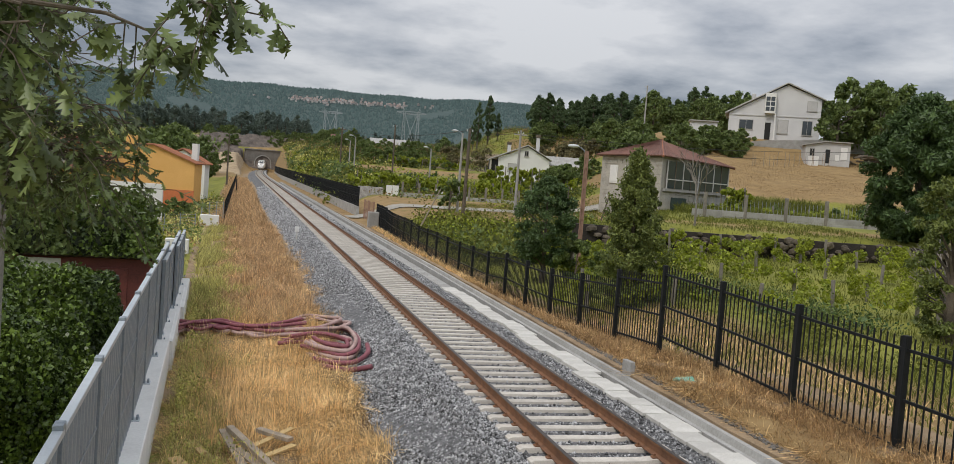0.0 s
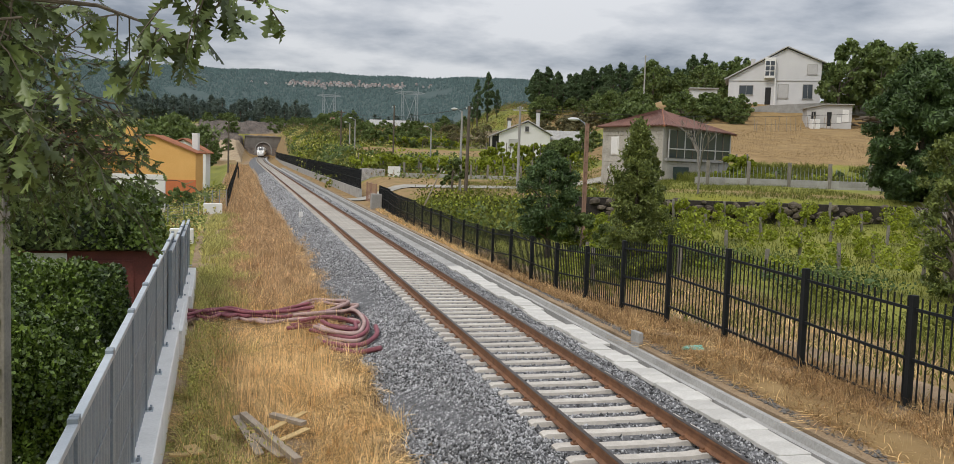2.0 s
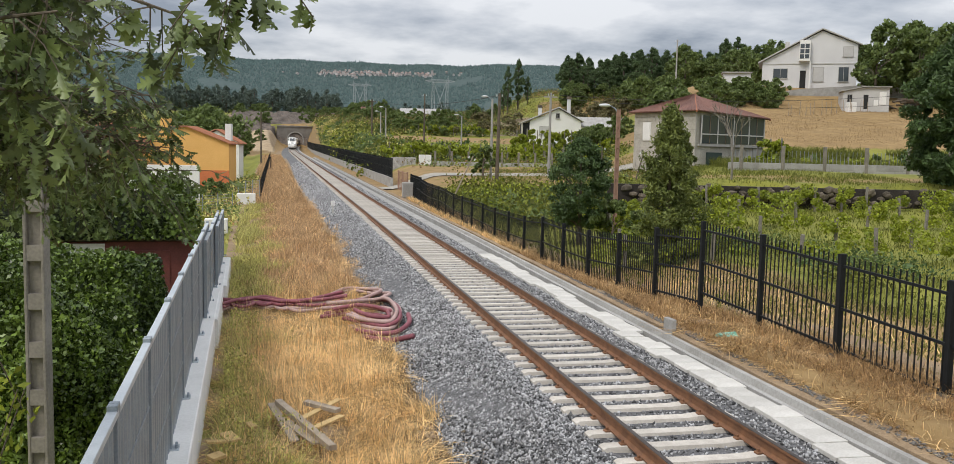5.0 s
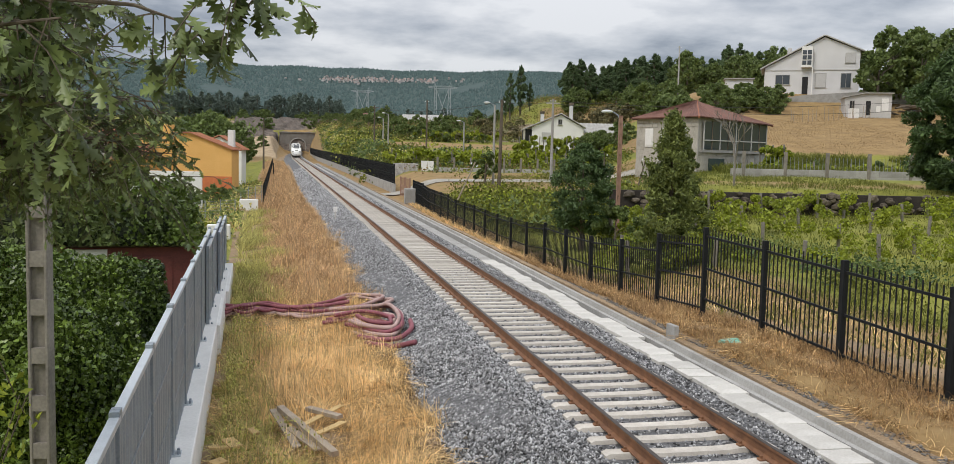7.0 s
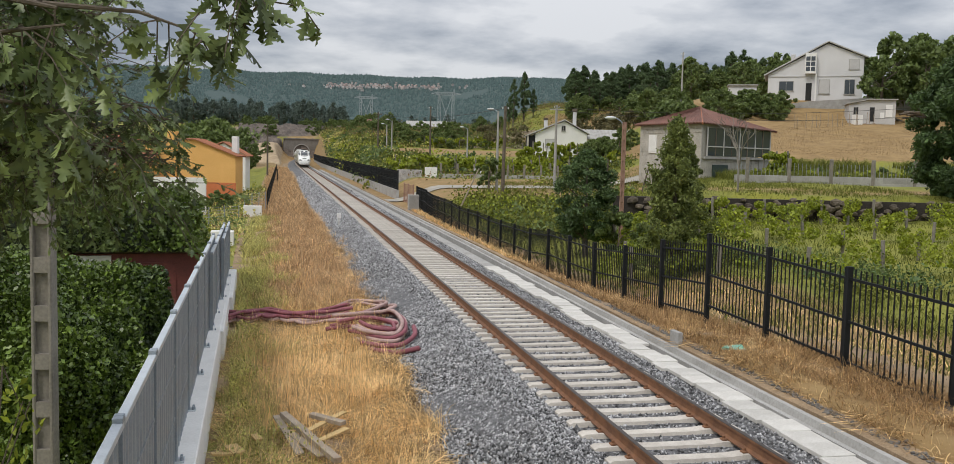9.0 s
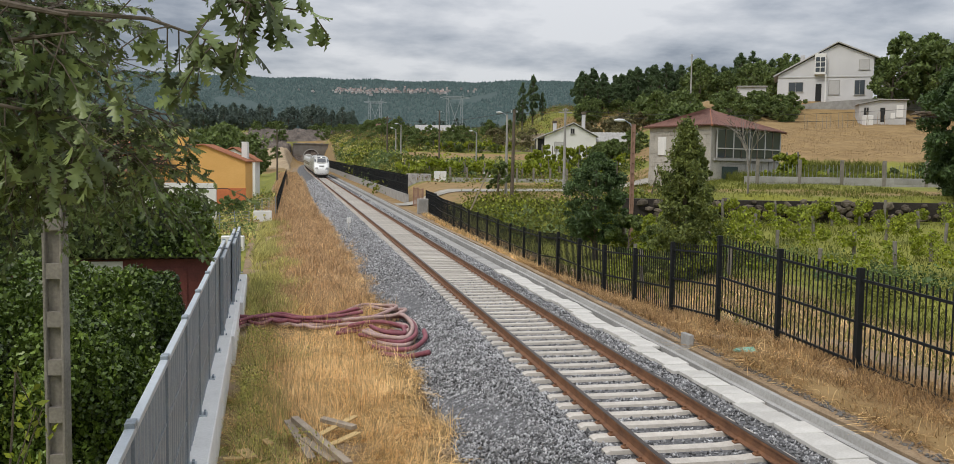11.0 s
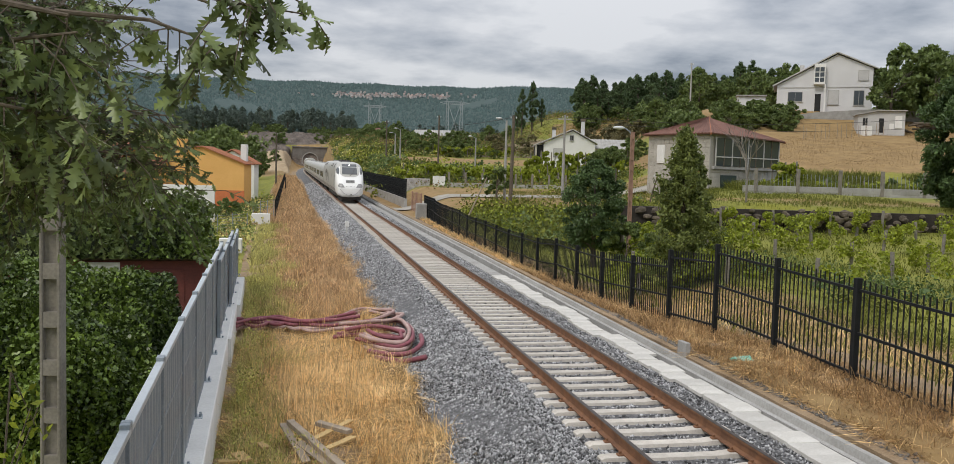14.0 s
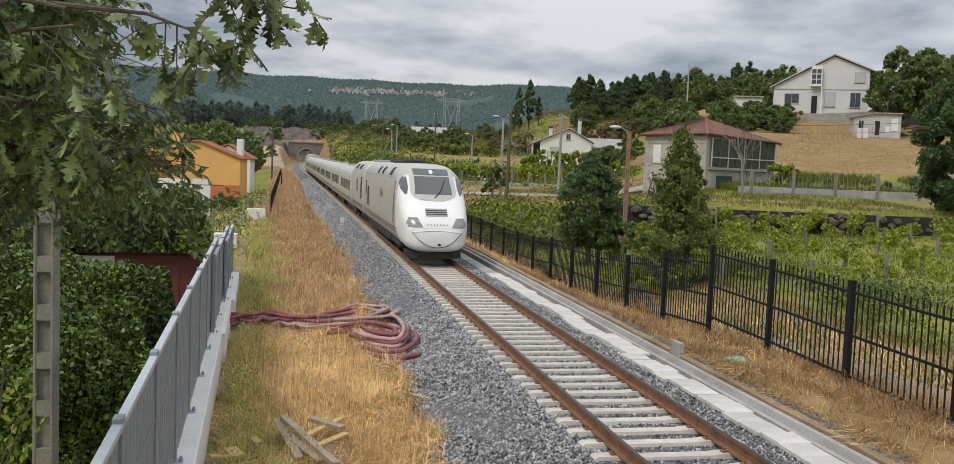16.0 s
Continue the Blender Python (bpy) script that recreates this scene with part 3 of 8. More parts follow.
def make_bed():
    xs = np.concatenate([np.arange(-4.2, -1.3, 0.1), np.arange(-1.3, 1.31, 0.26), np.arange(1.4, 2.7, 0.1)])
    ys = np.concatenate([np.arange(-60, -14, 2.0), np.arange(-14, 40, 0.12), np.arange(40, 405, 2.5)])
    X, Y = np.meshgrid(xs, ys)
    wob = np.array([noise.noise((a * 0.7, b * 0.35, 3)) for a, b in zip(X.ravel(), Y.ravel())]).reshape(X.shape)
    fine = np.array([noise.noise((a * 8, b * 8, 3)) for a, b in zip(X.ravel(), Y.ravel())]).reshape(X.shape)
    side = smooth01(1.4, 2.6, np.abs(X))
    Z = bed_top(X + 0.25 * wob * side) + track_z(Y) + 0.02 * fine
    X = X + track_x(Y)
    n, k = X.shape
    i, j = np.meshgrid(np.arange(n - 1), np.arange(k - 1), indexing="ij")
    a = i * k + j
    f = np.stack([a, a + 1, a + k + 1, a + k], 2).reshape(-1, 4)
    ob = new("ballast_bed", np_mesh("ballast_bed", np.stack([X, Y, Z], 2).reshape(-1, 3), f, M["ballast"]))
    tagged(ob, "sloping bed of grey crushed stone ballast under the track", "ballast", kind="structure")
    # loose stones on the near bed
    rng = np.random.default_rng(5)
    pts = []
    for n_, x0, x1, y0, y1 in ((30000, -3.9, -1.2, -2, 14), (22000, -3.9, -1.2, 14, 36), (11000, -1.25, 1.3, -2, 20), (9000, 1.2, 2.1, -2, 30), (26000, -3.9, -1.2, 36, 80), (12000, -3.9, -1.2, 80, 150), (5000, 1.2, 1.9, 30, 90)):
        p = np.stack([rng.uniform(x0, x1, n_), rng.uniform(y0, y1, n_)], 1)
        pts.append(p)
    p = np.concatenate(pts)
    p = p[~((np.abs(p[:, 0]) < 1.31) & (np.abs(((p[:, 1] + 0.3) % 0.6) - 0.3) < 0.15))]
    p = p[np.abs(np.abs(p[:, 0]) - 0.87) > 0.1]
    # a few stray stones thin out towards the grass
    keep = rng.uniform(0, 1, len(p)) < smooth01(-4.0, -3.5, p[:, 0]) + 0.08
    p = p[keep]
    n_ = len(p)
    z = bed_top(p[:, 0]) + track_z(p[:, 1]) + 0.012
    c = np.stack([p[:, 0] + track_x(p[:, 1]), p[:, 1], z], 1)
    base = np.array([[1, 0, 0], [-1, 0, 0], [0, 1, 0], [0, -1, 0], [0, 0, 1], [0, 0, -1]], float)
    tri = np.array([[0, 2, 4], [2, 1, 4], [1, 3, 4], [3, 0, 4], [2, 0, 5], [1, 2, 5], [3, 1, 5], [0, 3, 5]])
    shape = base[None] * rng.uniform(0.6, 1.3, (n_, 6, 1)) + rng.normal(0, 0.25, (n_, 6, 3))
    size = (rng.uniform(0.015, 0.034, n_) * (1 + np.clip(p[:, 1] - 25, 0, 140) * 0.018) * np.where(rng.uniform(0, 1, n_) < 0.05, 1.5, 1))[:, None, None]
    ang = rng.uniform(0, 2 * np.pi, n_)
    rot = np.zeros((n_, 3, 3)); rot[:, 0, 0] = rot[:, 1, 1] = np.cos(ang); rot[:, 0, 1] = -np.sin(ang); rot[:, 1, 0] = np.sin(ang); rot[:, 2, 2] = 1
    v = np.einsum("nij,nkj->nki", rot, shape * size) + c[:, None]
    fc = (np.arange(n_)[:, None, None] * 6 + tri[None]).reshape(-1, 3)
    tagged(new("ballast_stones", np_mesh("ballast_stones", v.reshape(-1, 3), fc, M["stone_chip"])), "loose angular grey ballast stones along the track", "stones", kind="stuff")


make_bed()


def make_track():
    root = empty("railway_track", pose(0, 0, 0), "single railway track with rusty rails on pale concrete sleepers", "railway track")
    # rail section: foot, web, head
    prof = [(-0.075, -0.20), (0.075, -0.20), (0.075, -0.182), (0.014, -0.155), (0.012, -0.055), (0.038, -0.04), (0.038, -0.006)]
    prof += [(-x, z) for x, z in prof[2:][::-1]]
    head = [(-0.034, -0.008), (0.034, -0.008), (0.034, 0.0), (0.028, 0.003), (-0.028, 0.003), (-0.034, 0.0)]
    for sx in (-1, 1):
        r = part("rail", sweep_y(prof, YS, zf=lambda y: float(track_z(y)), xf=lambda y: float(track_x(y))), M["rust"], root, "rust-brown steel rail", at=pose(0.87 * sx, 0, 0))
        part("rail_head", sweep_y(head, YS, zf=lambda y: float(track_z(y)), xf=lambda y: float(track_x(y))), M["railhead"], r, "dark worn running surface")
    # sleeper: higher under the rails, lower in the middle
    bm = bmesh.new()
    pr = [(-1.3, -0.225), (-1.24, -0.195), (-0.72, -0.195), (-0.5, -0.215), (0.5, -0.215), (0.72, -0.195), (1.24, -0.195), (1.3, -0.225)]
    up = [[bm.verts.new((x, s * 0.105, z)) for x, z in pr] for s in (-1, 1)]
    dn = [[bm.verts.new((x, s * 0.14, -0.36)) for x, z in pr] for s in (-1, 1)]
    for k in range(len(pr) - 1):
        bm.faces.new((up[0][k], up[0][k + 1], up[1][k + 1], up[1][k]))
        bm.faces.new((dn[0][k], dn[0][k + 1], up[0][k + 1], up[0][k]))
        bm.faces.new((up[1][k], up[1][k + 1], dn[1][k + 1], dn[1][k]))
    for k in (0, -1):
        bm.faces.new((up[0][k], up[1][k], dn[1][k], dn[0][k]))
    bmesh.ops.recalc_face_normals(bm, faces=bm.faces)
    sl = mesh_of(bm, "sleeper", M["sleeper"])
    clip = bmesh.new()
    add_box(clip, -0.045, 0.045, -0.05, 0.05, -0.20, -0.165, 0.01)
    add_box(clip, -0.018, 0.018, -0.018, 0.018, -0.167, -0.13)
    cl = mesh_of(clip, "fastening", M["rust"])
    rng = random.Random(2)
    for k in range(-40, 260):
        y = 0.6 * k + 0.02
        o = shared("sleeper", sl, root, pose(rng.uniform(-0.012, 0.012) + float(track_x(y)), y, float(track_z(y)) + rng.uniform(-0.006, 0.004), 0, 0, rng.uniform(-0.25, 0.25)))
        if -4 < k < 66:
            for dx in (-0.99, -0.75, 0.75, 0.99):
                shared("fastening", cl, o, pose(dx, 0, 0))
    far = bmesh.new()
    for k in range(260, 674):
        y = 0.6 * k
        tz = float(track_z(y))
        tx = float(track_x(y))
        add_box(far, tx - 1.3, tx + 1.3, y - 0.11, y + 0.11, tz - 0.3, tz - 0.17)
    tagged(part("far_sleepers", far, M["sleeper"], root), kind="stuff")


make_track()


def make_trough():
    """Cable trough with concrete lids, and a low drain kerb beside it."""
    root = empty("cable_trough", pose(0, 0, 0), "lineside cable trough covered with pale concrete slabs", "cable trough")
    zf = lambda y: float(track_z(y))
    tx = lambda y: float(track_x(y))
    part("trough_body", sweep_y([(1.85, -0.6), (2.33, -0.6), (2.33, -0.27), (1.85, -0.27)], YS, zf=zf, xf=tx), M["grey_concrete"], root)
    slab = mesh_of(box(-0.27, 0.27, -0.29, 0.29, -0.035, 0.035, 0.008), "slab", M["concrete"])
    rng = random.Random(4)
    y = -9.0
    while y < 22.5:
        skew = 0.09 * math.sin(math.floor(y / 2.4) * 2.7) + 0.03 * math.sin(y * 2.3) + rng.uniform(-0.03, 0.03)
        shared("slab", slab, root, pose(2.08 + skew + tx(y), y, zf(y) - 0.232 + rng.uniform(-0.008, 0.008), rng.uniform(-0.6, 0.6), rng.uniform(-1, 1), rng.uniform(-2.2, 2.2)))
        y += 0.6
    far = bmesh.new()
    while y < 120:
        add_box(far, tx(y) + 1.86, tx(y) + 2.34, y - 0.29, y + 0.29, zf(y) - 0.27, zf(y) - 0.24)
        y += 0.6
    tagged(part("far_slab_run", far, M["grey_concrete"], root), kind="stuff")
    dr = empty("drain_channel", pose(0, 0, 0), "long concrete drain channel with two raised edges beside the track", "drain channel")
    ys = [y for y in YS if y < 200]
    xf = lambda y: (0.012 * max(0, y) if y < 30 else 0.36) + tx(y)
    part("channel", sweep_y([(2.42, -0.7), (2.42, -0.23), (2.50, -0.22), (2.53, -0.33), (2.72, -0.33), (2.75, -0.21), (2.86, -0.21), (2.88, -0.7)], ys, zf=zf, xf=xf), M["grey_concrete"], dr)
    part("kerb", sweep_y([(2.90, -0.7), (2.90, -0.17), (3.02, -0.13), (3.08, -0.7)], ys, zf=zf, xf=lambda y: xf(y) + 0.03 * math.sin(y * 1.7)), M["earth"], dr)
    st = part("marker_block", box(-0.06, 0.06, -0.2, 0.2, -0.12, 0.22, 0.015), M["grey_concrete"], None, at=pose(3.0, 7.3, -0.1, 0, 0, 4))
    tagged(st, "small upright concrete block beside the drain channel", "block")


make_trough()


def sheet(name, xa, xb, ys, nx, zfun, material, amp, label, category):
    ts = np.linspace(0, 1, nx)
    Y, T = np.meshgrid(ys, ts, indexing="ij")
    X = xa(Y) + (xb(Y) - xa(Y)) * T
    wob = np.array([noise.noise((a * 1.1, b * 1.1, 9)) + 0.4 * noise.noise((a * 4, b * 4, 2)) for a, b in zip(X.ravel(), Y.ravel())]).reshape(X.shape)
    Z = zfun(X, Y) + amp * wob
    n, k = X.shape
    i, j = np.meshgrid(np.arange(n - 1), np.arange(k - 1), indexing="ij")
    a = i * k + j
    f = np.stack([a, a + 1, a + k + 1, a + k], 2).reshape(-1, 4)
    me = np_mesh(name, np.stack([X, Y, Z], 2).reshape(-1, 3), f, material)
    me.polygons.foreach_set("use_smooth", np.ones(len(f), bool))
    return tagged(new(name, me), label, category, kind="structure")


def verge_top(x, y):
    x = np.asarray(x, float)
    return verge_z(y) + 0.02 + 0.12 * smooth01(-4.6, -3.4, x) * smooth01(-2.6, -3.3, x - track_x(y)) + 0.3 * smooth01(18, 40, y) * smooth01(-4.6, -5.6, x) * smooth01(-6.6, -5.9, x)


def strip_top(x, y):
    t = smooth01(3.0, 4.6, np.asarray(x, float) - track_x(y) * 0.5)
    return (track_z(y) - 0.14) * (1 - t) + (fence_z(y) + 0.02) * t


VY = np.concatenate([np.arange(-10, 40, 0.4), np.arange(40, 400, 3.0)])
sheet("verge", lambda y: wall_x(y) - 0.3, lambda y: -3.0 + track_x(y), VY, 24, verge_top, M["earth"], 0.06, "earth verge under dry grass between wall and ballast", "verge")
sheet("fence_strip", lambda y: 3.02 + np.minimum(0.012 * np.maximum(y, 0), 0.36) + track_x(y), lambda y: 6.5 + 0 * y, np.concatenate([np.arange(-10, 40, 0.4), np.arange(40, 66, 2.0)]), 16, strip_top, M["earth"], 0.04, "dry earth strip below the lineside fence", "ground")


# ---- lineside fence of black steel ----
PITCH = 2.9
POST_Y = [0.76 + PITCH * k for k in range(-3, 23)]
TOPS = dict(zip(range(-3, 23), (1.9, 1.9, 1.92, 1.95, 2.03, 2.12, 2.18, 1.77, 1.33, 1.16, 1.15, 1.18, 0.98, 0.98, 0.96, 1.0, 1.07, 1.08, 1.09, 1.29, 1.32, 1.35, 1.4, 1.65, 1.7, 1.75)))


def make_fence():
    bar = mesh_of(box(-0.0105, 0.0105, -0.0105, 0.0105, 0, 1.0), "bar", M["black_steel"])
    for k, y in zip(range(-3, 23), POST_Y):
        top, low = TOPS[k], float(fence_z(y))
        nxt_low = float(fence_z(y + PITCH))
        f = empty("fence_panel", pose(4.8, y, 0), "black steel railing panel with square posts and upright bars", "fence", "lineside fence panels")
        part("post", box(-0.055, 0.055, -0.055, 0.055, low - 0.3, top, 0.008), M["black_steel"], f)
        part("footing", box(-0.13, 0.13, -0.16, 0.16, low - 0.4, low + 0.06, 0.03), M["dark_stone"], f)
        if k == 22:
            break
        ntop = TOPS[k + 1]
        # the panel hangs from the lower of its two posts' steps
        za, zb = min(top, ntop + 0.16) - 0.03, min(ntop, top + 0.16) - 0.03
        if k == 3:
            za, zb = top - 0.28, ntop - 0.02
        hgt = 1.88
        for drop in (0.20, 1.02, 1.80):
            bm = bmesh.new()
            vs = [[bm.verts.new((dx, yy, zz - drop + dz)) for dx, dz in ((-0.02, -0.025), (0.02, -0.025), (0.02, 0.025), (-0.02, 0.025))] for yy, zz in ((0.05, za), (PITCH - 0.05, zb))]
            for i in range(4):
                bm.faces.new((vs[0][i], vs[0][(i + 1) % 4], vs[1][(i + 1) % 4], vs[1][i]))
            bmesh.ops.recalc_face_normals(bm, faces=bm.faces)
            part("rail", bm, M["black_steel"], f)
        nb = 17
        for i in range(nb):
            yy = PITCH * (i + 1) / (nb + 1)
            z = za + (zb - za) * yy / PITCH
            m = pose(0.025, yy, z - hgt) @ Matrix.Diagonal((1, 1, hgt, 1))
            shared("bar", bar, f, m)


make_fence()


def make_far_fence():
    """Black fence on a low stone wall beyond the gate, and the gate."""
    w = part("lineside_wall", sweep_y([(4.66, -0.9), (4.94, -0.9), (4.94, 0.55), (4.66, 0.55)], [79, 90, 110, 140, 180, 240, 320, 395], zf=lambda y: float(track_z(y)) - 0.1, xf=lambda y: float(track_x(y) - track_x(79))), M["grey_concrete"])
    tagged(w, "low weathered concrete wall carrying a black fence", "wall", kind="structure")
    bar = mesh_of(box(-0.02, 0.02, -0.02, 0.02, 0, 1.0), "bar", M["black_steel"])
    y = 79.0
    while y < 330:
        z = float(track_z(y)) + 0.45
        f = empty("fence_panel", pose(4.8 + float(track_x(y) - track_x(79)), y, z, 0, 0, 1.15), "black steel railing panel on a concrete wall", "fence", "wall fence panels")
        part("post", box(-0.06, 0.06, -0.06, 0.06, 0, 2.0), M["black_steel"], f)
        for zz in (0.15, 1.0, 1.8):
            part("rail", box(-0.025, 0.025, 0.05, 2.85, zz, zz + 0.05), M["black_steel"], f)
        if y < 150:
            for i in range(16):
                shared("bar", bar, f, pose(0, 2.9 * (i + 1) / 17, 0.02) @ Matrix.Diagonal((1, 1, 1.95, 1)))
        else:
            for i in range(7):
                shared("bar", bar, f, pose(0, 2.9 * (i + 1) / 8, 0.02) @ Matrix.Diagonal((1.5, 5, 1.95, 1)))
        y += 2.9
    g = empty("metal_gate", pose(4.9, 71, float(fence_z(71))), "brown steel bar gate in the lineside fence", "gate")
    for yy in (-3.4, 0, 0.3, 3.4):
        part("gate_post", box(-0.06, 0.06, yy - 0.06, yy + 0.06, 0, 2.0, 0.01), M["pole_wood"], g)
    for a, b in ((-3.3, -0.1), (0.4, 3.3)):
        for z in (0.2, 1.1, 1.9):
            part("gate_rail", box(-0.02, 0.02, a, b, z - 0.02, z + 0.02), M["pole_wood"], g)
        for i in range(9):
            yy = a + (b - a) * (i + 0.5) / 9
            part("gate_bar", box(-0.012, 0.012, yy - 0.012, yy + 0.012, 0.2, 1.9), M["pole_wood"], g)
    c = empty("equipment_cabinet", pose(4.3, 63, float(fence_z(63)) - 0.05), "pale grey lineside equipment cabinet beside the fence", "cabinet")
    part("body", box(-0.45, 0.45, -0.3, 0.3, 0.1, 1.45, 0.02), M["grey_concrete"], c)
    part("plinth", box(-0.5, 0.5, -0.35, 0.35, -0.2, 0.1, 0.01), M["grey_concrete"], c)
    part("door", box(-0.4, 0.4, -0.33, -0.3, 0.2, 1.38, 0.01), M["grey_concrete"], c)


make_far_fence()


# ---- parapet wall with galvanised screen ----
def make_parapet():
    """Wall lengths that overlap like scales: each next one starts before the last ends, a little nearer the track and lower."""
    zt = -0.2
    step = 2.45
    louvre = bmesh.new()
    # folded sheet: a vertical corrugation
    n = 40
    prev = None
    for i in range(n + 1):
        y = 0.06 + (step - 0.12) * i / n
        x = (0.0, 0.026, 0.026, 0.0)[i % 4]
        a, b = louvre.verts.new((x, y, 0.0)), louvre.verts.new((x, y, 1.92))
        if prev:
            louvre.faces.new((prev[0], a, b, prev[1]))
        prev = (a, b)
    lm = mesh_of(louvre, "mesh_infill", M["galv"])
    post = mesh_of(box(-0.04, 0.04, -0.035, 0.035, -0.3, 2.02, 0.005), "post", M["galv"])
    top = mesh_of(box(-0.04, 0.04, 0.02, step - 0.02, 1.92, 1.98, 0.006), "top_rail", M["galv_pale"])
    tie = mesh_of(box(0.022, 0.032, 0.05, step - 0.05, -0.012, 0.012), "tie_strip", M["galv"])
    plate = mesh_of(box(-0.1, 0.07, -0.08, 0.08, 0.0, 0.014), "base_plate", M["galv_pale"])
    bolt = mesh_of(box(0.015, 0.05, -0.02, 0.02, 0.0, 0.07, 0.006), "bolt", M["galv"])
    for y0, y1, dx, drop in ((-10.0, 14.0, 0.0, 0.0), (9.9, 19.4, 0.07, 0.16), (15.2, 22.0, 0.16, 0.28)):
        ys = np.linspace(y0, y1, 16)
        z1 = zt - drop * 0.15
        w = part("parapet_wall", sweep_y([(-0.66, -1.6), (-0.15, -1.6), (-0.17, z1 - 0.02), (-0.19, z1), (-0.64, z1), (-0.66, z1 - 0.02)], list(ys), xf=lambda y: float(wall_x(y)) + dx), M["white_wall"])
        tagged(w, "new pale concrete parapet wall along the verge", "wall", kind="structure")
        y = y0 + (1.0 if y0 < 0 else 0.05)
        while y < y1 - 1.2:
            f = empty("screen_panel", pose(float(wall_x(y)) - 0.45 + dx, y, z1, 0, 0, math.degrees(math.atan(0.0455))), "galvanised steel screen panel fixed on the concrete parapet", "fence", "galvanised screen panels")
            f.scale = (1, 1, 1 - drop / 2)
            for yy in (0.0, step - 0.08):
                shared("post", post, f, pose(0, yy, 0))
                shared("base_plate", plate, f, pose(0.06, yy, 0))
                shared("bolt", bolt, f, pose(0.06, yy, 0))
            shared("mesh_infill", lm, f, pose(-0.01, 0, 0))
            shared("top_rail", top, f, pose(0, 0, 0))
            for z in (0.6, 1.3):
                shared("tie_strip", tie, f, pose(-0.01, 0, z))
            y += step


make_parapet()


# ---- train ----
# distance from the tip: half width, underside, roof height
NOSE = ((0.0, 0.05, 0.14, 0.35, 0.7, 1.1, 1.6, 2.2, 2.9, 3.8, 5.0),
        (0.55, 0.86, 1.06, 1.22, 1.33, 1.40, 1.44, 1.46, 1.47, 1.47, 1.47),
        (0.75, 0.55, 0.47, 0.42, 0.40, 0.40, 0.40, 0.40, 0.40, 0.40, 0.40),
        (1.15, 1.42, 1.62, 1.88, 2.15, 2.45, 2.95, 3.45, 3.82, 3.97, 4.0))
NEXP = 3.6


def nose_section(s):
    hw, zb, zt = (float(np.interp(s, NOSE[0], NOSE[k])) for k in (1, 2, 3))
    return hw, (zb + zt) / 2, (zt - zb) / 2


def front_depth(x, z):
    """How far behind the tip the nose surface lies at (x, z), seen from the front."""
    lo, hi = 0.0, 5.0
    for _ in range(40):
        s = (lo + hi) / 2
        hw, zc, hz = nose_section(s)
        if abs(x / hw) ** NEXP + abs((z - zc) / hz) ** NEXP <= 1:
            hi = s
        else:
            lo = s
    return hi


def loft(sections, n=40):
    """Rounded sections (distance, half width, middle height, half height) along y."""
    bm = bmesh.new()
    rings = []
    for s, hw, zc, hz in sections:
        ring = []
        for k in range(n):
            a = 2 * math.pi * (k + 0.5) / n
            c, d = math.cos(a), math.sin(a)
            ring.append(bm.verts.new((math.copysign(abs(c) ** (2 / NEXP), c) * hw, s, zc + math.copysign(abs(d) ** (2 / NEXP), d) * hz)))
        rings.append(ring)
    for a, b in zip(rings, rings[1:]):
        for k in range(n):
            bm.faces.new((a[k], a[(k + 1) % n], b[(k + 1) % n], b[k]))
    bm.faces.new(rings[0])
    bm.faces.new(rings[-1])
    bmesh.ops.recalc_face_normals(bm, faces=bm.faces)
    return bm


def front_patch(outline, lift=0.012, n=14):
    """A panel on the nose: left edge and right edge (x at heights), filled in rows."""
    bm = bmesh.new()
    rows = []
    for z, xa, xb in outline:
        rows.append([bm.verts.new((xa + (xb - xa) * k / n, front_depth(xa + (xb - xa) * k / n, z) - lift, z + lift * 0.4)) for k in range(n + 1)])
    for a, b in zip(rows, rows[1:]):
        for k in range(n):
            bm.faces.new((a[k], a[k + 1], b[k + 1], b[k]))
    bmesh.ops.recalc_face_normals(bm, faces=bm.faces)
    return bm


def rows_of(z0, z1, fa, fb, n=8):
    return [(z0 + (z1 - z0) * i / n, fa(z0 + (z1 - z0) * i / n), fb(z0 + (z1 - z0) * i / n)) for i in range(n + 1)]


def body_x(z, hw=1.47, zb=0.40, zt=4.0):
    zc, hz = (zb + zt) / 2, (zt - zb) / 2
    return hw * max(0.0, 1 - abs((z - zc) / hz) ** NEXP) ** (1 / NEXP)


def side_patch(sx, y0, y1, z0, z1, lift=0.01, prof=body_x, n=4):
    bm = bmesh.new()
    rows = [[bm.verts.new((sx * (prof(z0 + (z1 - z0) * i / n) + lift), y, z0 + (z1 - z0) * i / n)) for y in (y0, y1)] for i in range(n + 1)]
    for a, b in zip(rows, rows[1:]):
        bm.faces.new((a[0], a[1], b[1], b[0]))
    bmesh.ops.recalc_face_normals(bm, faces=bm.faces)
    return bm


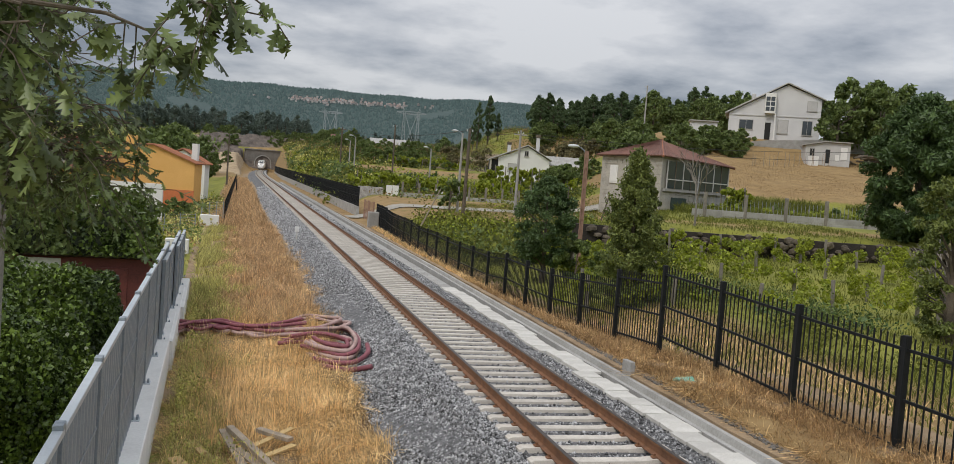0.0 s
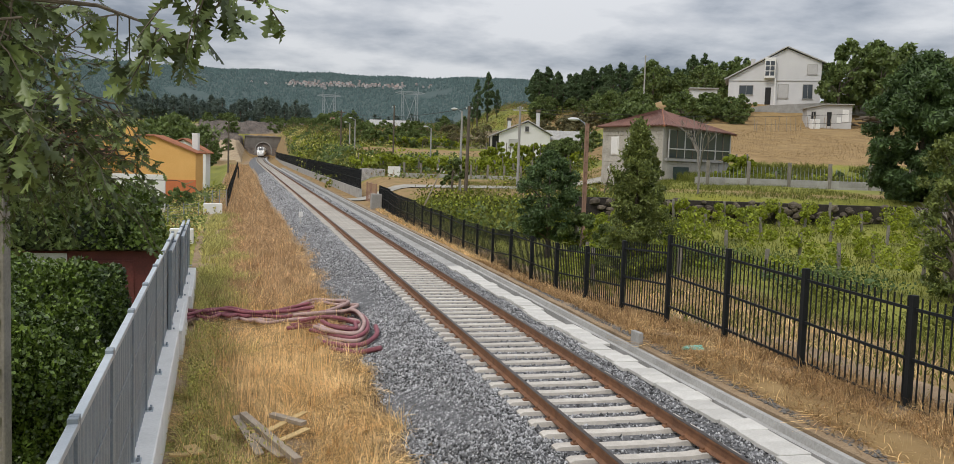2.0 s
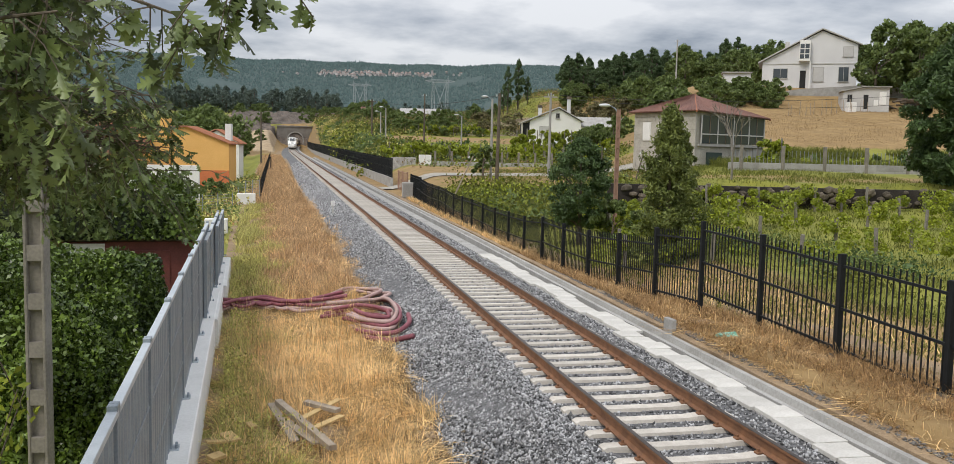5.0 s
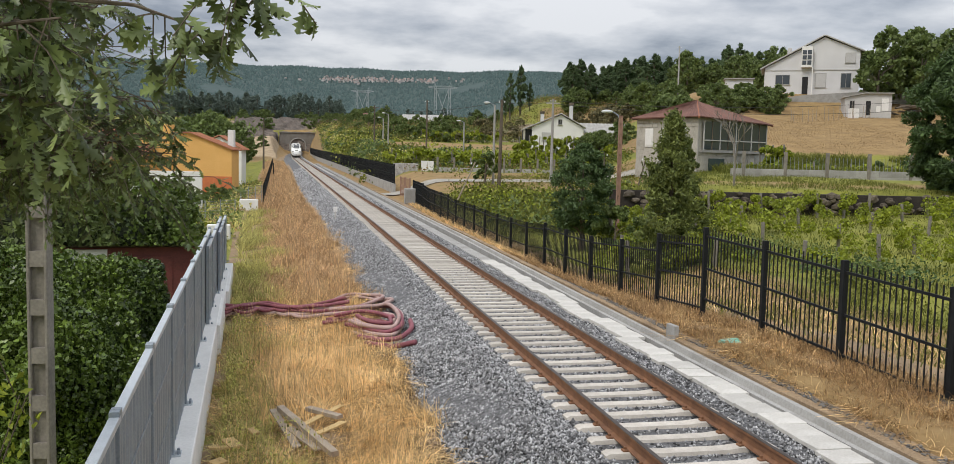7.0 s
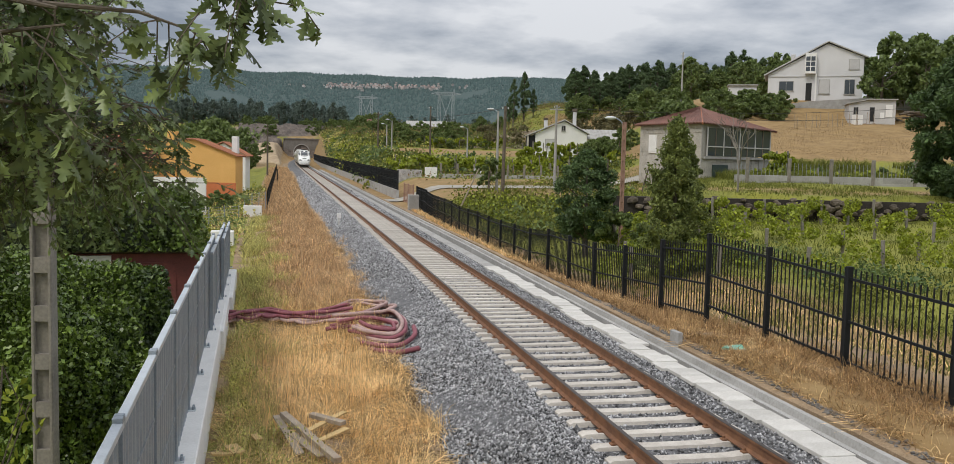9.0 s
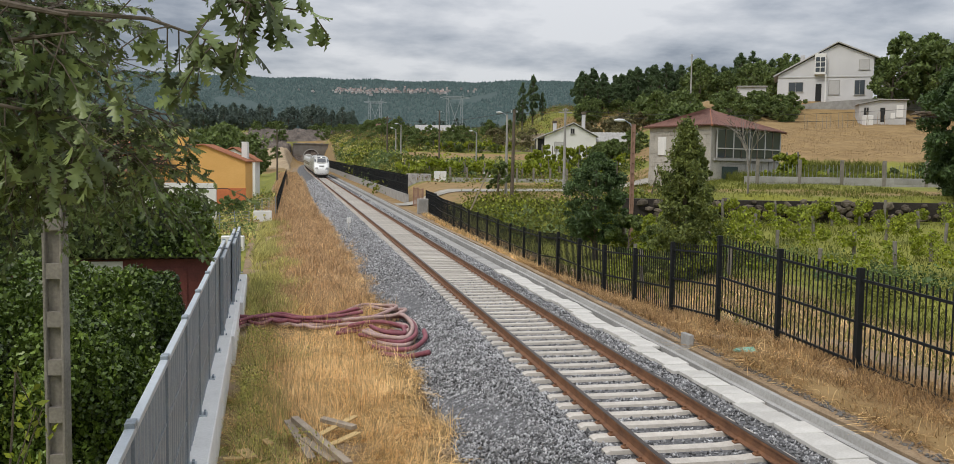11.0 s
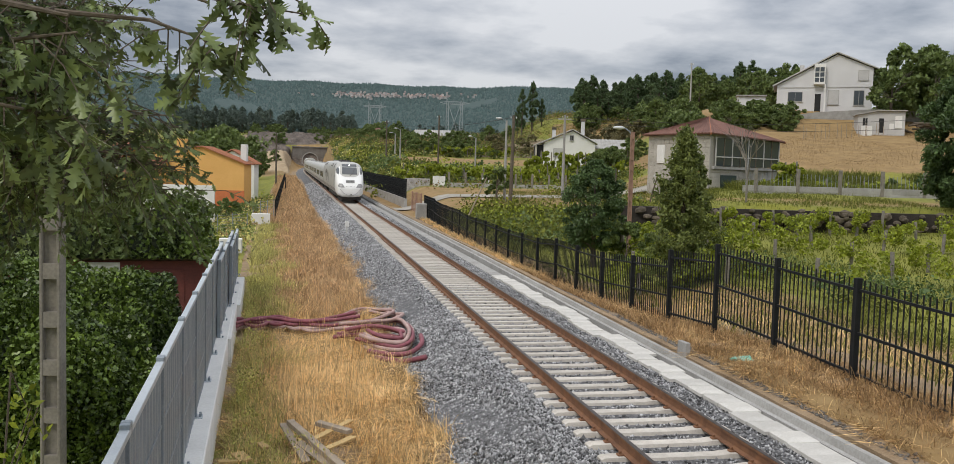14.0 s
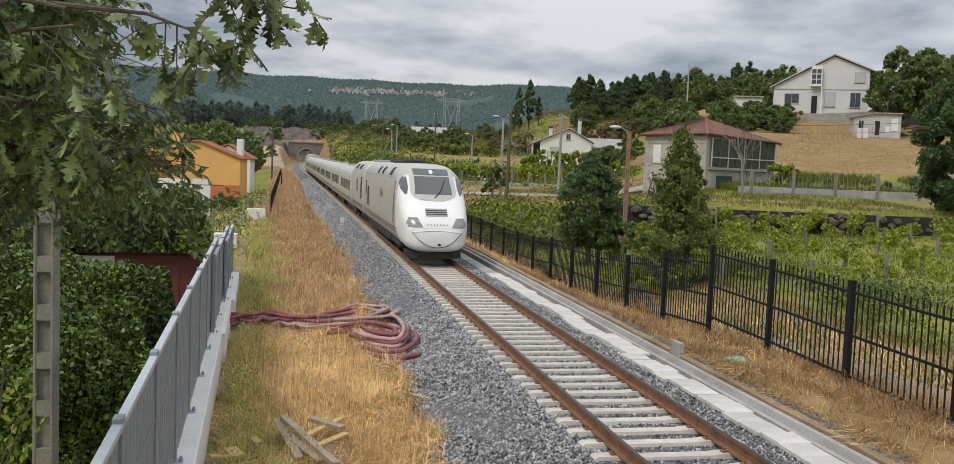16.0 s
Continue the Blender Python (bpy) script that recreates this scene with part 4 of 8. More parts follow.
def bogie(parent, y):
    b = part("bogie", box(-1.05, 1.05, y - 1.7, y + 1.7, 0.32, 0.62, 0.05), M["train_under"], parent)
    wheel = bmesh.new()
    bmesh.ops.create_cone(wheel, cap_ends=True, segments=20, radius1=0.44, radius2=0.44, depth=0.13, matrix=pose(0, 0, 0, 0, 90, 0))
    wm = mesh_of(wheel, "wheel", M["train_under"])
    for sx in (-0.87, 0.87):
        for dy in (-1.25, 1.25):
            shared("wheel", wm, b, pose(sx, y + dy, 0.45))
    for sx in (-1.12, 1.12):
        part("side_frame", box(sx - 0.08, sx + 0.08, y - 1.75, y + 1.75, 0.38, 0.66, 0.04), M["train_under"], b)


def make_power_car():
    """The leading vehicle, its tip at y = 0, running back along +y."""
    v = empty("power_car", pose(0, 400, 0), "white diesel locomotive with a rounded nose leading the train", "locomotive")
    ss = [0.0, 0.02, 0.05, 0.1, 0.16, 0.25, 0.35, 0.5, 0.7, 0.9, 1.1, 1.35, 1.6, 1.9, 2.2, 2.55, 2.9, 3.3, 3.8, 4.4, 5.0, 12.0, 19.6, 19.9]
    part("body", loft([(s, *nose_section(min(s, 5))) if s < 19.8 else (s, 1.38, 2.2, 1.7) for s in ss if s > 2.2]), M["train_beige"], v, "greige painted car body", smooth=True)
    part("nose_shell", loft([(s, *nose_section(s)) for s in ss if s < 2.6]), M["train_white"], v, "glossy white nose shell", smooth=True)
    wedge = lambda a, b, za, zb: (lambda z: a + (b - a) * (z - za) / (zb - za))
    part("windscreen_surround", front_patch(rows_of(2.46, 3.9, lambda z: -float(np.interp(z, [2.46, 2.52, 2.62, 2.8, 3.5, 3.9], [0.35, 0.66, 0.86, 0.98, 0.95, 0.80])), lambda z: float(np.interp(z, [2.46, 2.52, 2.62, 2.8, 3.5, 3.9], [0.35, 0.66, 0.86, 0.98, 0.95, 0.80])), 24), 0.014, 20), M["train_beige"], v, "grey panel round the screen", smooth=True)
    part("windscreen", front_patch(rows_of(2.72, 3.44, wedge(-0.78, -0.74, 2.72, 3.44), wedge(0.78, 0.74, 2.72, 3.44), 10), 0.03, 16), M["screen"], v, "dark curved windscreen", smooth=True)
    part("destination_panel", front_patch(rows_of(3.50, 3.76, lambda z: -0.76, lambda z: 0.76, 4), 0.03, 12), M["screen"], v, "dark panel with the upper headlamp", smooth=True)
    for sx in (-1, 1):
        part("quarter_window", front_patch(rows_of(2.70, 3.40, lambda z: sx * float(np.interp(z, [2.70, 3.0, 3.40], [1.10, 1.04, 1.06])), lambda z: sx * float(np.interp(z, [2.70, 2.9, 3.15, 3.40], [1.20, 1.335, 1.35, 1.22])), 8), 0.014, 6), M["screen"], v, "dark side cab window", smooth=True)
        part("headlight", front_patch(rows_of(1.42, 1.80, lambda z: sx * float(np.interp(z, [1.42, 1.8], [0.58, 0.80])), lambda z: sx * float(np.interp(z, [1.42, 1.55, 1.8], [1.16, 1.24, 1.14])), 6), 0.014, 8), M["headlight"], v, "trapezoid headlight behind clear glass", smooth=True)
    part("top_lamp", front_patch(rows_of(3.58, 3.68, lambda z: -0.06, lambda z: 0.06, 2), 0.04, 3), M["lit_lamp"], v, "small lit lamp")
    g = part("grille", front_patch(rows_of(1.86, 2.16, lambda z: -0.45, lambda z: 0.45, 4), 0.014, 8), M["train_grey"], v, "grey slatted grille")
    for z in (1.93, 2.0, 2.07):
        part("slat", front_patch([(z, -0.43, 0.43), (z + 0.025, -0.43, 0.43)], 0.03, 8), M["train_under"], g)
    # illegible lettering below the grille, and the line of the coupler hatch
    for k in range(7):
        x = -0.42 + 0.13 * k
        part("lettering_bar", front_patch([(1.51, x, x + 0.05), (1.56, x, x + 0.05)], 0.014, 2), M["train_grey"], v)
    seam = [(-1.0 + 0.1 * k) for k in range(21)]
    part("hatch_seam", tube([(x * 1.02, front_depth(x * 1.02, 0.62 + 0.62 * abs(x) ** 2.2) - 0.012, 0.62 + 0.62 * abs(x) ** 2.2) for x in seam], 0.013, 5), M["train_stripe"], v, "dark seam of the coupler hatch")
    part("lip", tube([(x * 1.05, front_depth(x * 1.05, 1.30 - 0.10 * x * x) - 0.0, 1.30 - 0.10 * x * x) for x in [(-1.0 + 0.1 * k) for k in range(21)]], 0.02, 6), M["train_white"], v, smooth=True)
    part("coupler_eye", front_patch([(0.70, 0.02, 0.15), (0.77, 0.02, 0.15)], 0.02, 2), M["train_under"], v, "dark coupler opening")
    part("snow_plough", prism([(-1.15, 0.9), (-0.75, 0.35), (0.75, 0.35), (1.15, 0.9), (1.15, 1.6), (-1.15, 1.6)], "z", 0.14, 0.44), M["train_under"], v, "dark plough under the nose")
    part("wiper", tube([(0.02, front_depth(0.02, 2.62) - 0.06, 2.60), (0.3, front_depth(0.3, 2.85) - 0.06, 2.86), (0.52, front_depth(0.52, 3.3) - 0.06, 3.3)], 0.02, 5), M["train_under"], v)
    for sx in (-1, 1):
        for z in (1.02, 1.16):
            part("stripe", side_patch(sx, 1.7, 19.6, z, z + 0.06), M["train_stripe"], v)
        # Dark strip along the body's foot: shadow under the skirt put into the colour.
        part("skirt_shadow_gap", side_patch(sx, 3.0, 19.6, 0.44, 0.60, 0.006), M["train_under"], v)
        part("cab_door", side_patch(sx, 3.0, 3.8, 1.25, 3.2), M["train_beige"], v)
        for y in (3.0, 3.8):
            part("door_seam", side_patch(sx, y - 0.015, y + 0.015, 1.25, 3.2, 0.016), M["train_grey"], v)
        part("handrail", tube([(sx * 1.5, 2.92, 1.4), (sx * 1.52, 2.92, 2.0), (sx * 1.5, 2.92, 2.6)], 0.018, 5), M["galv"], v)
        # illegible maker's lettering as bars
        for k in range(4):
            part("lettering_bar", side_patch(sx, 8.0 + k * 0.42, 8.25 + k * 0.42, 2.3, 2.62 + 0.12 * (k % 2), 0.014), M["train_grey"], v)
        for y in (5.2, 9.0, 11.2):
            part("roof_louvre", side_patch(sx, y, y + 0.9, 3.42, 3.78, 0.016), M["train_under"], v)
        part("side_vent", side_patch(sx, 16.0, 16.9, 1.5, 2.6, 0.012), M["train_under"], v)
        part("side_window", side_patch(sx, 17.6, 18.3, 2.1, 2.9, 0.012), M["screen"], v)
    for sx in (-1, 1):
        for y in (6.3, 8.9, 12.9, 15.4):
            part("panel_seam", side_patch(sx, y - 0.012, y + 0.012, 1.3, 3.35, 0.008), M["train_grey"], v)
        part("seam_line", side_patch(sx, 3.9, 19.5, 3.33, 3.36, 0.009), M["train_grey"], v)
    part("roof_gear", box(-0.5, 0.5, 7.5, 12.5, 3.95, 4.16, 0.06), M["train_under"], v)
    part("roof_gear", box(-0.35, 0.35, 13.2, 15.5, 3.95, 4.2, 0.06), M["train_under"], v)
    part("underframe", box(-1.2, 1.2, 6.5, 15.5, 0.3, 0.62, 0.05), M["train_under"], v)
    for y in (4.2, 17.2):
        bogie(v, y)
    return v


def coach_x(z):
    return body_x(z, 1.46, 0.40, 3.42)


def tech_x(z):
    return body_x(z, 1.46, 0.40, 3.98)


def make_coach(name, length, tech):
    top, prof = (3.98, tech_x) if tech else (3.42, coach_x)
    v = empty(name, pose(0, 420, 0), "tall greige generator car behind the locomotive" if tech else "low greige passenger coach with dark windows", "railway coach", "" if tech else "passenger coaches")
    zc, hz = (0.40 + top) / 2, (top - 0.40) / 2
    part("body", loft([(0.12, 1.36, zc, hz * 0.96), (0.2, 1.46, zc, hz), (length - 0.2, 1.46, zc, hz), (length - 0.12, 1.36, zc, hz * 0.96)]), M["train_beige"], v, smooth=False)
    part("gangway", box(-1.0, 1.0, -0.15, 0.15, 0.7, min(top, 3.4) - 0.3, 0.03), M["train_under"], v, "dark rubber gangway")
    for sx in (-1, 1):
        for z in (1.02, 1.16):
            part("stripe", side_patch(sx, 0.2, length - 0.2, z, z + 0.06, prof=prof), M["train_stripe"], v)
        if tech:
            part("vent", side_patch(sx, 1.0, 1.8, 1.6, 3.0, 0.012, tech_x), M["train_under"], v)
            part("window", side_patch(sx, 4.2, 5.2, 2.0, 2.8, 0.012, tech_x), M["screen"], v)
            part("roof_louvre", side_patch(sx, 3.0, 4.6, 3.45, 3.76, 0.014, tech_x), M["train_under"], v)
            part("roof_louvre", side_patch(sx, 6.0, 7.6, 3.45, 3.76, 0.014, tech_x), M["train_under"], v)
        else:
            n = 5
            for k in range(n):
                a = 1.3 + k * (length - 2.4) / n
                part("window", side_patch(sx, a, a + (length - 2.4) / n - 0.35, 1.72, 2.45, 0.012, coach_x), M["screen"], v)
        # The same painted shadow strip along the coach's lower edge.
        part("skirt_shadow_gap", side_patch(sx, 0.3, length - 0.3, 0.43, 0.58, 0.006, prof), M["train_under"], v)
    part("roof_gear", box(-0.45, 0.45, 2.0, 4.5, top - 0.03, top + 0.12, 0.04), M["train_grey"], v)
    bogie(v, length - 0.1)
    return v


M["screen"] = glass("dark_train_glass", (0.10, 0.105, 0.11), 0.2)
M["headlight"] = mat("headlight_glass", (0.34, 0.34, 0.33), (0.22, 0.22, 0.22), 0.12, 8, 30, 0)
M["lit_lamp"] = mat("lit_lamp", (0.9, 0.9, 0.85), None, 0.3, 5, 9, 0)
M["lit_lamp"].node_tree.nodes["Principled BSDF"].inputs["Emission Color"].default_value = (1, 0.96, 0.88, 1)
M["lit_lamp"].node_tree.nodes["Principled BSDF"].inputs["Emission Strength"].default_value = 3.0

power_car = make_power_car()
tech_car = make_coach("generator_car", 10.0, True)
coach = make_coach("passenger_coach", 13.1, False)
TRAIN = [(power_car, 0.0), (tech_car, 20.1)]
for k in range(9):
    c = coach if k == 0 else copy_thing(coach, pose(0, 440 + 14 * k, 0))
    TRAIN.append((c, 30.3 + 13.3 * k))
TRAIN.append((tagged(copy_thing(tech_car, pose(0, 600, 0)), "tall greige generator car at the rear of the train"), 30.3 + 13.3 * 9))


def train_y(t):
    return 376.6 - 15.6 * t - 0.403 * t * t


def motions():
    for ob, back in TRAIN:
        rows = []
        for k in range(33):
            t = 0.5 * k
            y = train_y(t) + back
            a, b = float(track_z(y)), float(track_z(y + 10))
            c, d = float(track_x(y)), float(track_x(y + 10))
            rows.append((t, pose(c, y, a, math.degrees(math.atan2(b - a, 10)), 0, math.degrees(math.atan2(c - d, 10)))))
        walk(ob, rows)


# ---- tunnel mouth ----
def make_portal():
    y = 404.0
    z0 = float(track_z(y)) - 0.4
    bm = bmesh.new()
    arch = [(-3.4, 0.0)] + [(3.4 * math.cos(math.pi - math.pi * k / 16), 3.0 + 3.4 * math.sin(math.pi * k / 16)) for k in range(17)] + [(3.4, 0.0)]
    # headwall as strips between arch and outline
    a0 = [bm.verts.new((x, 0, z)) for x, z in arch]
    o0 = [bm.verts.new((max(-8, min(8, x * 2.4)) if 0 < k < len(arch) - 1 else math.copysign(8, x), 0, 9.0 if 3 < k < len(arch) - 4 else 0.0 if k in (0, len(arch) - 1) else 3.0 * k if k < 4 else 3.0 * (len(arch) - 1 - k))) for k, (x, z) in enumerate(arch)]
    for k in range(len(arch) - 1):
        bm.faces.new((a0[k], a0[k + 1], o0[k + 1], o0[k]))
    a1 = [bm.verts.new((x, 60, z)) for x, z in arch]
    for k in range(len(arch) - 1):
        bm.faces.new((a0[k], a1[k], a1[k + 1], a0[k + 1]))
    bm.faces.new(a1)
    p = empty("tunnel_portal", pose(float(track_x(y)), y, z0), "grey stone tunnel mouth at the end of the cutting", "tunnel portal")
    part("headwall", bm, M["old_masonry"], p)
    part("coping", box(-8.4, 8.4, -0.3, 0.6, 8.8, 9.3, 0.05), M["old_masonry"], p)
    ring = bmesh.new()
    add_tube(ring, [(x * 1.06, -0.08, z * 1.02) for x, z in arch], 0.3, 4)
    part("arch_ring", ring, M["grey_concrete"], p)


make_portal()


def make_cutting():
    """Bare rock above the tunnel mouth and the steep sandy sides of the cutting before it."""
    def sheet_of(name, X, Y, Z, material, label):
        n, k = X.shape
        wob = np.array([noise.noise((a * 0.35, b * 0.2, 4)) + 0.6 * noise.noise((a * 1.1, b * 0.6, 8)) for a, b in zip(X.ravel(), Y.ravel())]).reshape(X.shape)
        i, j = np.meshgrid(np.arange(n - 1), np.arange(k - 1), indexing="ij")
        a = i * k + j
        f = np.stack([a, a + 1, a + k + 1, a + k], 2).reshape(-1, 4)
        tagged(new(name, np_mesh(name, np.stack([X, Y, Z + (1.3 if name == "rock_slope" else 0.7) * wob], 2).reshape(-1, 3), f, material)), label, "slope", kind="structure")
    x, y = np.meshgrid(np.linspace(-30, 26, 80), np.linspace(390, 456, 60))
    start = 404.6 - 11 * smooth01(8.2, 10.5, np.abs(x))
    z = track_z(404) - 1.5 + (9.8 * np.clip((y - start + 0.8) / 10, 0, 1) ** 0.8 + 8.2 * smooth01(408, 450, y))
    z = np.where((np.abs(x) < 8.4) & (y > 404), np.maximum(z, track_z(404) + 8.4 + 7.0 * smooth01(406, 450, y)), z)
    sheet_of("rock_slope", x + track_x(404), y, z, M["haze_rock"], "bare grey-brown rock slope above the tunnel mouth")
    for side in (1, -1):
        f, y = np.meshgrid(np.linspace(0, 1, 14), np.linspace(262, 404, 60))
        high = 7.5 * smooth01(255, 385, y)
        x = side * (5.6 + 0.9 * high * f + 6 * smooth01(0.8, 1.0, f)) + track_x(y)
        sheet_of("cutting_bank", x, y, track_z(y) - 0.9 + high * smooth01(0.0, 0.85, f) - 0.8 * smooth01(0.85, 1.0, f), M["sand_cut"], "steep sandy bank of the railway cutting")


make_cutting()


# ---- houses ----
def at_site(u, v, z, turn=0.0):
    """A pose in the site's axes: x across the valley view, y away from the bridge."""
    x, y = from_site(u, v)
    return pose(x, y, z, 0, 0, -12 + turn)


def window(parent, x0, x1, z0, z1, y, frame_mat, pane_mat, deep=0.12, name="window", shutter=False):
    w = part(name, box(x0 - 0.09, x1 + 0.09, y - 0.05, y + 0.04, z0 - 0.09, z1 + 0.09, 0.01), frame_mat, parent)
    part("pane", box(x0, x1, y - 0.065, y - 0.04, z0, z1), pane_mat, w)
    if not shutter:
        part("mullion", box((x0 + x1) / 2 - 0.03, (x0 + x1) / 2 + 0.03, y - 0.08, y - 0.04, z0, z1), frame_mat, w)
    part("sill", box(x0 - 0.15, x1 + 0.15, y - 0.14, y + 0.02, z0 - 0.17, z0 - 0.09), frame_mat, w)
    return w


def tile_roof(name, quad, rows, cols, material, parent, thick=0.09):
    """Roof slope as one slab with raised tile courses; quad: eave a, eave b, ridge b, ridge a."""
    a, b, c, d = (Vector(p) for p in quad)
    n = (b - a).cross(d - a).normalized()
    if n.z < 0:
        n = -n
    bm = bmesh.new()
    ring = []
    m = cols * 2
    for i in range(m + 1):
        f = i / m
        k = thick + (0.07 if i % 2 else 0.0)
        p, q = a.lerp(b, f), d.lerp(c, f)
        ring.append([bm.verts.new(x) for x in (p, p + n * k, q + n * k, q)])
    for r0, r1 in zip(ring, ring[1:]):
        for k in range(4):
            bm.faces.new((r0[k], r0[(k + 1) % 4], r1[(k + 1) % 4], r1[k]))
    bm.faces.new(ring[0]); bm.faces.new(ring[-1])
    bmesh.ops.remove_doubles(bm, verts=bm.verts, dist=0.0005)
    bmesh.ops.recalc_face_normals(bm, faces=bm.faces)
    return part(name, bm, material, parent)


def make_white_house():
    h = empty("white_house", at_site(51.8, 140, 15.3, -19), "large white gabled house on the hillside", "house")
    # gable outline in x, z; the gable faces the valley
    out = [(-8.2, -2.5), (-8.2, 3.9), (1.9, 8.9), (8.0, 6.6), (8.0, -2.5)]
    part("wall", prism(out, "y", 0, 11), M["render_pale"], h)
    h.scale = (0.86, 0.86, 0.94)
    for a, b in (((-8.9, 3.65), (1.9, 9.1)), ((8.7, 6.4), (1.9, 9.1))):
        tile_roof("roof", ((a[0], -0.5, a[1]), (a[0], 11.5, a[1]), (b[0], 11.5, b[1]), (b[0], -0.5, b[1])), 4, 24, M["grey_concrete"], h, 0.16)
    part("string_course", box(-8.2, 8.0, -0.1, 0, 3.45, 3.6), M["render_grey"], h)
    bay = part("bay", box(-1.9, 0.0, -1.1, 0, 3.9, 7.3, 0.03), M["render_white"], h)
    for i in range(2):
        for j in range(3):
            part("pane", box(-1.75 + 0.85 * i, -1.05 + 0.85 * i, -1.13, -1.1, 4.3 + 0.85 * j, 5.0 + 0.85 * j), M["glass"], bay)
    window(h, 0.7, 2.4, 0.7, 2.9, 0, M["grey_concrete"], M["render_grey"], shutter=True)
    window(h, 5.0, 6.6, 0.6, 2.9, 0, M["grey_concrete"], M["glass"])
    window(h, 5.6, 7.2, 4.7, 6.2, 0, M["grey_concrete"], M["render_grey"], shutter=True)
    window(h, -6.2, -3.8, 1.2, 2.7, 0, M["grey_concrete"], M["glass"])
    part("door", box(-1.6, -0.6, -0.06, 0.02, -0.5, 2.4), M["dark_open"], h)
    part("porch_post", box(-0.05, 0.15, -1.1, -0.9, -1.0, 3.9), M["render_white"], h)
    part("chimney", box(-4.4, -3.6, 3.5, 4.3, 5.0, 7.6, 0.03), M["render_grey"], h)
    w = part("garden_wall", prism([(-22, -6.2), (-22, -2.6), (-4, 0.2), (9, 1.2), (15, 1.2), (15, -4)], "y", -3.2, -2.8), M["grey_concrete"], None, at=at_site(53.4, 139, 14.2))
    tagged(w, "sloping grey concrete garden wall below the white house", "wall", kind="structure")
    a = part("annex", box(-2.5, 2.5, 0, 4, -3, 2.6, 0.03), M["render_grey"], None, at=at_site(66.0, 143, 15.5))
    tagged(a, "small flat-roofed grey outbuilding beside the white house", "outbuilding")
    o = empty("old_barn", at_site(40.8, 141, 13.4, -12), "narrow grey concrete outbuilding with a flat roof", "outbuilding")
    part("wall", box(-2.1, 2.1, 0, 4, -3, 3.6, 0.03), M["render_pale"], o)
    part("roof", box(-2.3, 2.3, -0.3, 4.3, 3.6, 3.8, 0.02), M["grey_concrete"], o)
    part("pillar", box(-0.4, 0.4, -2.5, -1.7, -4, 1.2, 0.04), M["grey_concrete"], o)


def make_shed():
    h = empty("field_shed", at_site(55.7, 128, 11.1, -14), "low grey rendered shed with a black doorway in the dry field", "shed")
    h.scale = (0.82, 0.82, 0.92)
    part("wall", prism([(-3.8, -1.5), (-3.8, 2.7), (-0.5, 3.3), (3.8, 3.3), (3.8, -1.5)], "y", 0, 5), M["render_grey"], h)
    part("roof", prism([(-4.1, 2.7), (-0.6, 3.35), (4.1, 3.35), (4.1, 3.5), (-0.6, 3.5), (-4.1, 2.85)], "y", -0.4, 5.3), M["grey_concrete"], h)
    part("door", box(-0.4, 0.4, -0.03, 0.05, 0, 2.2), M["dark_open"], h)
    part("white_panel", box(2.2, 3.3, -0.08, 0, 0.7, 2.6, 0.02), M["render_white"], h)
    part("white_panel", box(1.3, 2.0, -0.08, 0, 0.5, 1.4, 0.02), M["render_white"], h)
    window(h, -3.0, -2.3, 1.1, 2.2, 0, M["grey_concrete"], M["dark_open"])
    b = part("water_tank", box(-0.6, 0.6, -0.5, 0.5, -0.5, 1.2, 0.04), M["render_white"], None, at=at_site(53.0, 126.5, 10.7))
    tagged(b, "white plastic tank standing before the shed", "tank")
    lp = empty("log_pile", at_site(62.5, 130, 11.3), "heap of dark logs beside the shed", "log pile")
    rng = random.Random(3)
    for k in range(22):
        part("log", tube([(0, 0, 0), (2.4, 0.2, 0)], 0.16, 6), M["bark"], lp, at=pose(rng.uniform(-2.4, 1.6), rng.uniform(-0.8, 0.8), 0.1 + rng.uniform(0, 1.3), rng.uniform(-20, 20), rng.uniform(-18, 18), rng.uniform(-35, 35)))


def stone_courses(parent, x0, x1, z0, z1, y, ax="x", holes=(), seed=1, sign=-1):
    """Granite blocks laid in courses on a wall face, a little proud of it."""
    rng = random.Random(seed)
    z = z0
    while z < z1 - 0.15:
        hh = min(rng.uniform(0.38, 0.5), z1 - z)
        x = x0
        while x < x1 - 0.1:
            w = min(rng.uniform(0.55, 1.1), x1 - x)
            if x1 - x - w < 0.3:
                w = x1 - x
            if not any(a < x + w and x < b and c < z + hh and z < d for a, b, c, d in holes):
                d0, d1 = y, y + sign * rng.uniform(0.03, 0.06)
                lo, hi = min(d0, d1), max(d0, d1)
                bm = box(x + 0.015, x + w - 0.015, lo, hi, z + 0.015, z + hh - 0.015, 0.012) if ax == "x" else box(lo, hi, x + 0.015, x + w - 0.015, z + 0.015, z + hh - 0.015, 0.012)
                part("stone_block", bm, M["stone_wall"], parent)
            x += w
        z += hh


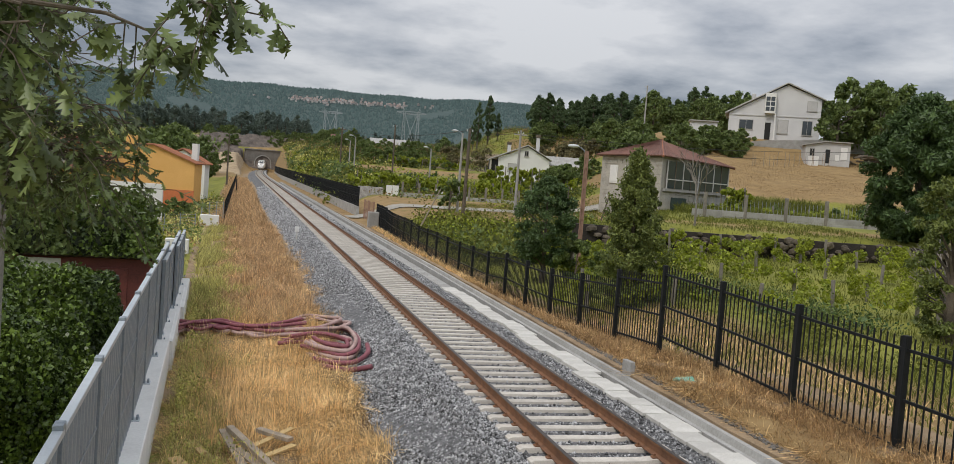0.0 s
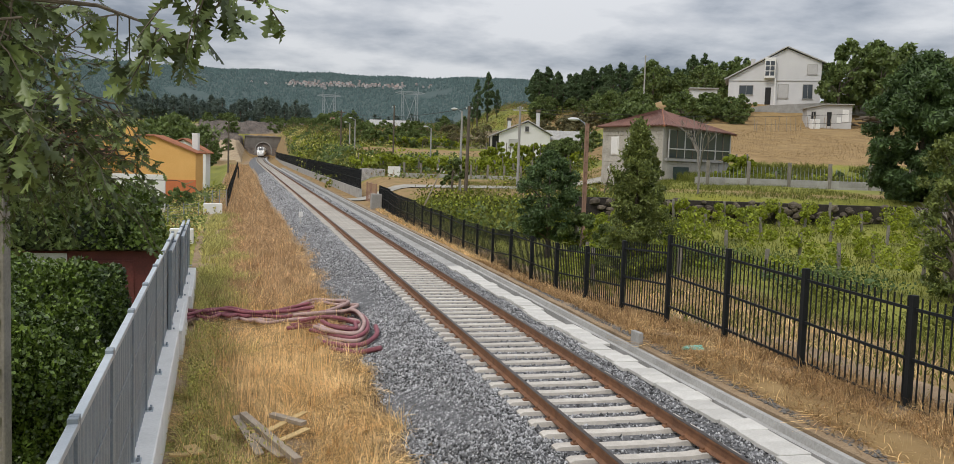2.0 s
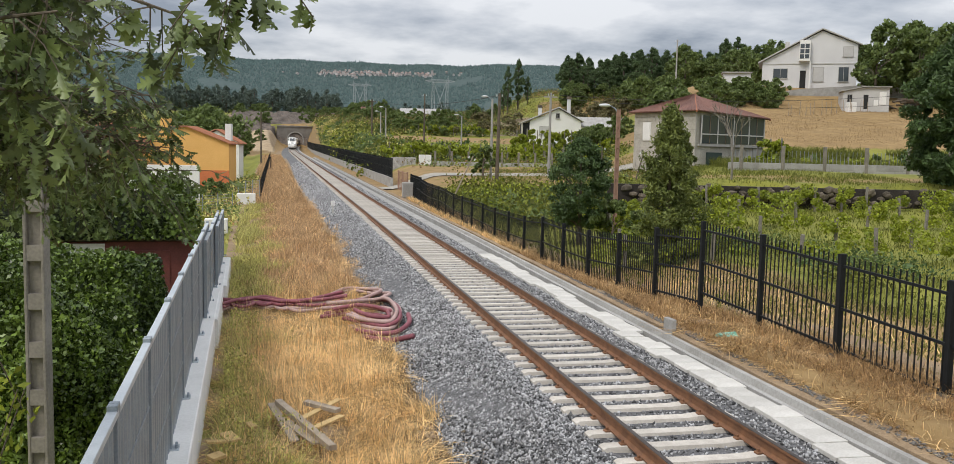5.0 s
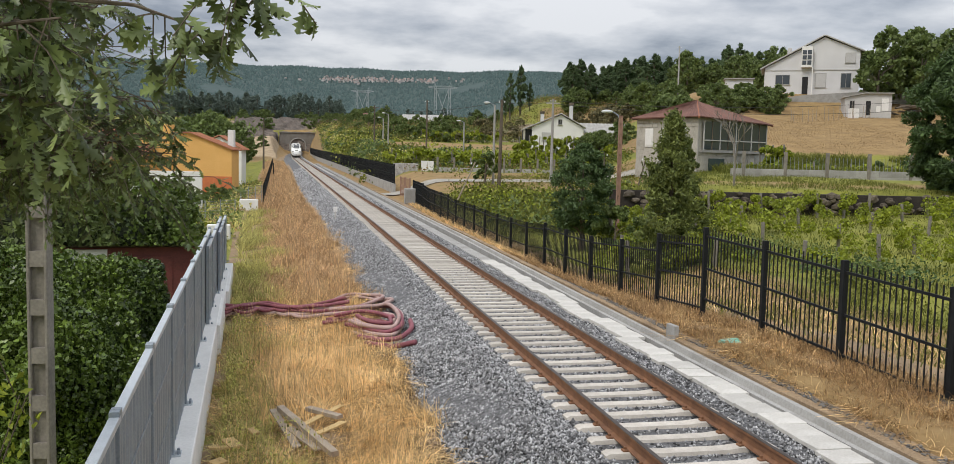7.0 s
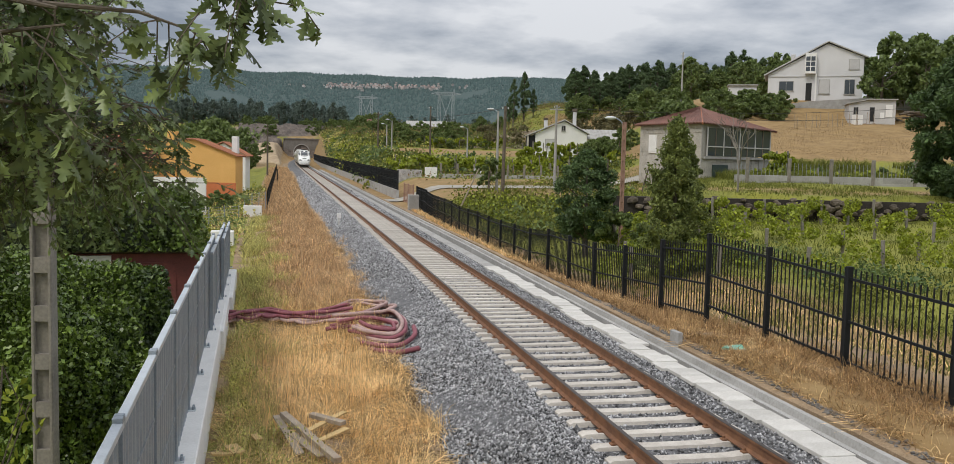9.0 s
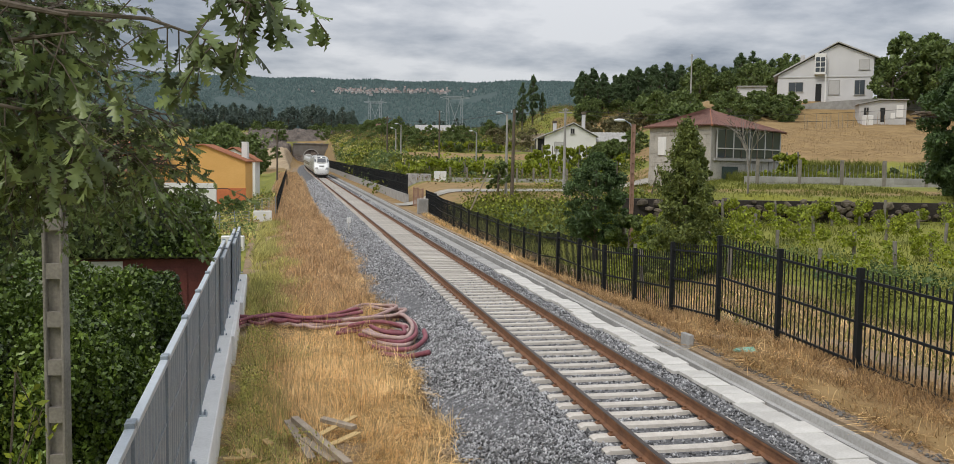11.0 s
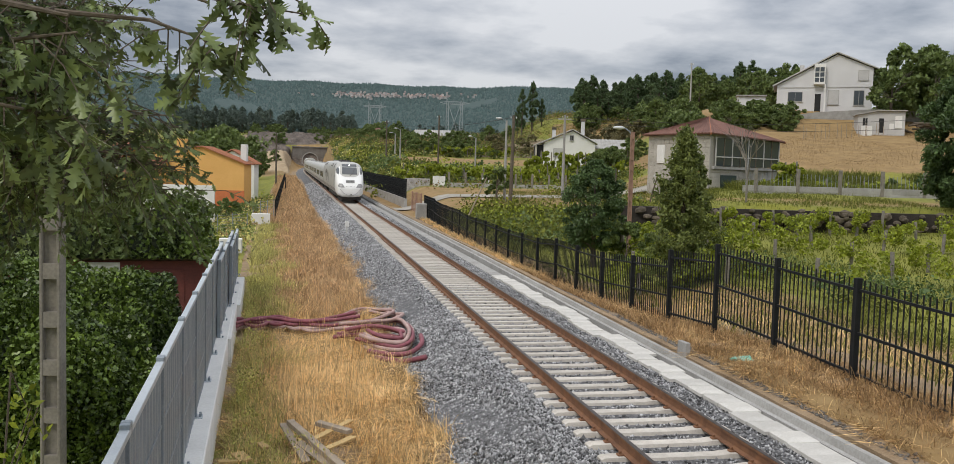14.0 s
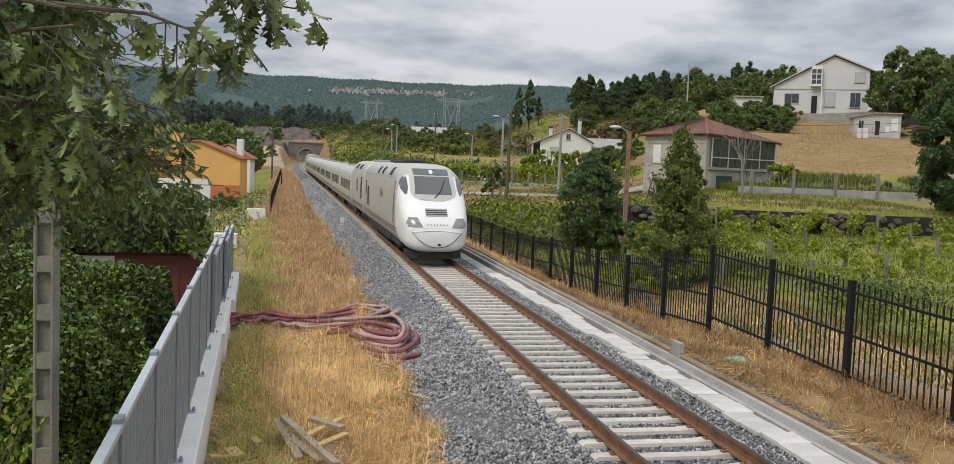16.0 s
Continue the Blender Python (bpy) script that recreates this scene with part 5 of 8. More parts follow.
def make_stone_house():
    # nearest corner at the origin; one face runs along +x, the other back along +y
    h = empty("stone_house", at_site(20.4, 83, 2.0, 33), "two-storey granite house with a hipped brown tile roof and glazed veranda", "house")
    L, D, E = 9.0, 9.3, 6.0
    h.scale = (0.89, 0.89, 1.0)
    part("wall", box(0, L, 0, D, -1.2, E, 0.02), M["stone_wall"], h)
    stone_courses(h, 0, D, -0.2, E - 0.1, 0, "y", ((1.6, 2.8, 3.3, 5.0), (4.2, 5.4, 3.3, 5.0), (6.6, 7.8, 3.3, 5.0), (2.4, 4.6, -0.3, 2.2)), 2)
    stone_courses(h, 0, L, -0.2, 2.7, 0, "x", ((1.6, 4.2, -0.3, 2.4),), 3)
    # roof: hipped, with a wide eave over the veranda
    e = 0.55
    rz = 7.8
    ra, rb = (L * 0.42, D * 0.42, rz), (L * 0.58, D * 0.58, rz)
    c = [(-e, -e, E), (L + 2.2, -e, E - 0.45), (L + 2.2, D + e, E - 0.45), (-e, D + e, E)]
    tile_roof("roof", (c[0], c[1], rb, ra), 6, 26, M["brown_tile"], h)
    tile_roof("roof", (c[1], c[2], rb, rb), 6, 22, M["brown_tile"], h)
    tile_roof("roof", (c[2], c[3], ra, rb), 6, 24, M["brown_tile"], h)
    tile_roof("roof", (c[3], c[0], ra, ra), 6, 22, M["brown_tile"], h)
    part("ridge", tube([c[0], ra, rb, c[1]], 0.12, 6), M["terracotta"], h)
    # windows of the end face
    for y in (1.7, 4.3, 6.7):
        w = part("window", box(-0.12, 0.02, y - 0.1, y + 1.1, 3.25, 5.05, 0.01), M["render_white"], h)
        part("shutter", box(-0.15, -0.11, y + 0.05, y + 0.95, 3.4, 4.9), M["render_white"], w, "closed white shutter")
    part("window", box(-0.1, 0.02, 2.5, 4.5, 0.3, 2.1, 0.01), M["dark_open"], h, "dark lower opening")
    # veranda on the long face
    vd = part("veranda", box(0.3, L + 1.6, -0.30, -0.02, 2.75, 3.0), M["grey_concrete"], h)
    part("glazing", box(0.6, L + 1.5, -0.26, -0.22, 3.05, E - 0.35), M["glass"], vd)
    for k in range(9):
        x = 0.6 + k * (L + 0.9) / 8
        part("mullion", box(x - 0.05, x + 0.05, -0.32, -0.2, 3.0, E - 0.3), M["dark_stone"] if k % 2 else M["render_grey"], vd)
    part("rail", box(0.5, L + 1.6, -0.34, -0.24, 3.85, 3.95), M["render_grey"], vd)
    part("side_wall", box(L, L + 1.6, -0.1, D * 0.7, -1.2, 2.75), M["grey_concrete"], h)
    part("post", box(L + 1.35, L + 1.55, -0.2, 0, 2.75, E - 0.4), M["dark_open"], h)
    part("garage_door", box(1.7, 4.1, -0.09, 0, -0.4, 2.2, 0.01), mat("dark_green_door", (0.05, 0.075, 0.065), (0.03, 0.05, 0.045), 0.6, 2, 20, 0.1), h)
    part("downpipe", tube([(-0.08, -0.08, E), (-0.08, -0.08, 0)], 0.05, 6), M["grey_concrete"], h)


def make_cottage():
    h = empty("white_cottage", at_site(12.8, 145, 6.4), "white gabled cottage with grey roof and two chimneys", "house")
    part("wall", prism([(-4.3, -2.5), (-4.3, 2.5), (0.4, 4.6), (4.1, 2.6), (4.1, -2.5)], "y", 0, 9), M["render_white"], h)
    for a in ((-5.8, 2.05), (4.5, 2.5)):
        tile_roof("roof", ((a[0], -0.4, a[1]), (a[0], 9.3, a[1]), (0.4, 9.3, 4.75), (0.4, -0.4, 4.75)), 4, 16, M["grey_concrete"], h)
    window(h, -2.6, -1.1, 0.4, 1.6, 0, M["grey_concrete"], M["render_grey"], shutter=True)
    window(h, 0.0, 0.5, 3.1, 3.8, 0, M["grey_concrete"], M["dark_open"])
    part("porch", box(-5.6, -4.3, 0.2, 6, -1.5, 2.2), M["dark_open"], h)
    part("porch_post", box(-5.7, -5.4, -0.2, 0.1, -1.5, 2.2), M["stone_wall"], h)
    for x, y, t in ((-2.4, 4, 5.2), (2.2, 2, 6.6)):
        ch = part("chimney", box(x - 0.28, x + 0.28, y - 0.28, y + 0.28, 2.5, t - 0.3, 0.02), M["render_pale"], h)
        part("cap", box(x - 0.38, x + 0.38, y - 0.38, y + 0.38, t - 0.3, t + 0.1, 0.02), M["dark_stone"], ch)
    part("wing", box(4.1, 12, 3, 10, -2.5, 1.9), M["render_white"], h)
    tile_roof("roof", ((4.0, 2.4, 1.8), (12.4, 2.4, 1.8), (12.4, 6.5, 3.5), (4.0, 6.5, 3.5)), 4, 14, M["grey_concrete"], h)


def make_orange_house():
    h = empty("orange_house", at_site(-30.6, 100, -1.3), "orange rendered house with terracotta eaves and tall chimneys", "house")
    part("wall", prism([(-11, 0), (-11, 6.7), (-2.0, 7.1), (2.6, 5.4), (2.6, 0)], "y", 0, 3), M["orange"], h)
    part("plinth", box(-11.05, 2.65, -0.06, 0, 0, 2.3), mat("red_plinth", (0.62, 0.20, 0.08), (0.5, 0.15, 0.06), 0.85, 1, 9, 0.1), h)
    tile_roof("roof", ((2.9, -0.3, 5.25), (2.9, 3.3, 5.25), (-2.0, 3.3, 7.1), (-2.0, -0.3, 7.1)), 4, 22, M["terracotta"], h)
    tile_roof("roof", ((-11.4, -0.3, 6.65), (-11.4, 3.3, 6.65), (-2.0, 3.3, 7.1), (-2.0, -0.3, 7.1)), 4, 22, M["terracotta"], h)
    part("chimney", box(-5.0, -4.0, -0.35, 0.6, 0, 8.0, 0.03), M["orange"], h)
    c = part("chimney", box(1.6, 2.3, 2.0, 2.7, 4.8, 7.6, 0.03), M["render_white"], h, "white chimney")
    # lower wings in front with tile lean-tos
    part("wing", box(-12.5, -6.2, -5, 0, 0, 4.0), M["orange"], h)
    tile_roof("roof", ((-12.9, -5.4, 3.9), (-5.9, -5.4, 3.9), (-5.9, 0.1, 5.6), (-12.9, 0.1, 5.6)), 4, 16, M["terracotta"], h)
    part("archway", box(-8.2, -6.9, -5.06, -5.0, 1.9, 3.6), M["dark_open"], h)
    b = empty("white_villa", at_site(-37.6, 128, -2.9), "white house with brown tile roof behind the orange house", "house")
    part("wall", prism([(-4, 0), (-4, 7.2), (0, 8.8), (3.2, 7.1), (3.2, 0)], "y", 0, 2.5), M["render_white"], b)
    for a in ((-4.5, 7.0), (3.6, 6.95)):
        tile_roof("roof", ((a[0], -0.3, a[1]), (a[0], 2.8, a[1]), (0, 2.8, 8.95), (0, -0.3, 8.95)), 4, 16, M["terracotta"], b)
    window(b, 0.8, 1.7, 6.0, 7.0, 0, M["render_grey"], M["dark_open"])
    for k, (u, v, w, hgt, m) in enumerate(((-45, 95, 9, 5.6, "render_white"), (-58, 110, 10, 6.2, "render_white"), (-49, 75, 8, 4.5, "render_white"), (-70, 98, 10, 5.8, "orange"))):
        g = empty("village_house", at_site(u, v, -1.3, 10 * (-1) ** k), "white village house with terracotta roof", "house", "village houses")
        part("wall", box(-w / 2, w / 2, 0, 7, 0, hgt), M[m], g)
        tile_roof("roof", ((-w / 2 - 0.4, -0.4, hgt), (w / 2 + 0.4, -0.4, hgt), (w / 2 + 0.4, 3.5, hgt + 1.8), (-w / 2 - 0.4, 3.5, hgt + 1.8)), 4, 16, M["terracotta"], g)
        tile_roof("roof", ((w / 2 + 0.4, 7.4, hgt), (-w / 2 - 0.4, 7.4, hgt), (-w / 2 - 0.4, 3.5, hgt + 1.8), (w / 2 + 0.4, 3.5, hgt + 1.8)), 4, 16, M["terracotta"], g)
        window(g, -2.5, -1.3, hgt - 2.2, hgt - 0.9, 0, M["render_grey"], M["dark_open"])
        window(g, 1.0, 2.2, hgt - 2.2, hgt - 0.9, 0, M["render_grey"], M["dark_open"])
    w = part("white_garden_wall", box(-26, 1.5, 0, 0.25, -0.3, 3.3, 0.02), M["render_white"], None, at=at_site(-26.0, 78, -1.3, 4))
    tagged(w, "long white garden wall before the orange house", "wall", kind="structure")


def make_farm_ruins():
    h = empty("old_factory", at_site(-17, 262, 11.8), "low white farm building with a broken pale roof", "building")
    part("wall", box(-6, 5.5, 0, 8, -3, 2.6), M["render_white"], h)
    tile_roof("roof", ((-6.6, -0.6, 2.4), (6, -0.6, 2.4), (6, 8.4, 4.4), (-6.6, 8.4, 4.4)), 3, 20, M["grey_concrete"], h)
    for x in (-4.5, -1, 2.5):
        part("opening", box(x, x + 1.4, -0.05, 0, 0.2, 1.8), M["dark_open"], h)
    g = empty("stone_cottage", at_site(-43, 330, 13.5), "beige stone cottage among trees", "house")
    part("wall", box(-3, 3, 0, 6, -4, 4.4), M["stone_wall"], g)
    tile_roof("roof", ((-3.3, -0.3, 4.3), (3.3, -0.3, 4.3), (3.3, 3, 5.8), (-3.3, 3, 5.8)), 3, 12, M["brown_tile"], g)
    window(g, -1.4, -0.6, 1.5, 2.8, 0, M["stone_wall"], M["dark_open"])
    window(g, 0.8, 1.6, 1.5, 2.8, 0, M["stone_wall"], M["dark_open"])


make_white_house(); make_shed(); make_stone_house(); make_cottage(); make_orange_house(); make_farm_ruins()


# ---- garden and field walls, road ----
def make_walls():
    rng = random.Random(9)
    # concrete wall with posts beyond the vineyard
    w = empty("post_wall", at_site(0, 72, 2.45), "low concrete block wall with granite posts and wire above the road", "wall", kind="structure")
    x = 20.5
    part("wall_base", box(20.5, 44, 0, 0.2, -0.5, 0.95, 0.01), M["grey_concrete"], w)
    while x < 44:
        part("wall_block", box(x + 0.01, x + 1.9, -0.03, 0, 0.0, 0.45, 0.008), M["grey_concrete"], w)
        part("wall_block", box(x + 0.5, x + 2.35, -0.03, 0, 0.47, 0.93, 0.008), M["grey_concrete"], w)
        x += 1.93
    x = 21.5
    while x < 44:
        part("post", box(x - 0.13, x + 0.13, -0.1, 0.12, -0.3, 2.35, 0.02), M["vine_post"], w)
        x += 3.4
    for k in range(70):
        xx = 20.7 + k * 0.33
        part("fence_wire", box(xx - 0.012, xx + 0.012, 0.05, 0.07, 0.9, 1.95), M["galv"], w)
    m = empty("roadside_wall", at_site(0, 106, 1.55), "low grey wall with concrete posts along the farm track", "wall", kind="structure")
    part("wall_base", box(-5.2, 9, 0, 0.2, -0.5, 0.95, 0.01), M["grey_concrete"], m)
    for k in range(8):
        part("post", box(-5 + 2.0 * k - 0.12, -5 + 2.0 * k + 0.12, -0.05, 0.2, -0.2, 2.2, 0.02), M["vine_post"], m)
    g = part("mural_wall", box(-10.3, -7.3, 0, 0.25, -0.5, 1.5, 0.02), mat("mural", (0.55, 0.53, 0.50), (0.22, 0.20, 0.20), 0.9, 2.2, 9, 0.2), None, at=at_site(0, 106, 1.4))
    tagged(g, "grey wall with worn painted scribbles", "wall", kind="structure")
    d = empty("white_gate", at_site(-6.2, 106, 1.35), "pair of white sheet metal gate doors", "gate")
    for s in (-1, 1):
        part("gate_door", box(-0.75 + 0.77 * (s > 0), 0.0 + 0.75 * (s > 0), 0, 0.06, 0, 1.9, 0.01), M["render_white"], d)
    # terrace wall of dark field stones
    t = empty("terrace_wall", at_site(0, 53.3, 0.55), "dark dry-stone terrace wall above the vineyard", "wall", kind="structure")
    part("wall_core", box(8, 46, 0.1, 0.7, -0.3, 1.5), mat("dark_joint", (0.05, 0.042, 0.034), (0.025, 0.02, 0.017), 0.95, 2, 12, 0.6, 0.03), t)
    for k in range(300):
        s = rng.uniform(0.16, 0.30)
        bm = bmesh.new()
        bmesh.ops.create_icosphere(bm, subdivisions=1, radius=s)
        for q in bm.verts:
            q.co = Vector((q.co.x * 1.3, q.co.y * 0.6, q.co.z * 0.8)) * rng.uniform(0.8, 1.15)
        part("stone", bm, M["dark_stone"], t, at=pose(rng.uniform(9, 42), rng.uniform(-0.08, 0.06), rng.uniform(-0.1, 1.5), 0, rng.uniform(-20, 20), 0))
    # the farm track
    uu = np.linspace(-16, 22, 40)
    bm = bmesh.new()
    prev = None
    for u in uu:
        vc = 90 + 2.2 * math.sin(u * 0.12)
        ring = []
        for dv in (-2.0, 0, 2.0):
            x, y = from_site(u, vc + dv)
            ring.append(bm.verts.new((x, y, gz(x, y) + 0.09)))
        if prev:
            for k in range(2):
                bm.faces.new((prev[k], ring[k], ring[k + 1], prev[k + 1]))
        prev = ring
    bmesh.ops.recalc_face_normals(bm, faces=bm.faces)
    tagged(part("farm_road", bm, M["asphalt"]), "pale gravel farm road crossing the meadow", "road", kind="structure")


make_walls()


# ---- poles, lamps, pylons, wires ----
def lamp_post(u, v, z, h, material, arm=0.95, turn=180, kind="street_lamp", label="tall street lamp with a curved arm on a rough pole"):
    p = empty(kind, at_site(u, v, z, turn), label, "street lamp", "street lamps")
    part("pole", tube([(0, 0, -0.6), (0, 0, h * 0.5), (0, 0, h)], [0.14, 0.115, 0.09], 10), material, p)
    part("arm", tube([(0, 0, h - 0.3), (arm * 0.3, 0, h + 0.02), (arm * 0.7, 0, h + 0.16), (arm, 0, h + 0.2)], 0.035, 6), M["galv"], p)
    bm = bmesh.new()
    bmesh.ops.create_uvsphere(bm, u_segments=12, v_segments=8, radius=1, matrix=Matrix.Translation((arm + 0.2, 0, h + 0.2)) @ Matrix.Diagonal((0.32, 0.14, 0.10, 1)))
    part("lamp_head", bm, M["lamp_grey"], p, smooth=True)
    return p


def plain_pole(u, v, z, h, material, r=0.12, lean=0, cross=False):
    p = empty("utility_pole", at_site(u, v, z) @ pose(0, 0, 0, 0, lean, 0), "weathered wooden utility pole", "utility pole", "utility poles")
    part("pole", tube([(0, 0, -0.6), (0, 0, h)], [r * 1.15, r * 0.8], 8), material, p)
    if cross:
        part("crossarm", box(-0.7, 0.7, -0.05, 0.05, h - 0.5, h - 0.38), material, p)
    for s in (-0.25, 0.25):
        part("insulator", tube([(s, 0, h - 0.3), (s, 0, h - 0.12)], 0.05, 6), M["lamp_grey"], p)
    return p


near_lamp = lamp_post(7.5, 47.4, -0.9, 7.1, M["grey_concrete"], 0.55, label="tall street lamp on a reddish concrete pole with recesses")
for o in [c for c in near_lamp.children if c.name.startswith("pole")]:
    shaft = bmesh.new()
    for sx in (-1, 1):
        add_box(shaft, sx * 0.085 - 0.025, sx * 0.085 + 0.025, -0.08, 0.08, -0.6, 7.1, 0.01)
    for k in range(13):
        add_box(shaft, -0.062, 0.062, -0.07, 0.07, 0.1 + 0.55 * k, 0.32 + 0.55 * k)
    add_box(shaft, -0.062, 0.062, -0.025, 0.025, -0.6, 7.1)
    o.data = mesh_of(shaft, "pole", M["pole_wood"])
lamp_post(1.36, 84.3, 1.2, 7.6, M["grey_concrete"], 0.55)
lamp_post(-2.3, 128, 3.2, 5.6, M["grey_concrete"], 0.6)
lamp_post(-15.5, 150, 4.2, 6.5, M["grey_concrete"], 0.6)
lamp_post(-18.0, 165, 4.6, 6.0, M["grey_concrete"], 0.6)
lamp_post(26.5, 120, 8.5, 5.5, M["grey_concrete"], 0.6)
plain_pole(1.9, 82.5, 0.9, 8.3, M["bark"], 0.16, 0.6)
plain_pole(7.5, 92.0, 2.0, 8.0, M["grey_concrete"], 0.14, 0, True)
plain_pole(-8.4, 140, 4.6, 8.0, M["bark"], 0.13)
plain_pole(-18.8, 158, 4.0, 8.6, M["bark"], 0.14, 0, True)
plain_pole(-39.0, 160, 0.0, 10.0, M["bark"], 0.16)
plain_pole(12.8, 72, 1.0, 3.2, M["bark"], 0.07, 14)
plain_pole(9.6, 78, 1.3, 3.0, M["bark"], 0.07, 12)
plain_pole(11.0, 78, 1.3, 3.2, M["bark"], 0.08, 0)
plain_pole(-1.6, 70, 0.5, 3.2, M["old_wood"], 0.06, 24)
plain_pole(30.5, 138, 13.6, 8.0, M["grey_concrete"], 0.12)


def make_concrete_pole():
    """Concrete power pole with rectangular recesses, close behind the screen."""
    p = empty("concrete_pole", pose(-8.66, 0.8, -1.5, 0, 0, -8), "slender concrete power pole with recessed panels beside the hedge", "utility pole")
    h = 8.0
    bm = bmesh.new()
    add_box(bm, -0.13, -0.085, -0.1, 0.1, 0, h, 0.012)
    add_box(bm, 0.085, 0.13, -0.1, 0.1, 0, h, 0.012)
    for k in range(14):
        z = 0.1 + k * 0.62
        add_box(bm, -0.086, 0.086, -0.09, 0.09, z, z + 0.2)
    add_box(bm, -0.086, 0.086, -0.02, 0.02, 0, h)
    part("shaft", bm, M["vine_post"], p)


make_concrete_pole()


def make_pylon(u, v, z, h, r=0.2):
    """Portal pylon: two lattice legs tied by a great X, a long crossarm and two horns."""
    p = empty("pylon", at_site(u, v, z, 8), "pale grey lattice electricity pylon with a wide crossarm", "pylon", "pylons")
    w = h * 0.20
    top = h * 0.86
    for s in (-1, 1):
        bm = bmesh.new()
        leg = lambda f, t: (s * w * (0.78 + 0.06 * f) + t * w * (0.20 - 0.10 * f), 0, top * f)
        for t in (-1, 1):
            add_tube(bm, [leg(0, t), leg(1, t)], r, 4)
        for k in range(9):
            add_tube(bm, [leg(k / 9, -1 if k % 2 else 1), leg((k + 1) / 9, 1 if k % 2 else -1)], r * 0.6, 4)
        part("leg", bm, M["pylon_steel"], p)
        part("brace", tube([(s * w * 0.62, 0.3, h * 0.04), (-s * w * 0.66, 0.3, top * 0.92)], r * 0.9, 4), M["pylon_steel"], p)
        part("horn", tube([(s * w * 0.70, 0, top), (s * w * 1.02, 0, h), (s * w * 0.98, 0, top)], r * 0.8, 4), M["pylon_steel"], p)
    arm = bmesh.new()
    for z_ in (top - h * 0.03, top + h * 0.03):
        add_tube(arm, [(-w * 1.75, 0, top), (-w * 0.85, 0, z_), (w * 0.85, 0, z_), (w * 1.75, 0, top)], r, 4)
    for k in range(10):
        x = -w * 1.2 + 2.4 * w * k / 10
        add_tube(arm, [(x, 0, top - h * 0.02), (x + 0.12 * w, 0, top + h * 0.02), (x + 0.24 * w, 0, top - h * 0.02)], r * 0.6, 4)
    part("crossarm", arm, M["pylon_steel"], p)


make_pylon(-25.8, 600, 25.5, 28.6, 0.24)
make_pylon(-143.5, 1080, 46.0, 40, 0.42)


def wire(a, b, sag, r=0.012):
    pts = [Vector(a).lerp(Vector(b), k / 16) - Vector((0, 0, sag * (1 - (k / 8 - 1) ** 2))) for k in range(17)]
    tagged(part("power_cable", tube(pts, r, 4), M["wire"]), "thin dark overhead cable between poles", "cable", "overhead cables")


def site_point(u, v, z):
    x, y = from_site(u, v)
    return (x, y, z)


wire(site_point(1.9, 82.5, 9.0), site_point(7.5, 92, 9.8), 0.3, 0.02)
wire(site_point(7.5, 92, 9.8), site_point(60, 78, 12.4), 1.6, 0.022)
wire(site_point(7.5, 92, 9.5), site_point(60, 79, 11.4), 1.7, 0.022)
wire(site_point(1.9, 82.5, 9.0), site_point(-18.8, 158, 12.4), 0.9, 0.03)


# ---- trees ----
def clump_points(rng, n, centres, radii, shell=0.15):
    k = rng.integers(0, len(centres), n)
    d = rng.normal(size=(n, 3)); d /= np.linalg.norm(d, axis=1)[:, None]
    r = radii[k][:, None] * (shell + (1 - shell) * rng.uniform(0, 1, (n, 1)) ** 0.5)
    return centres[k] + d * r * np.array([1, 1, 0.8])


def crown_centres(rng, n, h, r, low, shape):
    """Clump places that fill a crown: round, cone or pine."""
    out, rad = [], []
    while len(out) < n:
        f = rng.uniform(0, 1)
        a = rng.uniform(0, 2 * math.pi)
        if shape == "cone":
            w = r * (1 - f) ** 0.75 * (0.5 + 0.6 * abs(math.sin(a * 1.5 + f * 6)))
        elif shape == "pine":
            w = r * min(1, 1.6 * (1 - f) ** 0.7) * (0.35 + 0.65 * min(1, f * 3.0))
        else:
            w = r * math.sqrt(max(0.02, 1 - (2 * f - 0.9) ** 2))
        q = rng.uniform(0.15, 1) ** 0.6
        out.append((w * q * math.cos(a), w * q * math.sin(a), low + (h - low) * f))
        rad.append(r * rng.uniform(0.11, 0.25) * (1 if shape != "cone" else 0.8))
    return np.array(out), np.array(rad)


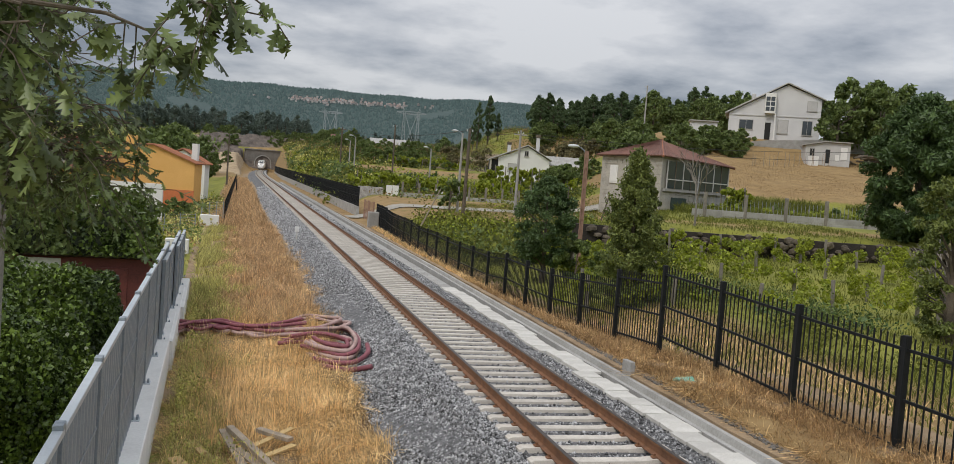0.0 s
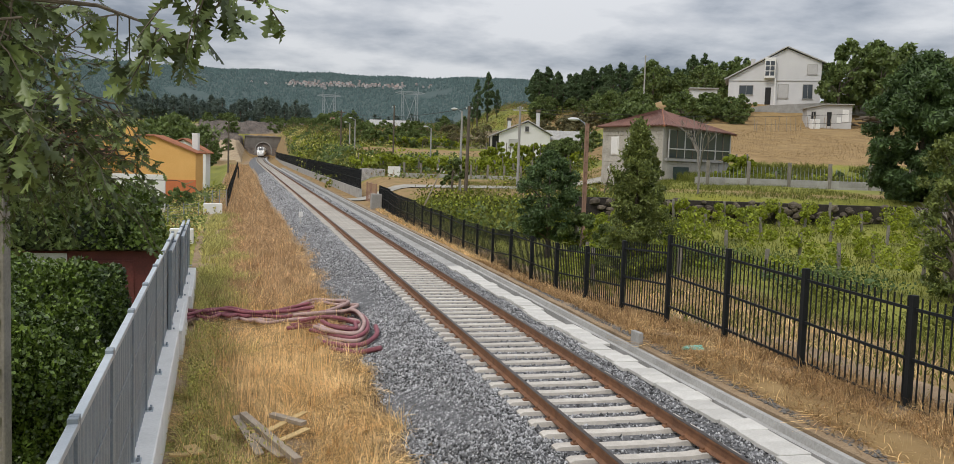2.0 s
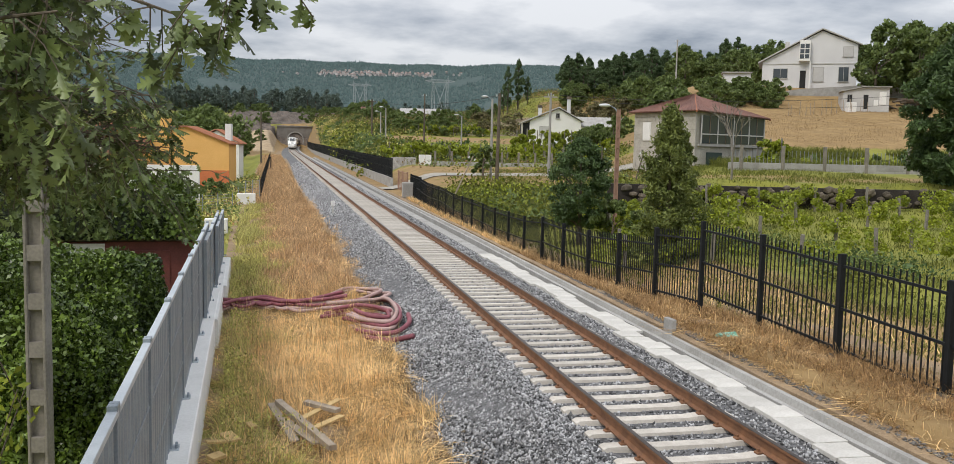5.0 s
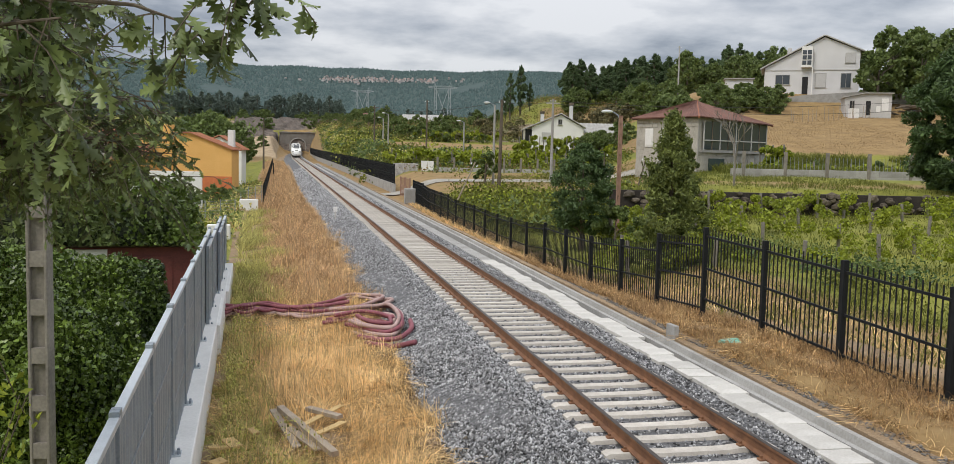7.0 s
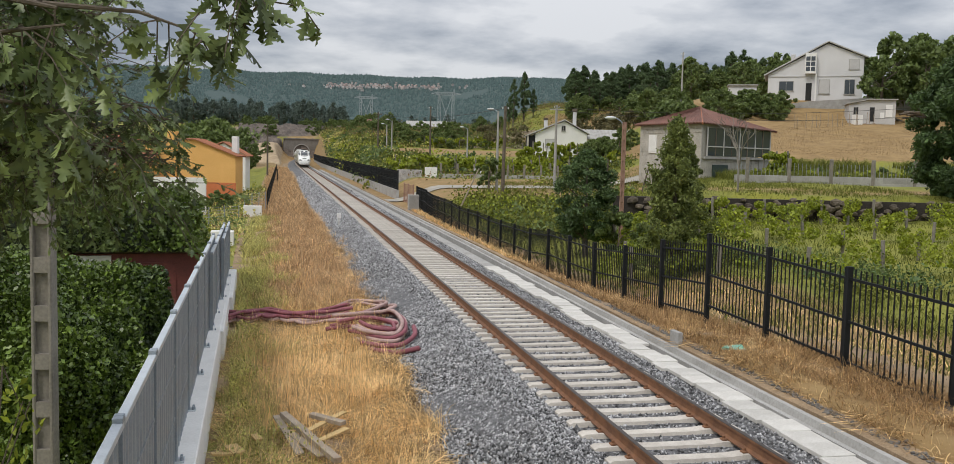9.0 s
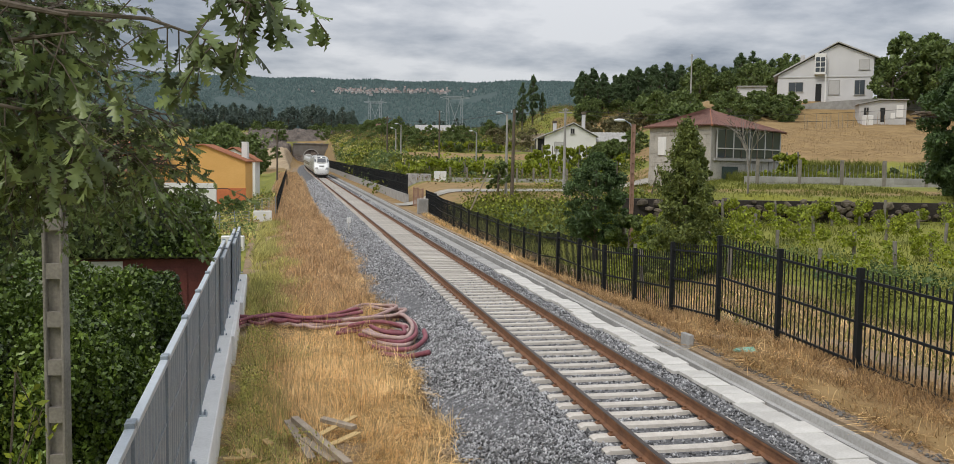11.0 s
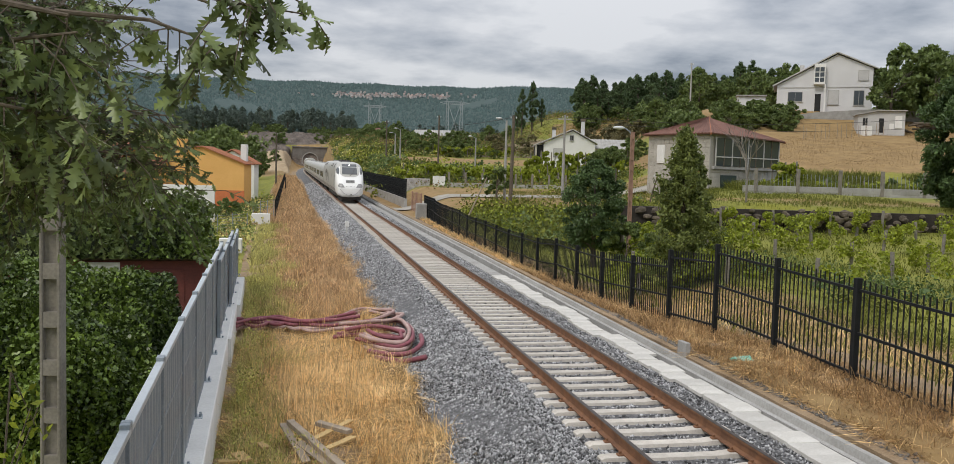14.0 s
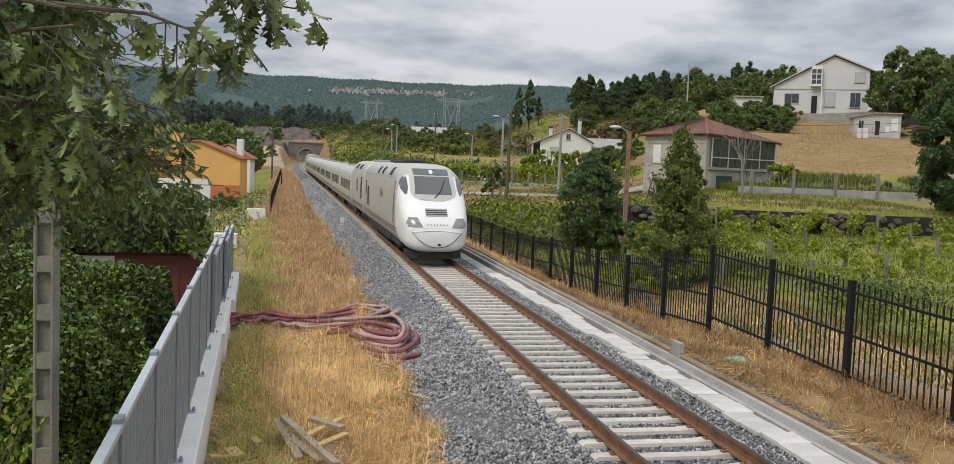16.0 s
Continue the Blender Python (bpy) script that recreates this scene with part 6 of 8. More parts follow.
def make_tree(name, h, r, low, n_leaf, leaf, material, shape, seed, label, category="tree", group="", clumps=40, trunk=0.0, limbs=7, long=0.0):
    rng = np.random.default_rng(seed)
    t = empty(name, pose(0, 0, 0), label, category, group)
    cc, rr = crown_centres(rng, clumps, h, r, low, shape)
    tr = trunk or 0.03 * h
    bm = bmesh.new()
    top = h * (0.9 if shape != "round" else 0.7)
    add_tube(bm, [(0, 0, -0.4), (0.02 * h * rng.normal() * 0.3, 0.02 * h * rng.normal() * 0.3, top * 0.5), (0, 0, top)], [tr * 1.2, tr * 0.8, tr * 0.15], 7)
    for k in range(min(limbs, len(cc))):
        c = cc[k]
        z0 = max(low * 0.8, c[2] * 0.55)
        add_tube(bm, [(0, 0, z0), tuple(c * np.array([0.5, 0.5, 1]) * 0.5 + np.array([0, 0, z0 * 0.5])), tuple(c)], [tr * 0.45, tr * 0.3, tr * 0.08], 5)
    part("trunk", bm, M["bark"], t)
    pts = clump_points(rng, n_leaf, cc, rr)
    pts[:, 2] = np.maximum(pts[:, 2], 0.05)
    o = new("crown", leaf_mesh("crown", pts, leaf, material, rng, long or (1.5 if shape == "round" else 2.0)))
    o.parent = t
    return t


def place(t, u, v, turn=0, s=1.0, sink=0.1, copy=True):
    x, y = from_site(u, v)
    m = pose(x, y, gz(x, y) - sink, 0, 0, turn) @ Matrix.Diagonal((s, s, s, 1))
    if copy:
        o = copy_thing(t, pose(x, y, gz(x, y) - sink, 0, 0, turn))
        o.scale = (s, s, s)
        return o
    t.matrix_basis = m
    return t


def xy_place(t, x, y, z, turn=0, s=1.0):
    t.matrix_basis = pose(x, y, z, 0, 0, turn) @ Matrix.Diagonal((s, s, s, 1))
    return t


# two trees behind the lineside fence
xy_place(make_tree("round_tree", 5.2, 1.62, 1.0, 26000, 0.058, M["leaf_dark2"], "round", 11, "dense dark green small tree behind the black fence", clumps=190, trunk=0.12, long=2.4), 8.45, 30.0, -0.75)
xy_place(make_tree("low_bush", 2.2, 1.3, 0.2, 3500, 0.12, M["leaf_mid"], "round", 12, "low green bush with pale blossom beside the fence", "bush", clumps=24, trunk=0.05), 9.8, 29.0, -0.6)
xy_place(make_tree("conical_tree", 6.2, 1.95, 0.2, 27000, 0.05, M["leaf_olive"], "cone", 13, "upright conical olive-green tree behind the black fence", clumps=300, trunk=0.1, long=2.6), 8.65, 20.2, -0.55)
xy_place(make_tree("conical_tree", 5.2, 1.25, 0.2, 14000, 0.055, M["leaf_olive"], "cone", 14, "lower leaning olive-green conifer beside a taller one", clumps=110, trunk=0.08, long=2.6), 9.6, 21.0, -0.55)
place(make_tree("small_tree", 3.4, 1.4, 0.8, 2600, 0.16, M["leaf_mid"], "round", 15, "young leafy tree at the foot of a lamp post", clumps=24), 0.6, 83, copy=False)
place(make_tree("dark_evergreen", 9.4, 3.6, 0.2, 76000, 0.10, M["leaf_dark2"], "round", 16, "tall dark evergreen tree on the terrace edge", clumps=260, long=3.2), 31.2, 57, copy=False)
place(make_tree("straggly_tree", 6.2, 1.5, 0.3, 15000, 0.06, M["leaf_olive"], "round", 17, "sparse olive-brown tree with bare twigs in the vineyard", clumps=120, limbs=24, long=2.2), 17.3, 29, copy=False)


def bare_tree(u, v, h, seed):
    rng = random.Random(seed)
    x, y = from_site(u, v)
    t = tagged(new("bare_tree"), "bare grey branching sapling without leaves", "tree")
    t.matrix_basis = pose(x, y, gz(x, y) - 0.1)
    bm = bmesh.new()

    def grow(p, d, length, r, depth):
        q = p + d * length
        add_tube(bm, [p, p.lerp(q, 0.5) + Vector((rng.uniform(-1, 1), rng.uniform(-1, 1), 0)) * 0.05 * length, q], [r, r * 0.85, r * 0.65], 5)
        if depth:
            for _ in range(3):
                e = (d + Vector((rng.uniform(-1, 1), rng.uniform(-1, 1), rng.uniform(-0.1, 0.6))) * 0.75).normalized()
                grow(q, e, length * rng.uniform(0.6, 0.85), r * 0.6, depth - 1)
    grow(Vector((0, 0, 0)), Vector((0, 0, 1)), h * 0.30, 0.09, 4)
    part("trunk", bm, M["vine_post"], t)


bare_tree(16.6, 57.5, 6.0, 4)
bare_tree(19.3, 33, 4.0, 8)
bare_tree(18.2, 30.5, 3.2, 9)

# hillside woods
pines = [make_tree("pine_tree", 10 + k, 2.35, 2.4, 5200, 0.19, M["leaf_pine"], "pine", 30 + k, "dark green pine on the wooded hill", "tree", "hillside pines", 75, long=4.0) for k in range(3)]
oaks = [make_tree("broadleaf_tree", 7 + k, 3.6, 0.8, 3600, 0.34, M["leaf_mid"], "round", 40 + k, "rounded green broadleaf tree on the hillside", "tree", "hillside broadleaf trees", 70) for k in range(3)]
shrubs = [make_tree("shrub", 2.4, 1.9, 0.1, 1600, 0.2, M["leaf_mid"], "round", 50 + k, "green shrub at a field edge", "bush", "field shrubs", 20) for k in range(2)]
brown_shrubs = [make_tree("scrub_bush", 2.6, 2.0, 0.1, 1500, 0.2, M["leaf_brown"], "round", 56, "brownish scrub bush on the dry slope", "bush", "slope scrub", 22)]
rngw = random.Random(21)


def scatter(kinds, n, u0, u1, v0, v1, s0=0.8, s1=1.2, skip=None):
    for _ in range(n):
        u, v = rngw.uniform(u0, u1), rngw.uniform(v0, v1)
        u = u * v / ((v0 + v1) / 2)
        if skip and skip(u, v):
            continue
        place(rngw.choice(kinds), u, v, rngw.uniform(0, 360), rngw.uniform(s0, s1))


for k, t in enumerate(pines):
    place(t, 40 + 12 * k, 226 + 3 * k, copy=False)
for k, t in enumerate(oaks):
    place(t, 34 + 14 * k, 200 + 3 * k, copy=False)
place(brown_shrubs[0], 22, 205, copy=False)
for k, t in enumerate(shrubs):
    place(t, 20 + 6 * k, 128, copy=False)
scatter(pines, 46, 25, 56, 240, 292, 0.72, 1.05)
scatter(pines, 56, 56, 96, 240, 292, 0.62, 0.9)
scatter(pines, 16, 60, 110, 178, 215, 0.6, 0.9)
for u, v, sc in ((8.0, 240, 1.05), (10.9, 243, 1.2), (7.0, 246, 0.75), (13.5, 244, 0.7), (67, 246, 1.05), (69, 249, 1.2), (71.5, 247, 1.1), (74, 250, 0.95)):
    o = place(pines[int(u) % 3], u, v, 40 * u, sc)
    if u < 15:
        o.scale = (sc * 0.62, sc * 0.62, sc)
scatter(oaks, 24, 34, 66, 170, 210, 0.6, 1.0, lambda u, v: 40 < u < 62 and v < 165)
scatter(oaks, 14, 64, 84, 128, 150, 0.9, 1.35)
for u, v, sc in ((59.6, 134, 0.95), (62.5, 137, 1.25), (66, 134, 1.2)):
    place(oaks[int(v) % 3], u, v, 9 * u, sc)
scatter(oaks, 10, 44, 58, 150, 165, 0.7, 0.9)
scatter(shrubs, 26, 33, 44, 128, 136, 0.8, 1.3)
scatter(oaks, 16, 22, 44, 226, 246, 0.45, 0.85)
scatter(brown_shrubs, 34, 16, 46, 188, 226, 0.9, 1.5)
scatter(brown_shrubs, 12, -8, 14, 176, 226, 0.6, 1.1, lambda u, v: from_site(u, v)[0] < 10)
scatter(oaks, 6, -6, 6, 235, 260, 0.35, 0.55)
scatter(oaks, 30, -60, -12, 270, 420, 0.5, 0.85, lambda u, v: abs(from_site(u, v)[0]) < 18 or -0.1 < u / v < -0.02)
scatter(shrubs, 34, -22, 12, 178, 240, 0.8, 1.4, lambda u, v: from_site(u, v)[0] < 8 or u > -3)
scatter(shrubs, 70, -38, -8, 150, 300, 0.7, 1.4, lambda u, v: from_site(u, v)[0] < 9 or (u > -17 and v < 174) or (v > 215 and -0.1 < u / v < -0.02))
scatter(oaks, 14, -44, -20, 200, 330, 0.35, 0.6, lambda u, v: from_site(u, v)[0] < 14 or u / v > -0.1)
scatter(shrubs, 7, -10, 10, 174, 178, 0.6, 0.9, lambda u, v: from_site(u, v)[0] < 8)
scatter(shrubs, 10, 12, 24, 128, 140, 0.9, 1.3)
scatter(oaks, 7, 13, 25, 108, 122, 0.35, 0.6)
scatter(oaks, 9, 23, 31, 110, 120, 0.45, 0.7)
scatter(shrubs, 16, 20, 40, 74, 90, 0.35, 0.7, lambda u, v: u < 30)
scatter(oaks, 36, -120, -44, 150, 330, 0.7, 1.2, lambda u, v: from_site(u, v)[0] > -14)
scatter(shrubs, 15, -30, -20.5, 66, 98, 0.5, 0.8, lambda u, v: from_site(u, v)[0] > -11)
scatter(shrubs, 12, -33, -16, 34, 60, 0.5, 0.8, lambda u, v: from_site(u, v)[0] > -12)
scatter(shrubs, 60, -125, -66, 420, 500, 1.2, 2.6, lambda u, v: abs(from_site(u, v)[0] + 7) < 6)
up = make_tree("umbrella_pine", 13, 11.5, 6.0, 5000, 0.7, M["leaf_mid"], "round", 61, "broad dark umbrella pine behind the houses", clumps=70)
place(up, -80, 262, copy=False)
far_pines = [make_tree("distant_pine", 11 + k, 2.8, 1.2, 900, 0.55, M["leaf_haze"], "pine", 70 + k, "pine in the distant wood, tinted bluish green with painted haze", "tree", "distant pines", 60, long=2.4) for k in range(2)]
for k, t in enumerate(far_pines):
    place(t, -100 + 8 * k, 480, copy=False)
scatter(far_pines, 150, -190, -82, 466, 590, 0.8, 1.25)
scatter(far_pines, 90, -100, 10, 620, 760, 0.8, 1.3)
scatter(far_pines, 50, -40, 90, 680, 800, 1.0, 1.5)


def make_far_woods():
    rng = np.random.default_rng(77)
    n = 150000
    v = 560 * (3350 / 560) ** rng.uniform(0, 1, n)
    s = rng.uniform(-0.62, 0.62, n)
    x, y = from_site(s * v, v)
    z = land_z(x, y)
    size = rng.uniform(0.55, 1.3, n) * (2.1 + v * 0.0011)
    gap = np.array([noise.noise((a * 0.004, b * 0.004, 5)) for a, b in zip(x, y)])
    keep = ((gap > -0.36) | (v > 2500)) & ((np.abs(x) > 12) | (y > 520))
    x, y, z, size = x[keep], y[keep], z[keep], size[keep]
    n = len(x)
    # ragged cones: a skirt of five points under a leaning top
    base = np.array([[0.62, 0, -0.35], [0.2, 0.6, -0.35], [-0.5, 0.38, -0.35], [-0.5, -0.38, -0.35], [0.2, -0.6, -0.35], [0, 0, 0.95]])
    tri = np.array([[k, (k + 1) % 5, 5] for k in range(5)])
    sh = base[None] * rng.uniform(0.6, 1.3, (n, 6, 1)) * size[:, None, None] + rng.normal(0, 0.12, (n, 6, 3)) * size[:, None, None]
    vs = sh + np.stack([x, y, z + size * 0.2], 1)[:, None]
    f = (np.arange(n)[:, None, None] * 6 + tri[None]).reshape(-1, 3)
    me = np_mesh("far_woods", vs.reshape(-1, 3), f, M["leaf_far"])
    tagged(new("far_woods", me), "dense woods covering the distant hills, coloured bluish with painted haze", "woods", kind="stuff")


make_far_woods()


def make_far_village():
    h = empty("hillside_house", pose(0, 0, 0), "tiny white house with red roof in the distant hill village, paled with painted haze", "house", "distant village")
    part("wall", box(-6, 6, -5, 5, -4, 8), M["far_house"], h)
    part("roof", prism([(-6.6, 8), (0, 11.5), (6.6, 8)], "y", -5.5, 5.5), M["hazed_tile"], h)
    rng = random.Random(12)
    for k in range(170):
        s = rng.uniform(-0.178, -0.05) if k % 4 else rng.uniform(-0.225, -0.015)
        el = 0.0815 + rng.gauss(0, 0.0014) + 0.01 * (s + 0.1)
        for i in range(200):
            v = 1900 + i * 6
            x, y = from_site(s * v, v)
            if (gz(x, y) - 3.8) / v > el:
                break
        m = pose(x, y, gz(x, y) + 4, 0, 0, rng.uniform(0, 90))
        c = copy_thing(h, m) if k else h
        c.matrix_basis = m
        sc = rng.uniform(0.26, 0.46)
        c.scale = (sc * rng.uniform(0.8, 1.5), sc, sc)


make_far_village()


# ---- near greenery left of the track ----
def make_hedge(name, x, y, z, rx, ry, rz, n, leaf, material, seed, label):
    """A dense mound of leaves over a solid, near-black green core."""
    rng = np.random.default_rng(seed)
    t = empty(name, pose(x, y, z), label, "hedge")
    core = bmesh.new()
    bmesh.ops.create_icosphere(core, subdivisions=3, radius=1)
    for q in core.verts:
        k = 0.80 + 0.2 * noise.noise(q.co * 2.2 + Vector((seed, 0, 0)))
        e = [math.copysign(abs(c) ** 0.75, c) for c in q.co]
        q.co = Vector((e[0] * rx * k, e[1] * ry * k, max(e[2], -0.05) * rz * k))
    part("core", core, M["dark_core"], t)
    d = rng.normal(size=(n, 3)); d /= np.linalg.norm(d, axis=1)[:, None]
    d[:, 2] = np.abs(d[:, 2])
    d = np.sign(d) * np.abs(d) ** 0.75
    lump = np.array([0.93 + 0.26 * noise.noise(Vector(q) * 2.2 + Vector((seed, 0, 0))) + 0.07 * noise.noise(Vector(q) * 6.0) for q in d])
    p = d * np.array([rx, ry, rz]) * (lump + rng.uniform(-0.08, 0.05, n))[:, None]
    o = new("foliage", leaf_mesh("foliage", p, leaf, material, rng, 1.4, 0.5))
    o.parent = t


M["dark_core"] = mat("dark_core", (0.035, 0.045, 0.02), (0.015, 0.02, 0.01), 0.95, 3, 20, 0.8, 0.05)
make_hedge("ivy_hedge", -10.2, 6.6, -1.6, 2.45, 4.4, 3.3, 110000, 0.06, M["leaf_hedge"], 3, "huge rounded hedge of glossy ivy leaves beside the parapet")
make_hedge("ivy_hedge", -14.6, 6.6, -1.6, 2.9, 3.9, 3.2, 22000, 0.075, M["leaf_hedge"], 5, "dense leafy hedge joining a larger one")
make_hedge("shrub_hedge", -11.2, 24.0, -1.6, 2.5, 3.2, 4.6, 14000, 0.11, M["leaf_hedge"], 7, "tall leafy hedge behind the rusty shed")
make_hedge("shrub_hedge", -14.6, 22.0, -1.6, 3.4, 3.2, 4.9, 14000, 0.12, M["leaf_mid"], 8, "tall dark leafy hedge behind the rusty shed")


def make_rusty_shed():
    s = empty("rusty_shed", pose(-10.7, 14.6, -1.45, 0, 0, 3), "low dark red metal shed with a corrugated roof", "shed")
    part("wall", prism([(0, 0), (4, 0), (4, 1.8), (0, 2.55)], "x", -4.5, 2.6), M["rust_sheet"], s)
    bm = bmesh.new()
    prev = None
    for i in range(61):
        x = -4.8 + 7.7 * i / 60
        z = 2.62 + (0.035 if i % 2 else 0)
        a, b = bm.verts.new((x, -0.4, z)), bm.verts.new((x, 4.3, z - 0.75))
        if prev:
            bm.faces.new((prev[0], a, b, prev[1]))
        prev = (a, b)
    part("roof", bm, M["dark_stone"], s, "grey corrugated sheet roof")
    part("white_board", box(-0.9, 0.2, -0.04, 0, 1.9, 2.5), M["render_white"], s, "pale board fixed under the eave")
    part("door", box(0.6, 1.9, -0.03, 0, 0.2, 2.3), M["rust_sheet"], s)


make_rusty_shed()


def lobed_leaves(name, centres, dirs, size, material, rng):
    """Oak leaves: a midrib with paired rounded lobes."""
    st = np.array([0.0, 0.10, 0.22, 0.30, 0.44, 0.53, 0.66, 0.75, 0.88, 1.0])
    wd = np.array([0.02, 0.04, 0.20, 0.06, 0.30, 0.08, 0.27, 0.08, 0.13, 0.0])
    n, k = len(centres), len(st)
    d = dirs / np.linalg.norm(dirs, axis=1)[:, None]
    s = rng.normal(size=(n, 3)); s[:, 2] *= 0.5
    s -= d * (s * d).sum(1)[:, None]; s /= np.linalg.norm(s, axis=1)[:, None]
    u = np.cross(s, d)
    L = size * rng.uniform(0.65, 1.25, n)[:, None, None]
    curl = rng.uniform(-0.25, 0.35, n)[:, None, None]
    mid = centres[:, None] + (d[:, None] * st[None, :, None] - u[:, None] * (st ** 2)[None, :, None] * curl) * L
    off = s[:, None] * wd[None, :, None] * L
    fold = u[:, None] * wd[None, :, None] * L * 0.35
    tip = d[:, None] * (wd * 0.28)[None, :, None] * L
    v = np.stack([mid - off + fold + tip, mid, mid + off + fold + tip], 2).reshape(-1, 3)
    base = np.arange(n)[:, None, None] * 3 * k
    i = np.arange(k - 1)[None, :, None] * 3
    f = np.concatenate([base + i + np.array([0, 1, 4, 3]), base + i + np.array([1, 2, 5, 4])], 1).reshape(-1, 4)
    return np_mesh(name, v, f, material)


def make_oak():
    """The oak beside the bridge: limbs reach in from the side, with drooping twigs of lobed leaves."""
    rng = np.random.default_rng(8)
    x0, y0 = from_site(-4.6, 4.5)
    t = empty("oak_tree", pose(x0, y0, -1.6), "large oak with deeply lobed leaves overhanging the parapet", "tree")
    wood = bmesh.new()
    add_tube(wood, [(0, 0, 0), (-0.1, 0.1, 3), (0, 0, 6), (0.1, 0, 9)], [0.26, 0.22, 0.17, 0.08], 10)
    pts, dirs = [], []
    inv = Vector((x0, y0, -1.6))

    def local(u, v, z):
        x, y = from_site(u, v)
        return Vector((x, y, z)) - inv

    def limb(path, r):
        p = [local(*q) for q in path]
        add_tube(wood, p, [r * (1 - 0.8 * k / (len(p) - 1)) for k in range(len(p))], 6)
        return p

    def twigs(p, n, reach, length, sp=1.0, drop=0.5, leaves=11, start=0.1):
        for _ in range(n):
            f = rng.uniform(start, 1) * (len(p) - 1.001)
            a = p[int(f)].lerp(p[int(f) + 1], f % 1)
            d = Vector((rng.normal() * sp, rng.normal() * sp, rng.normal() * 0.5 - drop)).normalized()
            b = a + d * reach * rng.uniform(0.3, 1)
            e = b + (d + Vector((0, 0, -0.5))).normalized() * length
            add_tube(wood, [a, b, e], [0.004, 0.003, 0.002], 4)
            for k in range(leaves):
                g = k / (leaves - 1)
                q = a.lerp(b, 0.5 + g * 0.5) if k < 3 else b.lerp(e, (k - 2) / (leaves - 3))
                pts.append(q)
                dirs.append((e - b).normalized() * 0.7 + Vector((rng.normal() * 0.7, rng.normal() * 0.7, rng.normal() * 0.45 - 0.35)))

    near = [limb([(-4.4, 4.4, 4.6), (-2.6, 3.6, 4.75), (-1.75, 3.35, 4.62), (-1.3, 3.3, 4.5), (-1.06, 3.3, 4.42)], 0.026),
            limb([(-4.4, 4.4, 4.0), (-2.4, 3.6, 4.3), (-1.85, 3.4, 4.28), (-1.55, 3.3, 4.30)], 0.02),
            limb([(-4.2, 4.2, 4.4), (-2.7, 3.5, 4.2), (-2.0, 3.4, 4.05), (-1.6, 3.4, 3.98)], 0.02),
            limb([(-4.4, 4.2, 4.45), (-2.6, 3.5, 4.48), (-1.9, 3.35, 4.42), (-1.58, 3.3, 4.36)], 0.035),
            limb([(-4.2, 4.0, 5.0), (-2.4, 3.6, 5.0), (-1.65, 3.4, 4.75), (-1.3, 3.4, 4.58)], 0.02)]
    for path in ([(-1.9, 3.4, 4.5), (-1.3, 3.3, 4.48), (-0.95, 3.3, 4.42), (-0.70, 3.25, 4.38)], [(-1.8, 3.4, 4.4), (-1.3, 3.35, 4.36), (-1.0, 3.3, 4.26)], [(-1.95, 3.6, 4.62), (-1.3, 3.4, 4.56), (-0.95, 3.35, 4.52), (-0.76, 3.3, 4.46)]):
        twigs(limb(path, 0.012), 6, 0.16, 0.16, 0.8, 0.8, 9, 0.5)
    for p, n in zip(near, (3, 20, 30, 36, 4)):
        twigs(p, n, 0.26, 0.16, 0.8, 0.35)
    o = new("near_leaves", lobed_leaves("near_leaves", np.array([tuple(q) for q in pts]), np.array([tuple(q) for q in dirs]), 0.108, M["oak_leaf"], rng))
    o.parent = t
    pts.clear(); dirs.clear()
    far = []
    for u, v, z in ((-2.1, 5.0, 4.6), (-2.3, 5.0, 4.5), (-1.85, 5.2, 4.1), (-1.95, 5.4, 3.85), (-2.0, 5.6, 3.8), (-2.15, 5.8, 3.65), (-2.45, 5.6, 4.75), (-2.7, 5.5, 4.6), (-2.3, 5.5, 4.45), (-2.6, 5.5, 3.8), (-2.3, 5.6, 3.9), (-2.3, 6.2, 3.8), (-3.3, 6.4, 3.8), (-3.0, 6.4, 4.4), (-2.7, 6.0, 4.9), (-2.5, 5.5, 4.6), (-2.8, 5.6, 4.4), (-2.5, 5.4, 4.25), (-2.9, 5.5, 4.8), (-3.2, 6.0, 5.1), (-2.3, 5.8, 4.0), (-2.4, 5.8, 4.1), (-2.9, 6.2, 3.6), (-3.3, 5.8, 3.6)):
        far.append(limb([(-4.5, 4.9, z * 0.5 + 2.0), ((u - 4.5) / 2, (v + 4.9) / 2, z + 0.1), (u, v, z)], 0.016))
    for p in far:
        twigs(p, 50, 0.44, 0.2, 0.9, 0.2, 11, 0.5)
    o = new("inner_leaves", lobed_leaves("inner_leaves", np.array([tuple(q) for q in pts]), np.array([tuple(q) for q in dirs]), 0.068, M["oak_leaf"], rng))
    o.parent = t
    part("trunk", wood, M["bark"], t)


make_oak()


